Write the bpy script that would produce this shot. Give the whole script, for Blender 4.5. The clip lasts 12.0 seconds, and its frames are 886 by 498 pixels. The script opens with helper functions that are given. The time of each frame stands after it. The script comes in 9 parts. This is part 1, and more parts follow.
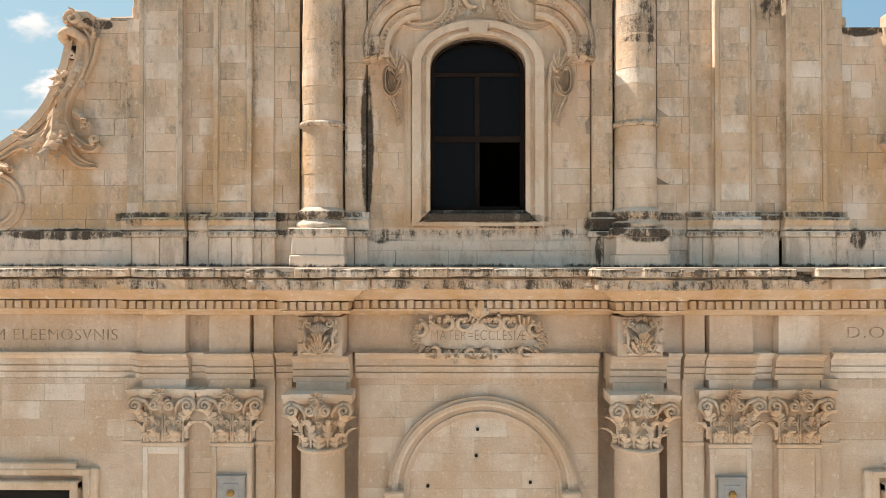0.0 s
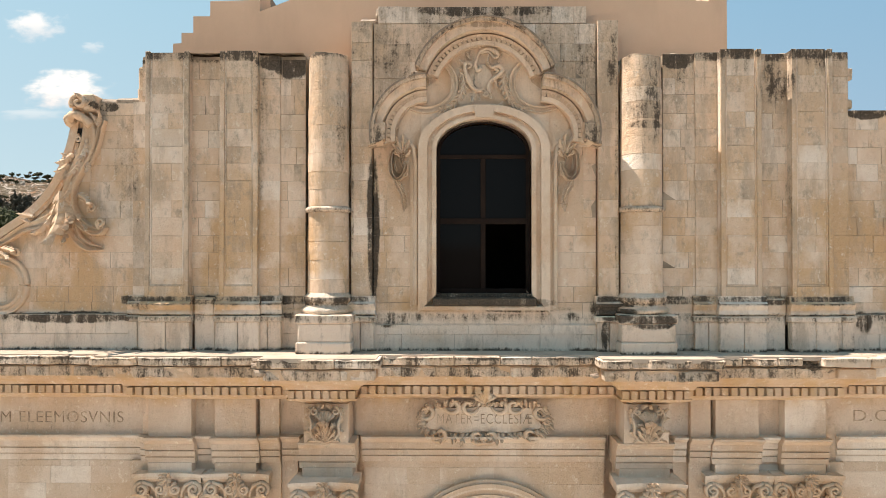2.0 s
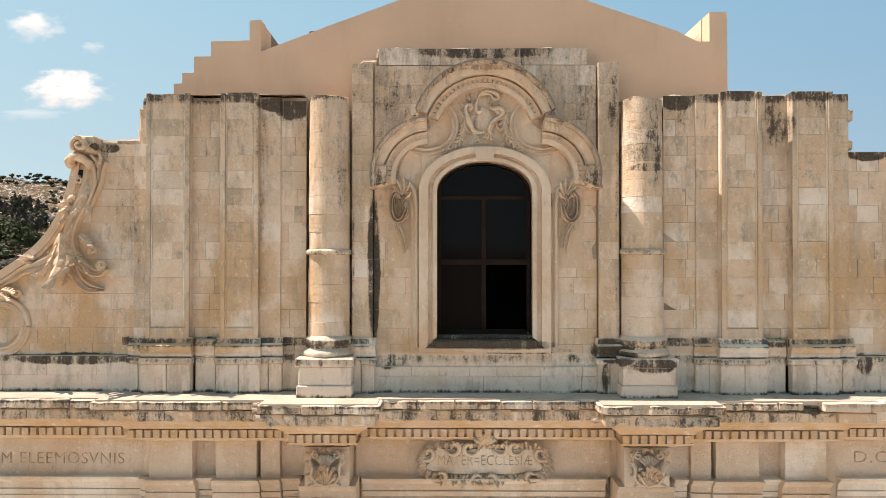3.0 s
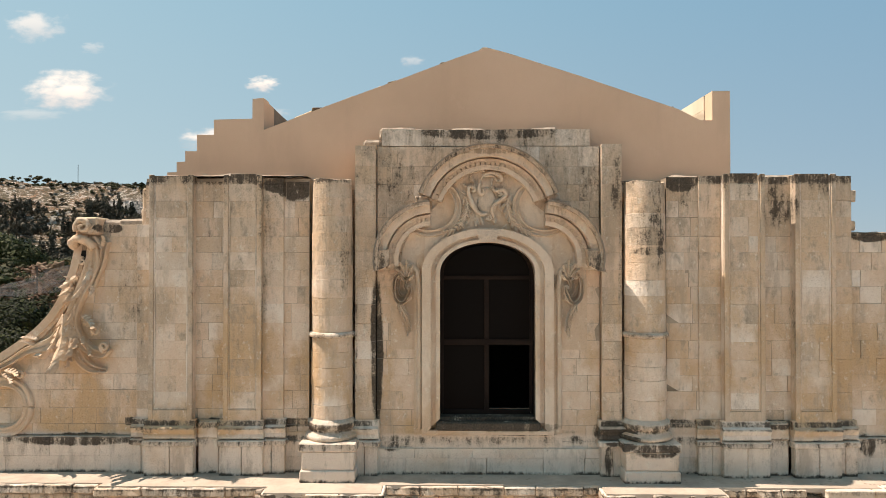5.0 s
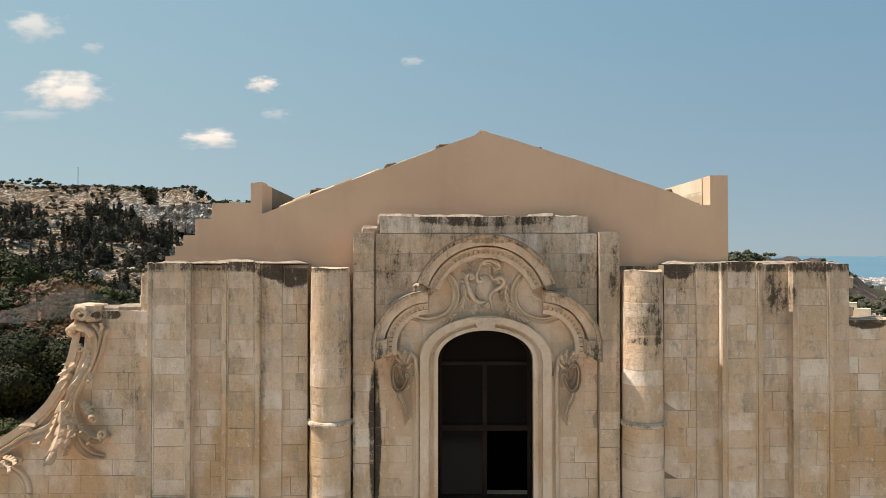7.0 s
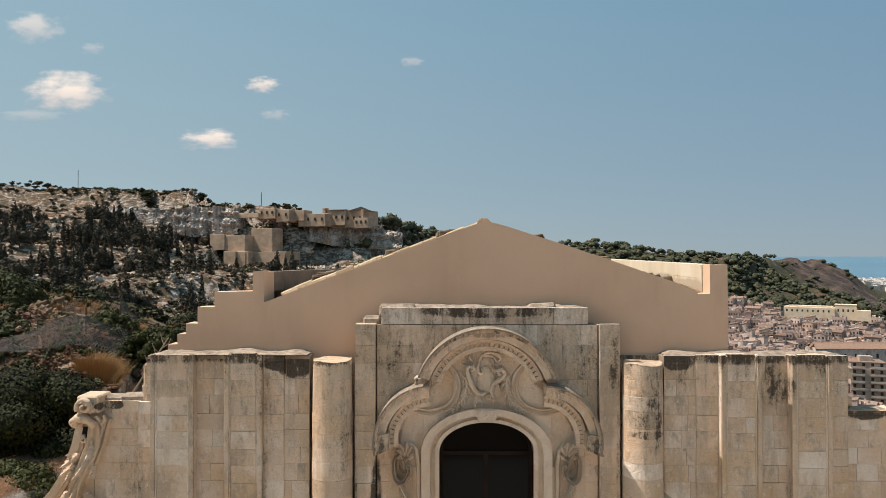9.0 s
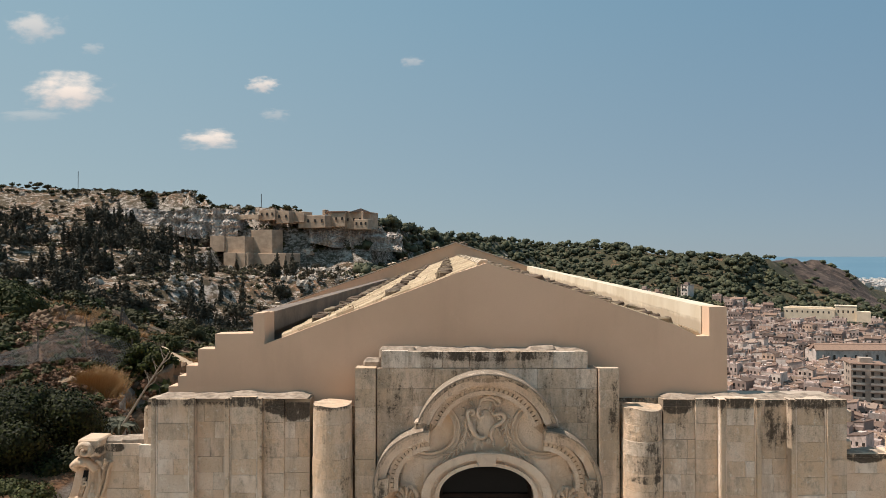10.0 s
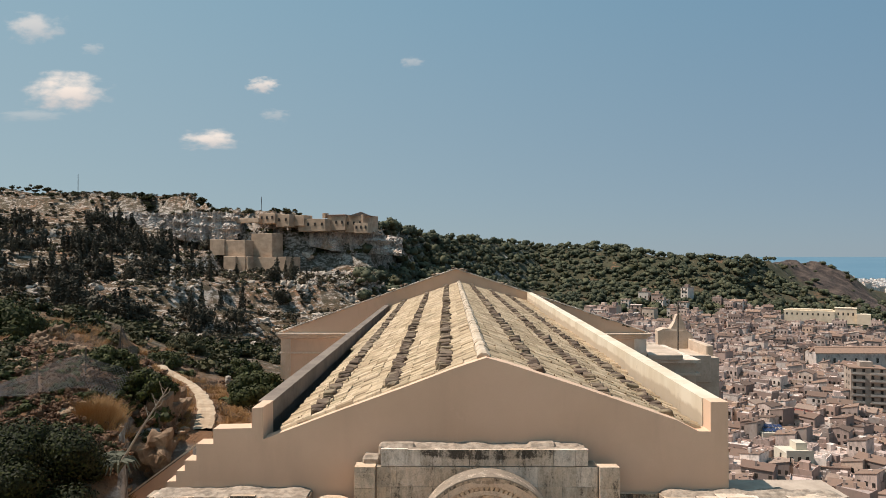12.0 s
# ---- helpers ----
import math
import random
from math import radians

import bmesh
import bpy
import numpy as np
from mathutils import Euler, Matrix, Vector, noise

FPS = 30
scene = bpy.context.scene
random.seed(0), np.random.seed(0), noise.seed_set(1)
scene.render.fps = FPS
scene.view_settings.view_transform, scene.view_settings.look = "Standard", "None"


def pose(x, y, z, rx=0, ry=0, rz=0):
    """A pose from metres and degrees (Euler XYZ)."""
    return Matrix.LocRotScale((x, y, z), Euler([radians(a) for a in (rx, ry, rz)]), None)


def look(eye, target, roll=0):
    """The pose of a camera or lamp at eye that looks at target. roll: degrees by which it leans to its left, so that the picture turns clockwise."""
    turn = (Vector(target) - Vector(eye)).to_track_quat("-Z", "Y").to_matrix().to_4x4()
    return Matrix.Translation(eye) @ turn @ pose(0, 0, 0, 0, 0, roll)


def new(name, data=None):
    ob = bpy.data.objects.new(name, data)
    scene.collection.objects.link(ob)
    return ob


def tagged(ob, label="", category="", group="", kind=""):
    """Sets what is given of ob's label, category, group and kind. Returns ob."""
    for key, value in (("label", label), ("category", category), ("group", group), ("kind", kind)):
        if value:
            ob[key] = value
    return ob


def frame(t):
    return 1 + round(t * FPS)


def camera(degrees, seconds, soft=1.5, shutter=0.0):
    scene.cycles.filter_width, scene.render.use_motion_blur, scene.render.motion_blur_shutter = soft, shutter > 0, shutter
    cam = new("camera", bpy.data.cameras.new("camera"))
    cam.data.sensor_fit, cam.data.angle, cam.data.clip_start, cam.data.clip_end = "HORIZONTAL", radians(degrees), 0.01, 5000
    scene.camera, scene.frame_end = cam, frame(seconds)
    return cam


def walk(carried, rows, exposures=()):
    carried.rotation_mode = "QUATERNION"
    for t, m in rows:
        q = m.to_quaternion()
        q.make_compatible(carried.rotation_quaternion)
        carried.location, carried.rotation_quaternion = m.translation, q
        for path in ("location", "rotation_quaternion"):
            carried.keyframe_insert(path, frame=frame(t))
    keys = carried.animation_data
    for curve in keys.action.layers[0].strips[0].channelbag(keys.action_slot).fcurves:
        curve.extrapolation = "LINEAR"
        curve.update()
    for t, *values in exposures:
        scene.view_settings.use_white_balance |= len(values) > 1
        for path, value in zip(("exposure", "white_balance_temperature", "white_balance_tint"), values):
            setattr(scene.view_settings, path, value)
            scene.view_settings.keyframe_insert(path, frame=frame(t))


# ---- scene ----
cam = camera(66.0, 12.0, soft=0.4)
PATH = [
    (0.0, -0.5568, -14.1451, 12.9874),
    (0.5, -0.5722, -14.1638, 13.4130),
    (1.0, -0.6006, -14.1826, 13.8425),
    (1.5, -0.6534, -14.1730, 14.2615),
    (2.0, -0.6793, -14.1656, 14.6892),
    (2.5, -0.6869, -14.1780, 15.1175),
    (3.0, -0.6925, -14.1812, 15.5389),
    (5.0, -0.7528, -14.2010, 17.1987),
    (5.5, -0.7460, -14.2276, 17.6263),
    (6.0, -0.7425, -14.2303, 18.0650),
    (6.5, -0.7125, -14.2385, 18.5100),
    (7.0, -0.7121, -14.2295, 18.9798),
    (9.0, -0.7364, -14.3224, 20.8614),
    (9.5, -0.7418, -14.3806, 21.3069),
    (10.0, -0.7345, -14.3678, 21.7641),
    (10.5, -0.7284, -14.3598, 22.2833),
    (11.0, -0.7283, -14.3607, 22.7864),
    (11.5, -0.7178, -14.3380, 23.3030),
    (12.0, -0.7299, -14.3029, 23.7680),
]
EXPOSURES = [(0.0, 0.80, 6900, 18), (2.5, 0.83, 6870, 18), (5.5, 0.52, 6950, 17), (7.0, 0.38, 6850, 16), (9.5, 0.17, 6700, 17), (12.0, 0.12, 6650, 17)]
walk(cam, [(t, pose(x, y, z, 90.62, 0.0, 0.5)) for t, x, y, z in PATH], EXPOSURES)

# ---- daylight ----
SUN_FROM = Vector((-0.52, 0.035, 0.85)).normalized()
world = bpy.data.worlds.new("sky")
scene.world = world
world.use_nodes = True
sky = world.node_tree.nodes.new("ShaderNodeTexSky")
sky.sky_type = "NISHITA"
sky.sun_disc = False
sky.sun_elevation = math.asin(SUN_FROM.z)
sky.sun_rotation = math.atan2(SUN_FROM.x, SUN_FROM.y)
sky.altitude = 1200
sky.air_density, sky.dust_density, sky.ozone_density = 1.0, 0.35, 1.2
haze = world.node_tree.nodes.new("ShaderNodeMix")
haze.data_type, haze.blend_type = "RGBA", "MIX"
haze.inputs[0].default_value = 0.92
# the veil of haze is brightest on the sun's side and fades eastwards
way = world.node_tree.nodes.new("ShaderNodeTexCoord")
axis = world.node_tree.nodes.new("ShaderNodeSeparateXYZ")
world.node_tree.links.new(way.outputs["Generated"], axis.inputs[0])
side = world.node_tree.nodes.new("ShaderNodeMapRange")
side.inputs[1].default_value, side.inputs[2].default_value = -0.6, 0.6
world.node_tree.links.new(axis.outputs[0], side.inputs[0])
height = world.node_tree.nodes.new("ShaderNodeMapRange")
height.inputs[1].default_value, height.inputs[2].default_value = 0.0, 0.40
world.node_tree.links.new(axis.outputs[2], height.inputs[0])


def veil(west, east):
    m = world.node_tree.nodes.new("ShaderNodeMix")
    m.data_type = "RGBA"
    m.inputs[6].default_value, m.inputs[7].default_value = (*west, 1), (*east, 1)
    world.node_tree.links.new(side.outputs[0], m.inputs[0])
    return m.outputs[2]


rise = world.node_tree.nodes.new("ShaderNodeMix")
rise.data_type = "RGBA"
world.node_tree.links.new(height.outputs[0], rise.inputs[0])
world.node_tree.links.new(veil((2.75, 3.78, 4.30), (1.85, 2.75, 3.60)), rise.inputs[6])
world.node_tree.links.new(veil((2.05, 3.60, 4.60), (1.12, 2.48, 3.80)), rise.inputs[7])
world.node_tree.links.new(rise.outputs[2], haze.inputs[7])
world.node_tree.links.new(sky.outputs[0], haze.inputs[6])
tint = world.node_tree.nodes.new("ShaderNodeMix")
tint.data_type, tint.blend_type = "RGBA", "MULTIPLY"
tint.inputs[0].default_value = 1.0
tint.inputs[7].default_value = (0.93, 0.92, 0.86, 1)
world.node_tree.links.new(haze.outputs[2], tint.inputs[6])
world.node_tree.links.new(tint.outputs[2], world.node_tree.nodes["Background"].inputs[0])
world.node_tree.nodes["Background"].inputs[1].default_value = 0.12
sun = new("sun", bpy.data.lights.new("sun", "SUN"))
sun.data.energy = 4.8
sun.data.angle = radians(0.6)
sun.data.color = (1.0, 0.93, 0.82)
sun.matrix_world = look(SUN_FROM * 100, (0, 0, 0))


# ---- materials ----
class Nodes:
    """Short hand for node trees."""

    def __init__(self, name, rough=0.9, metal=0.0):
        self.m = bpy.data.materials.new(name)
        self.m.use_nodes = True
        self.t = self.m.node_tree
        self.b = self.t.nodes["Principled BSDF"]
        self.b.inputs["Roughness"].default_value = rough
        self.b.inputs["Metallic"].default_value = metal
        self.b.inputs["Specular IOR Level"].default_value = 0.25

    def put(self, socket, v):
        if isinstance(v, bpy.types.NodeSocket):
            self.t.links.new(v, socket)
        else:
            socket.default_value = v

    def n(self, kind, out=0, props=(), **ins):
        nd = self.t.nodes.new("ShaderNode" + kind)
        for k, v in dict(props).items():
            setattr(nd, k, v)
        for k, v in ins.items():
            key = int(k[1:]) if k[0] == "i" and k[1:].isdigit() else k.replace("_", " ")
            self.put(nd.inputs[key], v)
        return nd.outputs[out]

    def pos(self, sx=1.0, sy=1.0, sz=1.0):
        p = self.n("NewGeometry", 0)
        return self.n("VectorMath", 0, {"operation": "MULTIPLY"}, i0=p, i1=(sx, sy, sz))

    def noise(self, scale, vec=None, detail=4.0, rough=0.6):
        return self.n("TexNoise", 0, {}, Vector=vec if vec else self.pos(), Scale=scale, Detail=detail, Roughness=rough)

    def math(self, op, a, b=0.0, clamp=False):
        return self.n("Math", 0, {"operation": op, "use_clamp": clamp}, i0=a, i1=b)

    def step(self, v, lo, hi, a=0.0, b=1.0):
        return self.n("MapRange", 0, {"interpolation_type": "SMOOTHSTEP"}, i0=v, i1=lo, i2=hi, i3=a, i4=b)

    def mix(self, f, a, b, mode="MIX"):
        a = (*a, 1) if isinstance(a, tuple) and len(a) == 3 else a
        b = (*b, 1) if isinstance(b, tuple) and len(b) == 3 else b
        nd = self.t.nodes.new("ShaderNodeMix")
        nd.data_type, nd.blend_type = "RGBA", mode
        self.put(nd.inputs[0], f), self.put(nd.inputs[6], a), self.put(nd.inputs[7], b)
        return nd.outputs[2]

    def ramp(self, f, *stops):
        nd = self.t.nodes.new("ShaderNodeValToRGB")
        r = nd.color_ramp
        while len(r.elements) < len(stops):
            r.elements.new(0.5)
        for e, (p, c) in zip(r.elements, stops):
            e.position, e.color = p, (*c, 1)
        self.put(nd.inputs[0], f)
        return nd.outputs[0]

    def bump(self, h, strength=0.4, dist=0.02):
        self.t.links.new(self.n("Bump", 0, {}, Strength=strength, Distance=dist, Height=h), self.b.inputs["Normal"])

    def color(self, c):
        self.put(self.b.inputs["Base Color"], c)
        return self.m


def make_stone(name, pale, warm, ochre, black=1.0, ochre_amount=1.0, block=True, patches=(), sooty=0.0, grey=1.0):
    """Weathered limestone: block-to-block tint, ochre patina, grey bloom and black lichen runs."""
    k = Nodes(name, 0.92)
    pale, warm, ochre = ((0.96 * r, 0.905 * g, 0.85 * b) for r, g, b in (pale, warm, ochre))
    rnd = k.n("ObjectInfo", "Random") if block else k.n("NewGeometry", "Random Per Island")
    rnd2 = k.math("FRACT", k.math("MULTIPLY", rnd, 17.31))
    xyz = k.pos()
    x, z = k.n("SeparateXYZ", 0, {}, i0=xyz), k.n("SeparateXYZ", 2, {}, i0=xyz)
    # each block is cut from another part of the quarry bed
    jump = k.n("CombineXYZ", 0, {}, X=k.math("MULTIPLY", rnd, 37.0), Y=0.0, Z=k.math("MULTIPLY", rnd, 91.0))
    bed = k.n("VectorMath", 0, {"operation": "ADD"}, i0=k.pos(1, 1, 0.8), i1=jump)
    fine = k.noise(26, detail=6, rough=0.75)
    c = k.mix(k.step(k.noise(1.7, bed, detail=6, rough=0.65), 0.36, 0.64), pale, warm)
    c = k.mix(k.math("MULTIPLY", k.step(rnd, 0.55, 1.0), 0.50), c, k.mix(k.noise(2.2, bed, detail=5), warm, ochre))
    c = k.mix(k.math("MULTIPLY", k.step(rnd, 0.42, 0.02), 0.60), c, (0.87, 0.79, 0.69))
    rnd3 = k.math("FRACT", k.math("MULTIPLY", rnd, 53.7))
    c = k.mix(k.math("MULTIPLY", k.step(rnd3, 0.70, 0.95), 0.34 * min(1.0, grey + 0.25)), c, (0.51, 0.41, 0.305))
    low = k.step(z, 18.0, 15.0, 0.45, 1.0)
    o = k.math("MULTIPLY", k.step(k.noise(0.8, k.pos(1.0, 1, 0.7), detail=5), 0.42, 0.62), k.math("MULTIPLY", low, 0.85 * ochre_amount))
    c = k.mix(o, c, ochre)
    # rust-coloured drip band under the cornice
    drip = k.math("MULTIPLY", k.step(z, 11.55, 11.85), k.step(z, 12.5, 12.3))
    c = k.mix(k.math("MULTIPLY", drip, k.step(k.noise(2.2, k.pos(1, 1, 0.4), detail=5), 0.42, 0.66, 0.0, 0.62)), c, (0.56, 0.36, 0.17))
    # grey weathered bloom, stronger towards the broken top, some blocks quite dull
    high = k.step(z, 13.8, 18.6, 0.0, 0.055)
    dull = k.math("MULTIPLY", k.step(rnd2, 0.75, 0.98), 0.06)
    bloom = k.math("ADD", k.noise(2.6, k.n("VectorMath", 0, {"operation": "ADD"}, i0=k.pos(1.3, 1.3, 0.8), i1=jump), detail=10, rough=0.72), k.math("ADD", high, dull))
    c = k.mix(k.step(bloom, 0.57, 0.70, 0, 0.62 * grey), c, (0.36, 0.29, 0.215))
    c = k.mix(k.step(bloom, 0.68, 0.80, 0, 0.55 * grey), c, (0.145, 0.115, 0.085))
    # pale footings, brightened to put the ledge's bounced light into the colour
    pale_bounce_foot = k.math("MULTIPLY", k.math("MULTIPLY", k.step(z, 12.70, 12.80), k.step(z, 13.62, 13.50)), k.step(k.noise(1.1, detail=5), 0.30, 0.55, 0.5, 0.9))
    c = k.mix(pale_bounce_foot, c, k.mix(k.noise(3.0, detail=6), (0.78, 0.645, 0.52), (0.87, 0.75, 0.625)))
    # soft brown-grey wash of old rain, in uneven falls
    wash = k.math("ADD", k.noise(1.0, k.pos(2.2, 2.2, 0.55), detail=7, rough=0.68), k.math("MULTIPLY", k.math("SUBTRACT", rnd2, 0.5), 0.10))
    c = k.mix(k.step(wash, 0.50, 0.66, 0, 0.58 * min(1.0, grey)), c, (0.42, 0.325, 0.235))
    # pits, scratches and pale scrapes
    c = k.mix(k.step(fine, 0.57, 0.74, 0, 0.16), c, (0.28, 0.215, 0.15))
    c = k.mix(k.step(k.noise(4.5, k.pos(1, 1, 0.45), detail=9, rough=0.75), 0.55, 0.68, 0, 0.12 + 0.30 * min(1.0, grey)), c, (0.38, 0.30, 0.215))
    c = k.mix(k.step(k.noise(7, bed, detail=9, rough=0.8), 0.55, 0.66, 0, 0.6), c, (0.84, 0.77, 0.64))
    # black lichen: runs that hang from the broken tops and sit on the ledges
    runs = k.noise(1.3, k.pos(3.2, 3.2, 0.4), detail=9, rough=0.75)
    spots = k.noise(4.5, k.pos(1, 1, 0.6), detail=9, rough=0.8)
    crest = k.math("MULTIPLY", k.step(z, 17.0, 18.8), 0.50)
    brow = k.math("MULTIPLY", k.math("MULTIPLY", k.math("MULTIPLY", k.step(z, 18.52, 18.74), k.step(z, 18.98, 18.92)), k.step(k.math("ABSOLUTE", x), 2.70, 2.80)), 0.85)
    ax = k.math("ABSOLUTE", x)
    bays = k.math("MULTIPLY", k.step(ax, 2.26, 2.32), k.step(ax, 7.50, 7.42))
    lintel = k.math("MULTIPLY", k.math("MULTIPLY", k.step(z, 13.66, 13.74), k.step(z, 13.92, 13.86)), bays)
    foot = k.math("MULTIPLY", k.step(z, 13.28, 13.46, 0.35, 1.0), k.step(z, 13.60, 13.50))
    sole = k.step(z, 12.90, 12.79)
    zone = k.math("MAXIMUM", k.math("MAXIMUM", crest, brow), k.math("MAXIMUM", k.math("MULTIPLY", lintel, 0.80), k.math("MAXIMUM", k.math("MULTIPLY", foot, 0.62), k.math("MULTIPLY", k.math("MULTIPLY", sole, k.step(z, 12.60, 12.72)), 0.8))))
    if sooty:
        zone = k.math("MAXIMUM", zone, sooty)
    # patches of lichen, and painted shade in the niches beside the columns
    for px, pz, wx, wz, s in patches:
        s *= 0.66 if wz > 0.6 and s < 1 else 1.0
        e = k.math("ADD", k.math("POWER", k.math("DIVIDE", k.math("SUBTRACT", x, px), wx), 2.0),
                   k.math("POWER", k.math("DIVIDE", k.math("SUBTRACT", z, pz), wz), 2.0))
        zone = k.math("MAXIMUM", zone, k.math("MULTIPLY", k.step(e, 1.0, 0.3), s))
    # upturned faces get little lichen: their sunlit paleness is put into the colour
    up = k.n("SeparateXYZ", 2, {}, i0=k.n("NewGeometry", 3))
    if sooty < 1:
        zone = k.math("MULTIPLY", zone, k.step(up, 0.55, 0.9, 1.0, 0.15))
    lim = k.math("SUBTRACT", 0.705, k.math("MULTIPLY", zone, 0.31))
    val = k.math("ADD", k.math("ADD", k.math("MULTIPLY", runs, 0.55), k.math("MULTIPLY", spots, 0.5)), k.math("ADD", k.math("MULTIPLY", k.math("SUBTRACT", rnd2, 0.5), 0.035), k.math("MULTIPLY", k.math("SUBTRACT", fine, 0.5), 0.30)))
    over = k.math("SUBTRACT", val, lim)
    dark = k.math("MULTIPLY", k.step(over, 0.0, 0.10), 0.93 * black)
    c = k.mix(k.step(over, -0.10, 0.03, 0, 0.45 * black), c, (0.35, 0.27, 0.188))
    c = k.mix(dark, c, k.mix(k.step(fine, 0.35, 0.65), (0.020, 0.016, 0.012), (0.10, 0.076, 0.055)))
    # grain: pale crumbs and darker pores
    grain = k.noise(48, detail=5, rough=0.85)
    c = k.mix(k.step(grain, 0.57, 0.70, 0, 0.14), c, (0.24, 0.185, 0.13))
    c = k.mix(k.step(grain, 0.44, 0.30, 0, 0.14), c, (0.88, 0.80, 0.68))
    k.bump(k.math("ADD", fine, k.math("MULTIPLY", k.noise(7, detail=6), 1.8)), 0.7, 0.03)
    return k.color(c)


# lichen patches; the slim upright ones beside the columns paint the niches' shadow lines
PATCH = [(7.9, 17.62, 0.6, 0.16, 1.0), (-7.75, 17.78, 0.35, 0.14, 0.9), (-2.66, 16.0, 0.07, 3.2, 0.8), (3.70, 17.2, 0.06, 1.8, 0.6), (2.72, 15.6, 0.07, 3.0, 0.75), (-3.60, 16.6, 0.05, 2.0, 0.55), (-4.55, 17.0, 0.12, 1.6, 0.8), (-5.95, 16.3, 0.10, 1.2, 0.45), (-7.1, 15.9, 0.14, 1.4, 0.7), (7.42, 14.6, 0.12, 1.2, 0.6), (5.9, 18.2, 0.5, 0.6, 0.7), (-3.9, 18.6, 0.5, 0.35, 1.0), (3.95, 18.7, 0.5, 0.25, 0.9), (-1.75, 18.6, 0.4, 0.5, 0.5), (0.8, 13.62, 1.2, 0.10, 0.8),
         (-2.22, 15.3, 0.16, 1.9, 1.0), (-4.35, 17.2, 0.26, 1.5, 0.55), (-4.2, 18.66, 0.55, 0.22, 1.0), (-5.05, 16.2, 0.22, 1.8, 0.68), (-7.35, 16.6, 0.3, 1.5, 0.75),
         (2.60, 13.62, 0.55, 0.30, 1.0), (3.3, 13.42, 0.6, 0.22, 0.95), (2.45, 13.1, 0.12, 0.4, 0.8), (6.18, 16.1, 0.035, 1.2, 0.8), (-3.0, 17.4, 0.45, 1.4, 0.62), (3.25, 17.7, 0.45, 1.4, 0.88), (3.25, 17.3, 0.5, 0.12, 0.8),
         (-8.4, 13.44, 1.6, 0.16, 0.9), (7.75, 13.35, 0.22, 0.3, 0.9), (-2.0, 17.9, 0.3, 0.8, 0.62), (2.2, 17.8, 0.3, 0.9, 0.6),
         (-6.9, 13.7, 0.3, 0.15, 0.7), (0.0, 19.75, 2.0, 0.22, 0.8), (2.34, 15.9, 0.08, 1.1, 0.6), (-1.9, 13.4, 0.5, 0.2, 0.7)]
STONE = make_stone("ashlar_limestone", (0.81, 0.69, 0.575), (0.745, 0.59, 0.455), (0.61, 0.425, 0.25), 1.0, 1.1, True, PATCH)
SLAB = make_stone("weathered_cornice_stone", (0.83, 0.71, 0.59), (0.75, 0.60, 0.47), (0.56, 0.40, 0.26), 1.0, 0.5, True, (), 0.60)
PALE = make_stone("pale_limestone", (0.73, 0.63, 0.53), (0.67, 0.555, 0.445), (0.59, 0.435, 0.295), 0.6, 0.75, True, (), 0.0, 0.12)
CARVED = make_stone("carved_limestone", (0.79, 0.67, 0.54), (0.73, 0.585, 0.45), (0.62, 0.43, 0.27), 0.5, 0.8, False, [(0.0, 19.35, 1.6, 0.16, 0.9), (1.6, 18.1, 0.7, 0.35, 0.7), (-1.7, 18.1, 0.6, 0.3, 0.6), (0.6, 13.75, 1.4, 0.12, 0.9), (-8.2, 17.9, 0.5, 0.25, 0.6)], 0.0, 0.5)
SOOT = make_stone("lichened_edge_stone", (0.66, 0.58, 0.47), (0.55, 0.45, 0.34), (0.45, 0.33, 0.2), 1.0, 0.4, False, (), 1.05)
CAP = make_stone("speckled_cap_stone", (0.76, 0.65, 0.54), (0.68, 0.55, 0.43), (0.52, 0.39, 0.27), 0.62, 0.4, False, (), 1.0)
FIELD = make_stone("smooth_ochre_stone", (0.66, 0.445, 0.245), (0.56, 0.355, 0.175), (0.56, 0.335, 0.15), 0.4, 1.3, False, (), 0.0, 0.25)


def simple(name, base, other, scale, rough=0.9, metal=0.0, fine=30, bump=0.3, rnd=0.0, stretch=(1, 1, 1)):
    """Two-tone surface with coarse and fine variation."""
    k = Nodes(name, rough, metal)
    f = k.step(k.noise(scale, k.pos(*stretch), detail=5), 0.35, 0.66)
    c = k.mix(f, base, other)
    g = k.noise(fine, detail=6, rough=0.7)
    c = k.mix(k.step(g, 0.45, 0.8, 0, 0.4), c, tuple(v * 0.6 for v in base))
    if rnd:
        r = k.n("ObjectInfo", "Random")
        c = k.mix(k.math("MULTIPLY", r, rnd), c, tuple(v * 0.55 for v in other))
    k.bump(g, bump, 0.01)
    return k.color(c)


MORTAR = simple("mortar", (0.44, 0.35, 0.26), (0.18, 0.14, 0.10), 1.6)


def plaster():
    """Ochre render: broad clouds of tone, faint rain streaks and trowel grain."""
    k = Nodes("ochre_plaster", 0.95)
    c = k.mix(k.step(k.noise(0.35, detail=5), 0.35, 0.66), (0.70, 0.488, 0.342), (0.635, 0.437, 0.302))
    c = k.mix(k.step(k.noise(1.1, k.pos(1.0, 1.0, 0.22), detail=7, rough=0.65), 0.50, 0.70, 0, 0.35), c, (0.54, 0.365, 0.255))
    c = k.mix(k.step(k.noise(2.6, detail=7, rough=0.7), 0.58, 0.70, 0, 0.22), c, (0.75, 0.54, 0.40))
    g = k.noise(40, detail=6, rough=0.7)
    c = k.mix(k.step(g, 0.48, 0.8, 0, 0.35), c, (0.46, 0.32, 0.22))
    k.bump(k.math("ADD", g, k.noise(3.0, detail=5)), 0.22, 0.012)
    return k.color(c)


PLASTER = plaster()


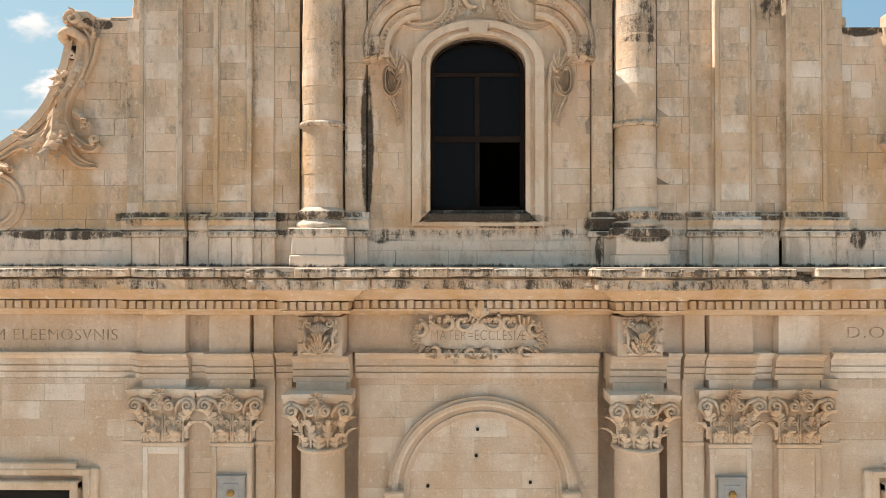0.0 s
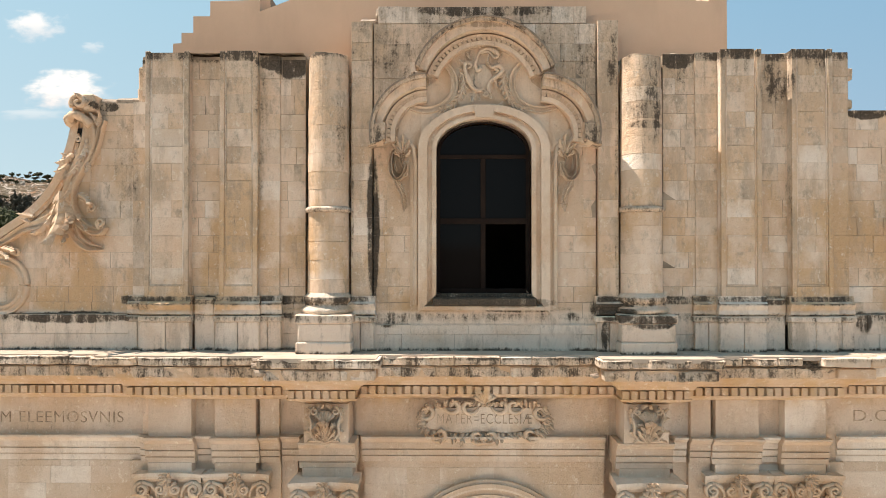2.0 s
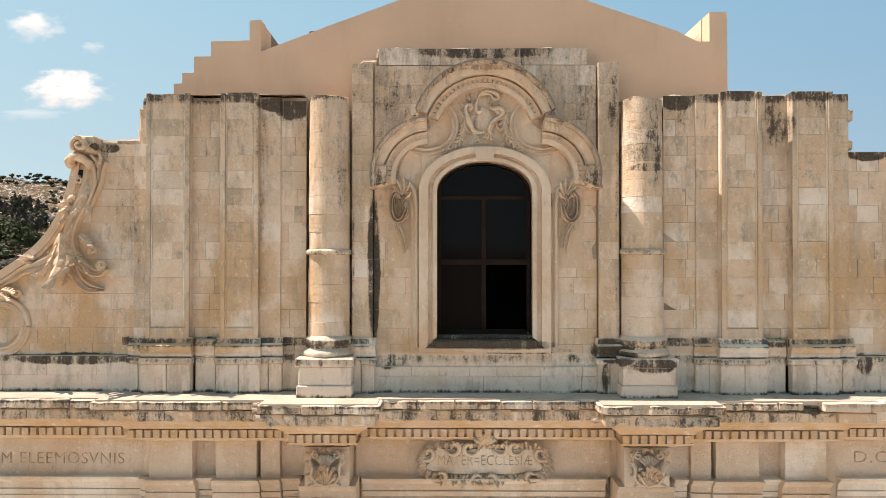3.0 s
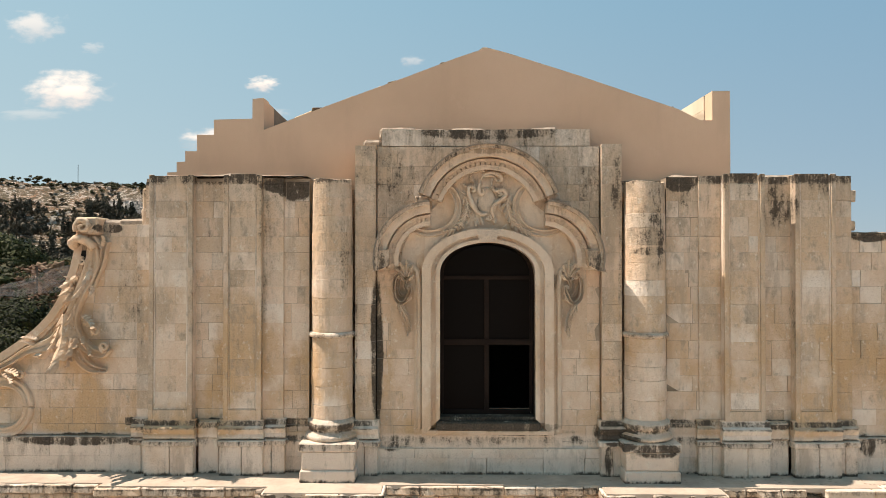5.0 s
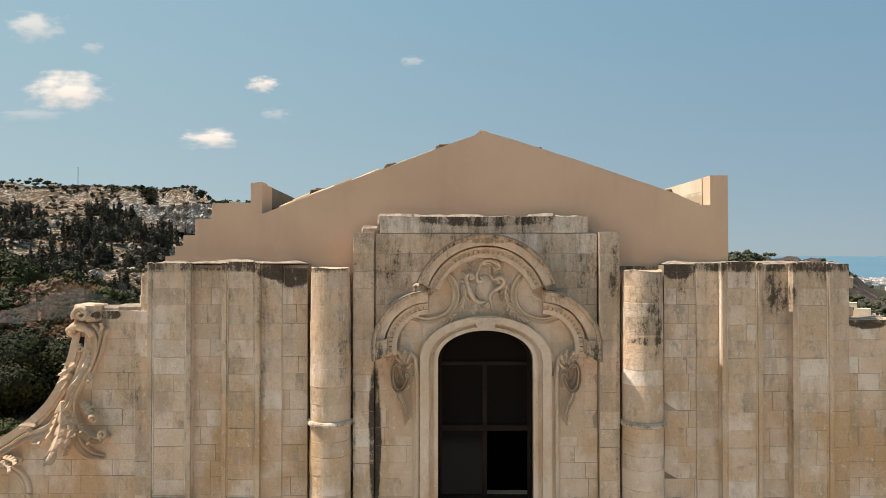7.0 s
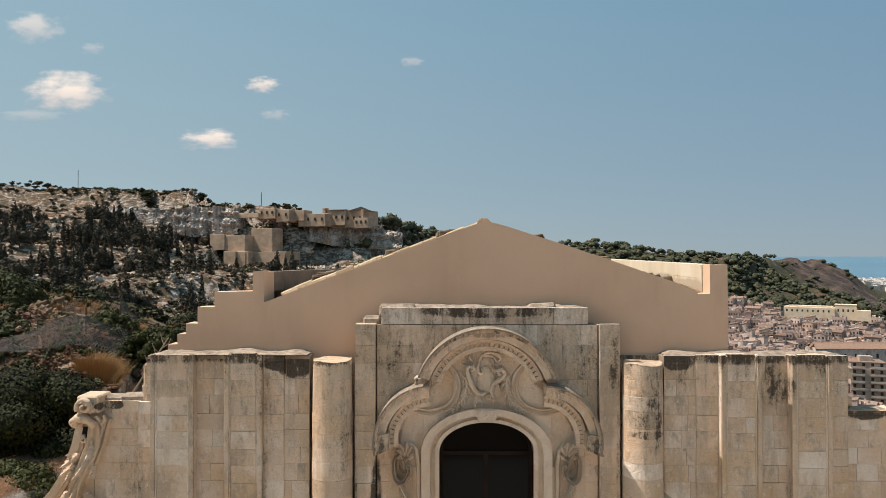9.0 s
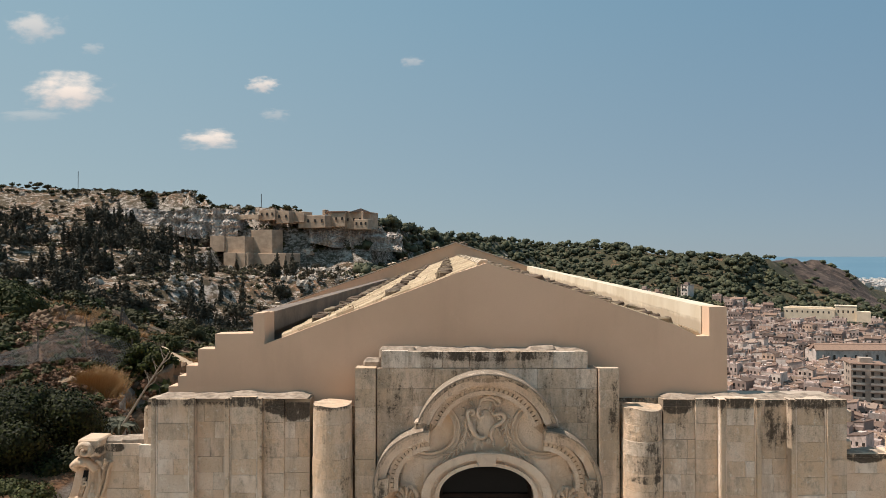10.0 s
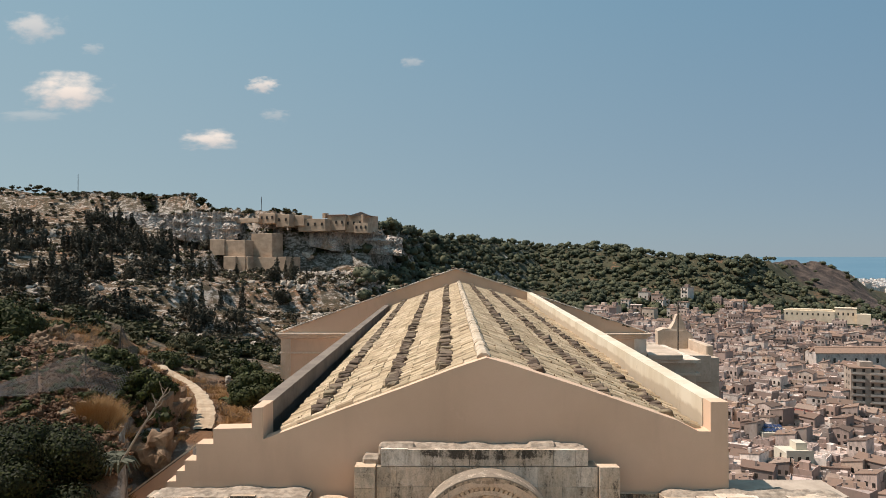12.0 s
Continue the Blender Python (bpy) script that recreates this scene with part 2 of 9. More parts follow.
def stained_parapet():
    """Pale plaster, damp and darker along its foot."""
    k = Nodes("pale_parapet_plaster", 0.95)
    c = k.mix(k.step(k.noise(0.9, k.pos(1, 1, 0.3), detail=6), 0.4, 0.66), (0.72, 0.63, 0.49), (0.62, 0.52, 0.38))
    y, z = k.n("SeparateXYZ", 1, {}, i0=k.pos()), k.n("SeparateXYZ", 2, {}, i0=k.pos())
    h = k.math("SUBTRACT", k.math("SUBTRACT", z, k.math("MULTIPLY", y, 0.0092)), k.math("MULTIPLY", k.noise(0.7, detail=7, rough=0.65), 0.5))
    c = k.mix(k.step(h, 20.13, 20.02, 0, 0.8), c, (0.44, 0.35, 0.255))
    c = k.mix(k.step(k.noise(3.0, k.pos(1, 1, 0.25), detail=8, rough=0.7), 0.58, 0.7, 0, 0.5), c, (0.34, 0.27, 0.19))
    k.bump(k.noise(20, detail=5), 0.3, 0.01)
    return k.color(c)


PLASTER_WEST = stained_parapet()
# grey render, darkened to put the shade of the inner face into the colour
PARAPET_DARK = simple("shaded_grey_render", (0.17, 0.135, 0.108), (0.25, 0.20, 0.16), 0.8, 0.95, fine=9, bump=0.5)
RIDGE = simple("pale_ridge_mortar", (0.60, 0.50, 0.38), (0.44, 0.34, 0.24), 2.5, 1.0, fine=14, bump=0.9)
DEBRIS = simple("rubble_top", (0.44, 0.355, 0.275), (0.24, 0.19, 0.145), 6.0, 1.0, fine=24, bump=1.0)
LEDGE = simple("ledge_mortar", (0.52, 0.425, 0.335), (0.40, 0.32, 0.25), 1.4, 1.0, fine=9, bump=0.5)
BRONZE_FRAME = simple("dark_brown_frame", (0.016, 0.009, 0.006), (0.022, 0.013, 0.009), 2.0, 1.0)
# near-black for painted shade: loft, doorways, holes and the scroll's pocket
DARK = simple("painted_shade_black", (0.012, 0.011, 0.010), (0.018, 0.016, 0.014), 2.0)
GREY_METAL = simple("grey_box_metal", (0.38, 0.37, 0.35), (0.33, 0.32, 0.30), 5.0, 0.6)
GOLD = simple("gilt_ornament", (0.42, 0.25, 0.08), (0.5, 0.3, 0.1), 8.0, 0.5, 0.4)
LETTER = simple("letter_cut", (0.30, 0.22, 0.15), (0.55, 0.42, 0.30), 6.0)
WOOD = simple("grey_post_wood", (0.10, 0.08, 0.06), (0.16, 0.13, 0.1), 4.0)
WIRE = simple("galvanised_wire", (0.13, 0.13, 0.125), (0.09, 0.09, 0.09), 3.0, 0.6, 0.3)

gk = Nodes("window_glass", 0.06)
gk.b.inputs["Base Color"].default_value = (0.006, 0.006, 0.006, 1)
gk.b.inputs["Specular IOR Level"].default_value = 0.08
GLASS = gk.m


def tile_material(name, a, b, c3, island=False):
    k = Nodes(name, 0.95)
    r = k.n("NewGeometry", "Random Per Island") if island else k.n("ObjectInfo", "Random")
    c = k.ramp(r, (0.0, a), (0.45, b), (1.0, c3))
    c = k.mix(k.step(k.noise(2.0, detail=6), 0.48, 0.66, 0, 0.65), c, (0.36, 0.285, 0.175))
    c = k.mix(k.step(k.noise(5.5, detail=8, rough=0.75), 0.52, 0.66, 0, 0.55), c, (0.20, 0.15, 0.10))
    c = k.mix(k.step(k.noise(0.6, k.pos(1, 0.5, 1), detail=6), 0.48, 0.68, 0, 0.35), c, (0.30, 0.235, 0.165))
    g = k.noise(22, detail=6, rough=0.75)
    c = k.mix(k.step(g, 0.5, 0.75, 0, 0.5), c, (0.16, 0.12, 0.08))
    k.bump(g, 0.5, 0.01)
    return k.color(c)


TILE = tile_material("clay_tile", (0.61, 0.475, 0.325), (0.50, 0.38, 0.245), (0.33, 0.24, 0.15))
TILE_ALL = tile_material("clay_tile_joined", (0.61, 0.475, 0.325), (0.50, 0.38, 0.245), (0.33, 0.24, 0.15), True)
TILE_DARK = tile_material("clay_tile_dark", (0.060, 0.040, 0.029), (0.10, 0.068, 0.048), (0.19, 0.135, 0.095))
TILE_DARK_ALL = tile_material("clay_tile_dark_joined", (0.060, 0.040, 0.029), (0.10, 0.068, 0.048), (0.19, 0.135, 0.095), True)


def leaf_material(name, a, b, c3, island=True):
    k = Nodes(name, 0.75)
    r = k.n("NewGeometry", "Random Per Island")
    o = k.n("ObjectInfo", "Random")
    c = k.ramp(k.math("ADD", k.math("MULTIPLY", r, 0.7), k.math("MULTIPLY", o, 0.3)), (0.0, a), (0.55, b), (1.0, c3))
    return k.color(c)


LEAF = leaf_material("bush_leaf", (0.007, 0.009, 0.0025), (0.022, 0.027, 0.005), (0.072, 0.080, 0.013))
LEAF_OLIVE = leaf_material("scrub_leaf", (0.032, 0.032, 0.014), (0.058, 0.055, 0.022), (0.105, 0.092, 0.040))
# woodland and cypress colours are lifted, with the distance haze painted in
LEAF_FAR = leaf_material("hazed_woodland_leaf", (0.036, 0.042, 0.026), (0.058, 0.064, 0.036), (0.110, 0.110, 0.058))
LEAF_HILL = leaf_material("hill_shrub_leaf", (0.044, 0.038, 0.025), (0.082, 0.066, 0.040), (0.165, 0.118, 0.068))
LEAF_DARK = leaf_material("hazed_cypress_leaf", (0.036, 0.032, 0.022), (0.058, 0.051, 0.034), (0.098, 0.082, 0.052))
LEAF_BANK = leaf_material("bank_leaf", (0.020, 0.024, 0.007), (0.040, 0.046, 0.012), (0.092, 0.096, 0.026))
LEAF_RUST = leaf_material("withered_leaf", (0.10, 0.052, 0.030), (0.165, 0.088, 0.050), (0.26, 0.155, 0.085))
DRY = leaf_material("dry_grass", (0.27, 0.13, 0.045), (0.38, 0.215, 0.085), (0.48, 0.32, 0.15))
DRY_PALE = leaf_material("dry_scrub", (0.10, 0.075, 0.055), (0.16, 0.12, 0.09), (0.23, 0.18, 0.135))
AGAVE = simple("agave_leaf", (0.07, 0.072, 0.045), (0.13, 0.13, 0.09), 6.0, 0.7)
BARK = simple("bark", (0.09, 0.06, 0.04), (0.14, 0.1, 0.07), 5.0)
ROCK = simple("limestone_rock", (0.60, 0.515, 0.425), (0.28, 0.22, 0.168), 0.5, 1.0, fine=5, bump=0.8, stretch=(1, 1, 1.6))
ROCK_WARM = simple("warm_rock", (0.16, 0.10, 0.062), (0.27, 0.19, 0.125), 1.2, 1.0, fine=8, bump=0.8)
ROCK_RUST = simple("ochre_rubble", (0.42, 0.30, 0.20), (0.24, 0.155, 0.095), 1.5, 1.0, fine=9, bump=0.7)
SEA = simple("sea_water", (0.10, 0.20, 0.27), (0.12, 0.22, 0.29), 0.002, 0.6)


def terrain_material():
    k = Nodes("hillside", 1.0)
    nz = k.n("SeparateXYZ", 2, {}, i0=k.n("NewGeometry", 1))
    n1 = k.noise(0.03, detail=8, rough=0.65)
    n2 = k.noise(0.16, detail=8, rough=0.7)
    n3 = k.noise(1.6, detail=6, rough=0.7)
    c = k.mix(k.step(n2, 0.42, 0.60), (0.27, 0.138, 0.075), (0.13, 0.075, 0.044))
    c = k.mix(k.step(n3, 0.45, 0.7, 0, 0.6), c, (0.26, 0.175, 0.10))
    c = k.mix(k.step(n1, 0.46, 0.6, 0, 0.7), c, (0.085, 0.068, 0.040))
    c = k.mix(k.step(k.noise(0.55, detail=7, rough=0.7), 0.47, 0.56, 0, 0.8), c, (0.062, 0.052, 0.032))
    close = k.step(k.n("SeparateXYZ", 1, {}, i0=k.pos()), 75.0, 55.0)
    c = k.mix(k.math("MULTIPLY", close, k.step(k.noise(0.8, detail=8, rough=0.7), 0.40, 0.56, 0.35, 0.9)), c, k.mix(n3, (0.115, 0.050, 0.027), (0.27, 0.150, 0.078)))
    rock = k.mix(k.step(k.noise(0.25, k.pos(1, 1, 2.5), detail=9, rough=0.75), 0.42, 0.62), (0.16, 0.13, 0.105), (0.46, 0.42, 0.36))
    steep = k.step(k.math("ADD", nz, k.math("MULTIPLY", n2, 0.35)), 1.06, 0.96)
    c = k.mix(k.math("MULTIPLY", steep, k.step(k.n("SeparateXYZ", 0, {}, i0=k.pos()), 260.0, 120.0, 0.15, 1.0)), c, rock)
    c = k.mix(k.math("MULTIPLY", k.step(n2, 0.62, 0.66), k.step(n3, 0.42, 0.55)), c, (0.42, 0.38, 0.33))
    # bare ledges of pale stone among the scrub
    ledge = k.noise(0.22, k.pos(0.8, 0.8, 3.0), detail=10, rough=0.75)
    west = k.step(k.n("SeparateXYZ", 0, {}, i0=k.pos()), 10.0, -30.0)
    c = k.mix(k.math("MULTIPLY", k.step(ledge, 0.53, 0.575, 0, 0.85), k.math("MULTIPLY", west, k.step(k.n("SeparateXYZ", 1, {}, i0=k.pos()), 70.0, 120.0, 0.12, 1.0))), c, k.mix(n3, (0.27, 0.21, 0.165), (0.68, 0.595, 0.50)))
    # low growth and stones between the shrubs, with the shrubs' shadow painted dark
    gy0 = k.n("SeparateXYZ", 1, {}, i0=k.pos())
    yonder = k.math("MULTIPLY", k.step(gy0, 80.0, 130.0), k.step(gy0, 620.0, 520.0))
    brush_shade = k.noise(0.33, k.pos(1, 1, 1.6), detail=9, rough=0.72)
    c = k.mix(k.math("MULTIPLY", k.step(brush_shade, 0.48, 0.54, 0, 0.85), yonder), c, k.mix(n3, (0.040, 0.033, 0.020), (0.10, 0.078, 0.046)))
    c = k.mix(k.math("MULTIPLY", k.math("MULTIPLY", k.step(k.noise(0.5, k.pos(1, 1, 2.2), detail=9, rough=0.75), 0.54, 0.59), k.step(brush_shade, 0.55, 0.48)), k.math("MULTIPLY", yonder, west)), c, k.mix(n3, (0.34, 0.28, 0.235), (0.66, 0.575, 0.50)))
    # undergrowth of the eastern woods
    east = k.math("MULTIPLY", k.step(k.n("SeparateXYZ", 0, {}, i0=k.pos()), -60.0, 0.0), k.step(gy0, 300.0, 360.0))
    c = k.mix(k.math("MULTIPLY", k.step(k.noise(0.06, detail=8, rough=0.7), 0.62, 0.52, 0, 0.92), east), c, k.mix(k.step(n3, 0.4, 0.6), (0.030, 0.034, 0.020), (0.075, 0.074, 0.040)))
    # burnt brown hill towards the coast
    gx, gy = k.n("SeparateXYZ", 0, {}, i0=k.pos()), k.n("SeparateXYZ", 1, {}, i0=k.pos())
    e = k.math("ADD", k.math("POWER", k.math("DIVIDE", k.math("SUBTRACT", gx, 505.0), 92.0), 2.0), k.math("POWER", k.math("DIVIDE", k.math("SUBTRACT", gy, 930.0), 190.0), 2.0))
    burnt = k.mix(k.step(k.noise(0.05, detail=9, rough=0.75), 0.42, 0.6), (0.045, 0.032, 0.028), (0.15, 0.105, 0.08))
    burnt = k.mix(k.step(k.noise(0.22, detail=8, rough=0.8), 0.50, 0.58, 0, 0.8), burnt, (0.034, 0.030, 0.024))
    burnt = k.mix(k.step(k.noise(0.5, detail=7, rough=0.8), 0.56, 0.62, 0, 0.7), burnt, (0.26, 0.20, 0.165))
    c = k.mix(k.step(k.math("ADD", e, n1), 1.6, 1.3), c, burnt)
    k.bump(k.math("ADD", k.math("MULTIPLY", n2, 3.0), n3), 0.6, 0.6)
    return k.color(c)


GROUND = terrain_material()
BOUNCE_PAVING = simple("piazza_bounce_paving", (0.60, 0.535, 0.455), (0.54, 0.47, 0.39), 0.5, 0.9)
PATHMAT = simple("white_path", (0.50, 0.385, 0.27), (0.36, 0.26, 0.17), 0.8, 1.0, fine=5, bump=0.7)


def house_wall(name, island):
    k = Nodes(name, 0.95)
    r = k.n("NewGeometry", "Random Per Island") if island else k.n("ObjectInfo", "Random")
    c = k.ramp(r, (0.0, (0.56, 0.41, 0.345)), (0.2, (0.31, 0.23, 0.20)), (0.4, (0.70, 0.56, 0.49)), (0.55, (0.47, 0.32, 0.26)),
               (0.7, (0.22, 0.17, 0.15)), (0.88, (0.82, 0.72, 0.645)), (1.0, (0.54, 0.37, 0.265)))
    c = k.mix(k.step(k.noise(0.35, k.pos(1, 1, 0.5), detail=6), 0.45, 0.66, 0, 0.65), c, (0.27, 0.21, 0.175))
    c = k.mix(k.step(k.noise(1.1, k.pos(1, 1, 0.3), detail=7, rough=0.7), 0.52, 0.66, 0, 0.5), c, (0.19, 0.15, 0.13))
    k.bump(k.noise(3.0), 0.3, 0.05)
    return k.color(c)


def house_roof(name, island):
    k = Nodes(name, 0.95)
    r = k.n("NewGeometry", "Random Per Island") if island else k.n("ObjectInfo", "Random")
    c = k.ramp(r, (0.0, (0.25, 0.16, 0.12)), (0.3, (0.14, 0.095, 0.075)), (0.55, (0.33, 0.215, 0.155)), (0.8, (0.19, 0.125, 0.095)), (1.0, (0.38, 0.285, 0.225)))
    c = k.mix(k.step(k.noise(0.8, detail=6), 0.45, 0.7, 0, 0.55), c, (0.17, 0.13, 0.1))
    k.bump(k.noise(4.0), 0.5, 0.05)
    return k.color(c)


HOUSE_WALL, HOUSE_WALL_ALL = house_wall("house_plaster", False), house_wall("house_plaster_joined", True)
HOUSE_ROOF, HOUSE_ROOF_ALL = house_roof("house_roof_tiles", False), house_roof("house_roof_tiles_joined", True)
TERRACE, TERRACE_ALL = house_wall("roof_terrace", False), house_wall("roof_terrace_joined", True)
CHAPEL = simple("bare_ruin_stone", (0.61, 0.485, 0.375), (0.46, 0.36, 0.27), 0.5, 1.0, fine=4, bump=0.7)
PANE = simple("shaded_pane", (0.035, 0.03, 0.027), (0.06, 0.05, 0.04), 0.5, 0.5)
CREAM = simple("cream_convent_plaster", (0.76, 0.63, 0.47), (0.66, 0.54, 0.39), 0.2)
WHITE = simple("white_wall", (0.66, 0.60, 0.48), (0.60, 0.53, 0.42), 0.3, 0.95)
RED = simple("red_roof", (0.36, 0.10, 0.07), (0.30, 0.09, 0.06), 0.5)
SOLAR = simple("solar_panel", (0.03, 0.045, 0.10), (0.04, 0.06, 0.13), 1.0, 0.3)
BLUE = simple("blue_tarpaulin", (0.03, 0.16, 0.36), (0.04, 0.2, 0.42), 1.0, 0.6)
CAR_WHITE = simple("white_car_paint", (0.6, 0.6, 0.6), (0.56, 0.56, 0.56), 1.0, 0.4)


# ---- mesh helpers ----
def finish(name, bm, material, smooth=False):
    bmesh.ops.recalc_face_normals(bm, faces=bm.faces)
    me = bpy.data.meshes.new(name)
    bm.to_mesh(me)
    bm.free()
    me.materials.append(material)
    if smooth:
        me.polygons.foreach_set("use_smooth", [True] * len(me.polygons))
    return me


def part(name, bm, material, parent=None, label="", smooth=False):
    """Links a bmesh (or a mesh) as one mesh object, under its thing where one is given."""
    me = bm if isinstance(bm, bpy.types.Mesh) else finish(name, bm, material, smooth)
    ob = new(name, me)
    if parent:
        ob.parent = parent
    return tagged(ob, label) if label else ob


def thing(name, label, category, group="", kind="", at=(0, 0, 0)):
    ob = new(name)
    ob.empty_display_size = 0.3
    ob.location = at
    return tagged(ob, label, category, group, kind)


def box(bm, x0, x1, y0, y1, z0, z1, bevel=0.0):
    g = bmesh.ops.create_cube(bm, size=1, matrix=Matrix.LocRotScale(((x0 + x1) / 2, (y0 + y1) / 2, (z0 + z1) / 2), None, (x1 - x0, y1 - y0, z1 - z0)))
    if bevel:
        es = list({e for v in g["verts"] for e in v.link_edges})
        bmesh.ops.bevel(bm, geom=es, offset=bevel, segments=1, affect="EDGES")
    return bm


def B(*a, **k):
    return box(bmesh.new(), *a, **k)


def prism(bm, pts, y0, y1):
    """A polygon in the XZ plane, made solid between y0 and y1."""
    a = [bm.verts.new((x, y0, z)) for x, z in pts]
    b = [bm.verts.new((x, y1, z)) for x, z in pts]
    bm.faces.new(a)
    bm.faces.new(b[::-1])
    for i in range(len(pts)):
        j = (i + 1) % len(pts)
        bm.faces.new((a[j], a[i], b[i], b[j]))
    return bm


def run(bm, prof, x0, x1):
    """A moulding: the profile of (y, z) points, closed, drawn out from x0 to x1."""
    a = [bm.verts.new((x0, y, z)) for y, z in prof]
    b = [bm.verts.new((x1, y, z)) for y, z in prof]
    bm.faces.new(a)
    bm.faces.new(b[::-1])
    for i in range(len(prof)):
        j = (i + 1) % len(prof)
        bm.faces.new((a[i], a[j], b[j], b[i]))
    return bm


def lathe(bm, prof, cx, cy, seg=28, cap=True):
    rings = []
    for r, z in prof:
        rings.append([bm.verts.new((cx + r * math.cos(2 * math.pi * i / seg), cy + r * math.sin(2 * math.pi * i / seg), z)) for i in range(seg)])
    for a, b in zip(rings, rings[1:]):
        for i in range(seg):
            bm.faces.new((a[i], a[(i + 1) % seg], b[(i + 1) % seg], b[i]))
    if cap:
        bm.faces.new(rings[0][::-1])
        bm.faces.new(rings[-1])
    return bm


def tube(bm, pts, radii, seg=6, flat=1.0):
    """A rod through the points, thick as the radii say; flat squashes it along y."""
    pts = [Vector(p) for p in pts]
    rings = []
    for i, p in enumerate(pts):
        d = (pts[min(i + 1, len(pts) - 1)] - pts[max(i - 1, 0)]).normalized()
        u = d.cross(Vector((0, 1, 0)))
        u = u.normalized() if u.length > 0.2 else d.cross(Vector((1, 0, 0))).normalized()
        v = d.cross(u)
        r = radii[i] if hasattr(radii, "__len__") else radii
        ring = []
        for j in range(seg):
            a = 2 * math.pi * j / seg
            q = u * math.cos(a) * r + v * math.sin(a) * r
            q.y *= flat
            ring.append(bm.verts.new(p + q))
        rings.append(ring)
    for a, b in zip(rings, rings[1:]):
        for j in range(seg):
            bm.faces.new((a[j], a[(j + 1) % seg], b[(j + 1) % seg], b[j]))
    bm.faces.new(rings[0][::-1])
    bm.faces.new(rings[-1])
    return bm


def spiral(cx, y, cz, r0, r1, a0, turns, n=26, lift=0.0):
    """Points of a scroll from radius r0 in to r1, from the angle a0 (degrees, x to z)."""
    out = []
    for i in range(n):
        s = i / (n - 1)
        a = radians(a0 + 360 * turns * s)
        r = r0 + (r1 - r0) * s
        out.append((cx + r * math.cos(a), y - lift * s, cz + r * math.sin(a)))
    return out


def taper(n, a, b, c=None):
    return [a + (b - a) * i / (n - 1) if c is None else (a + (b - a) * min(1, 2 * i / (n - 1)) if i < n / 2 else b + (c - b) * (2 * i / (n - 1) - 1)) for i in range(n)]


def acanthus(bm, base, along, out, length, width, curl=0.35, lobes=4, thick=0.02):
    """A lobed leaf: grows from base along a direction, hollow, its tip curling outwards."""
    base, along, out = Vector(base), Vector(along).normalized(), Vector(out).normalized()
    side = along.cross(out).normalized()
    n = lobes * 4 + 1
    rows = []
    for i in range(n):
        s = i / (n - 1)
        env = math.sin(math.pi * min(1.0, 0.18 + s * 0.82)) ** 0.7 * (1 - 0.25 * s)
        lobe = 0.50 + 0.50 * abs(math.sin(math.pi * lobes * s)) ** 0.8
        w = width / 2 * env * lobe if i < n - 1 else width * 0.05
        bend = curl * length * max(0.0, s - 0.35) ** 2 * 1.6
        c = base + along * (length * s * (1 - 0.15 * curl * s)) + out * bend
        sweep = along * (0.10 * length * abs(math.sin(math.pi * lobes * s)))
        rows.append([bm.verts.new(c - side * w + sweep + out * thick * 0.2), bm.verts.new(c - side * w * 0.45 + out * thick * 1.0),
                     bm.verts.new(c + out * thick * 1.7), bm.verts.new(c + side * w * 0.45 + out * thick * 1.0),
                     bm.verts.new(c + side * w + sweep + out * thick * 0.2), bm.verts.new(c - out * thick)])
    for a, b in zip(rows, rows[1:]):
        for j in range(6):
            bm.faces.new((a[j], a[(j + 1) % 6], b[(j + 1) % 6], b[j]))
    bm.faces.new(rows[0])
    bm.faces.new(rows[-1][::-1])
    return bm


def curve(pts, n=6):
    """Smooth line through a few points."""
    P = [Vector(p) for p in pts]
    m, out = len(P), []
    for i in range(m - 1):
        p0, p1, p2, p3 = P[max(i - 1, 0)], P[i], P[i + 1], P[min(i + 2, m - 1)]
        for j in range(n):
            u = j / n
            out.append(0.5 * ((2 * p1) + (p2 - p0) * u + (2 * p0 - 5 * p1 + 4 * p2 - p3) * u * u + (3 * p1 - p0 - 3 * p2 + p3) * u ** 3))
    return out + [P[-1]]


def ribbon(bm, pts, widths, y, lift, hollow=0.5):
    """A carved strap along (x, z) points: raised rims and a hollow middle, standing off the wall by lift."""
    line = curve([(x, z, w) for (x, z), w in zip(pts, widths)])
    rows = []
    for i, p in enumerate(line):
        d = line[min(i + 1, len(line) - 1)] - line[max(i - 1, 0)]
        d = Vector((d.x, d.y)).normalized()
        sx, sz, w = -d.y, d.x, p.z
        rows.append([bm.verts.new((p.x + sx * u * w, y - h * lift, p.y + sz * u * w)) for u, h in ((-1, -0.3), (-1, 0.75), (-0.82, 1.0), (-0.62, 0.9), (-0.3, 1 - hollow), (0.05, 0.95 - hollow), (0.12, 1.05 - 0.5 * hollow), (0.3, 1 - hollow), (0.62, 0.9), (0.82, 1.0), (1, 0.75), (1, -0.3))])
    for a, b in zip(rows, rows[1:]):
        for j in range(11):
            bm.faces.new((a[j], a[j + 1], b[j + 1], b[j]))
    bm.faces.new(rows[0][::-1])
    bm.faces.new(rows[-1])
    return bm


def smooth(a, b, v):
    t = min(1.0, max(0.0, (v - a) / (b - a)))
    return t * t * (3 - 2 * t)


def rough_up(bm, amount, scale=3.0):
    for v in bm.verts:
        v.co += noise.noise_vector(v.co * scale) * amount
    return bm


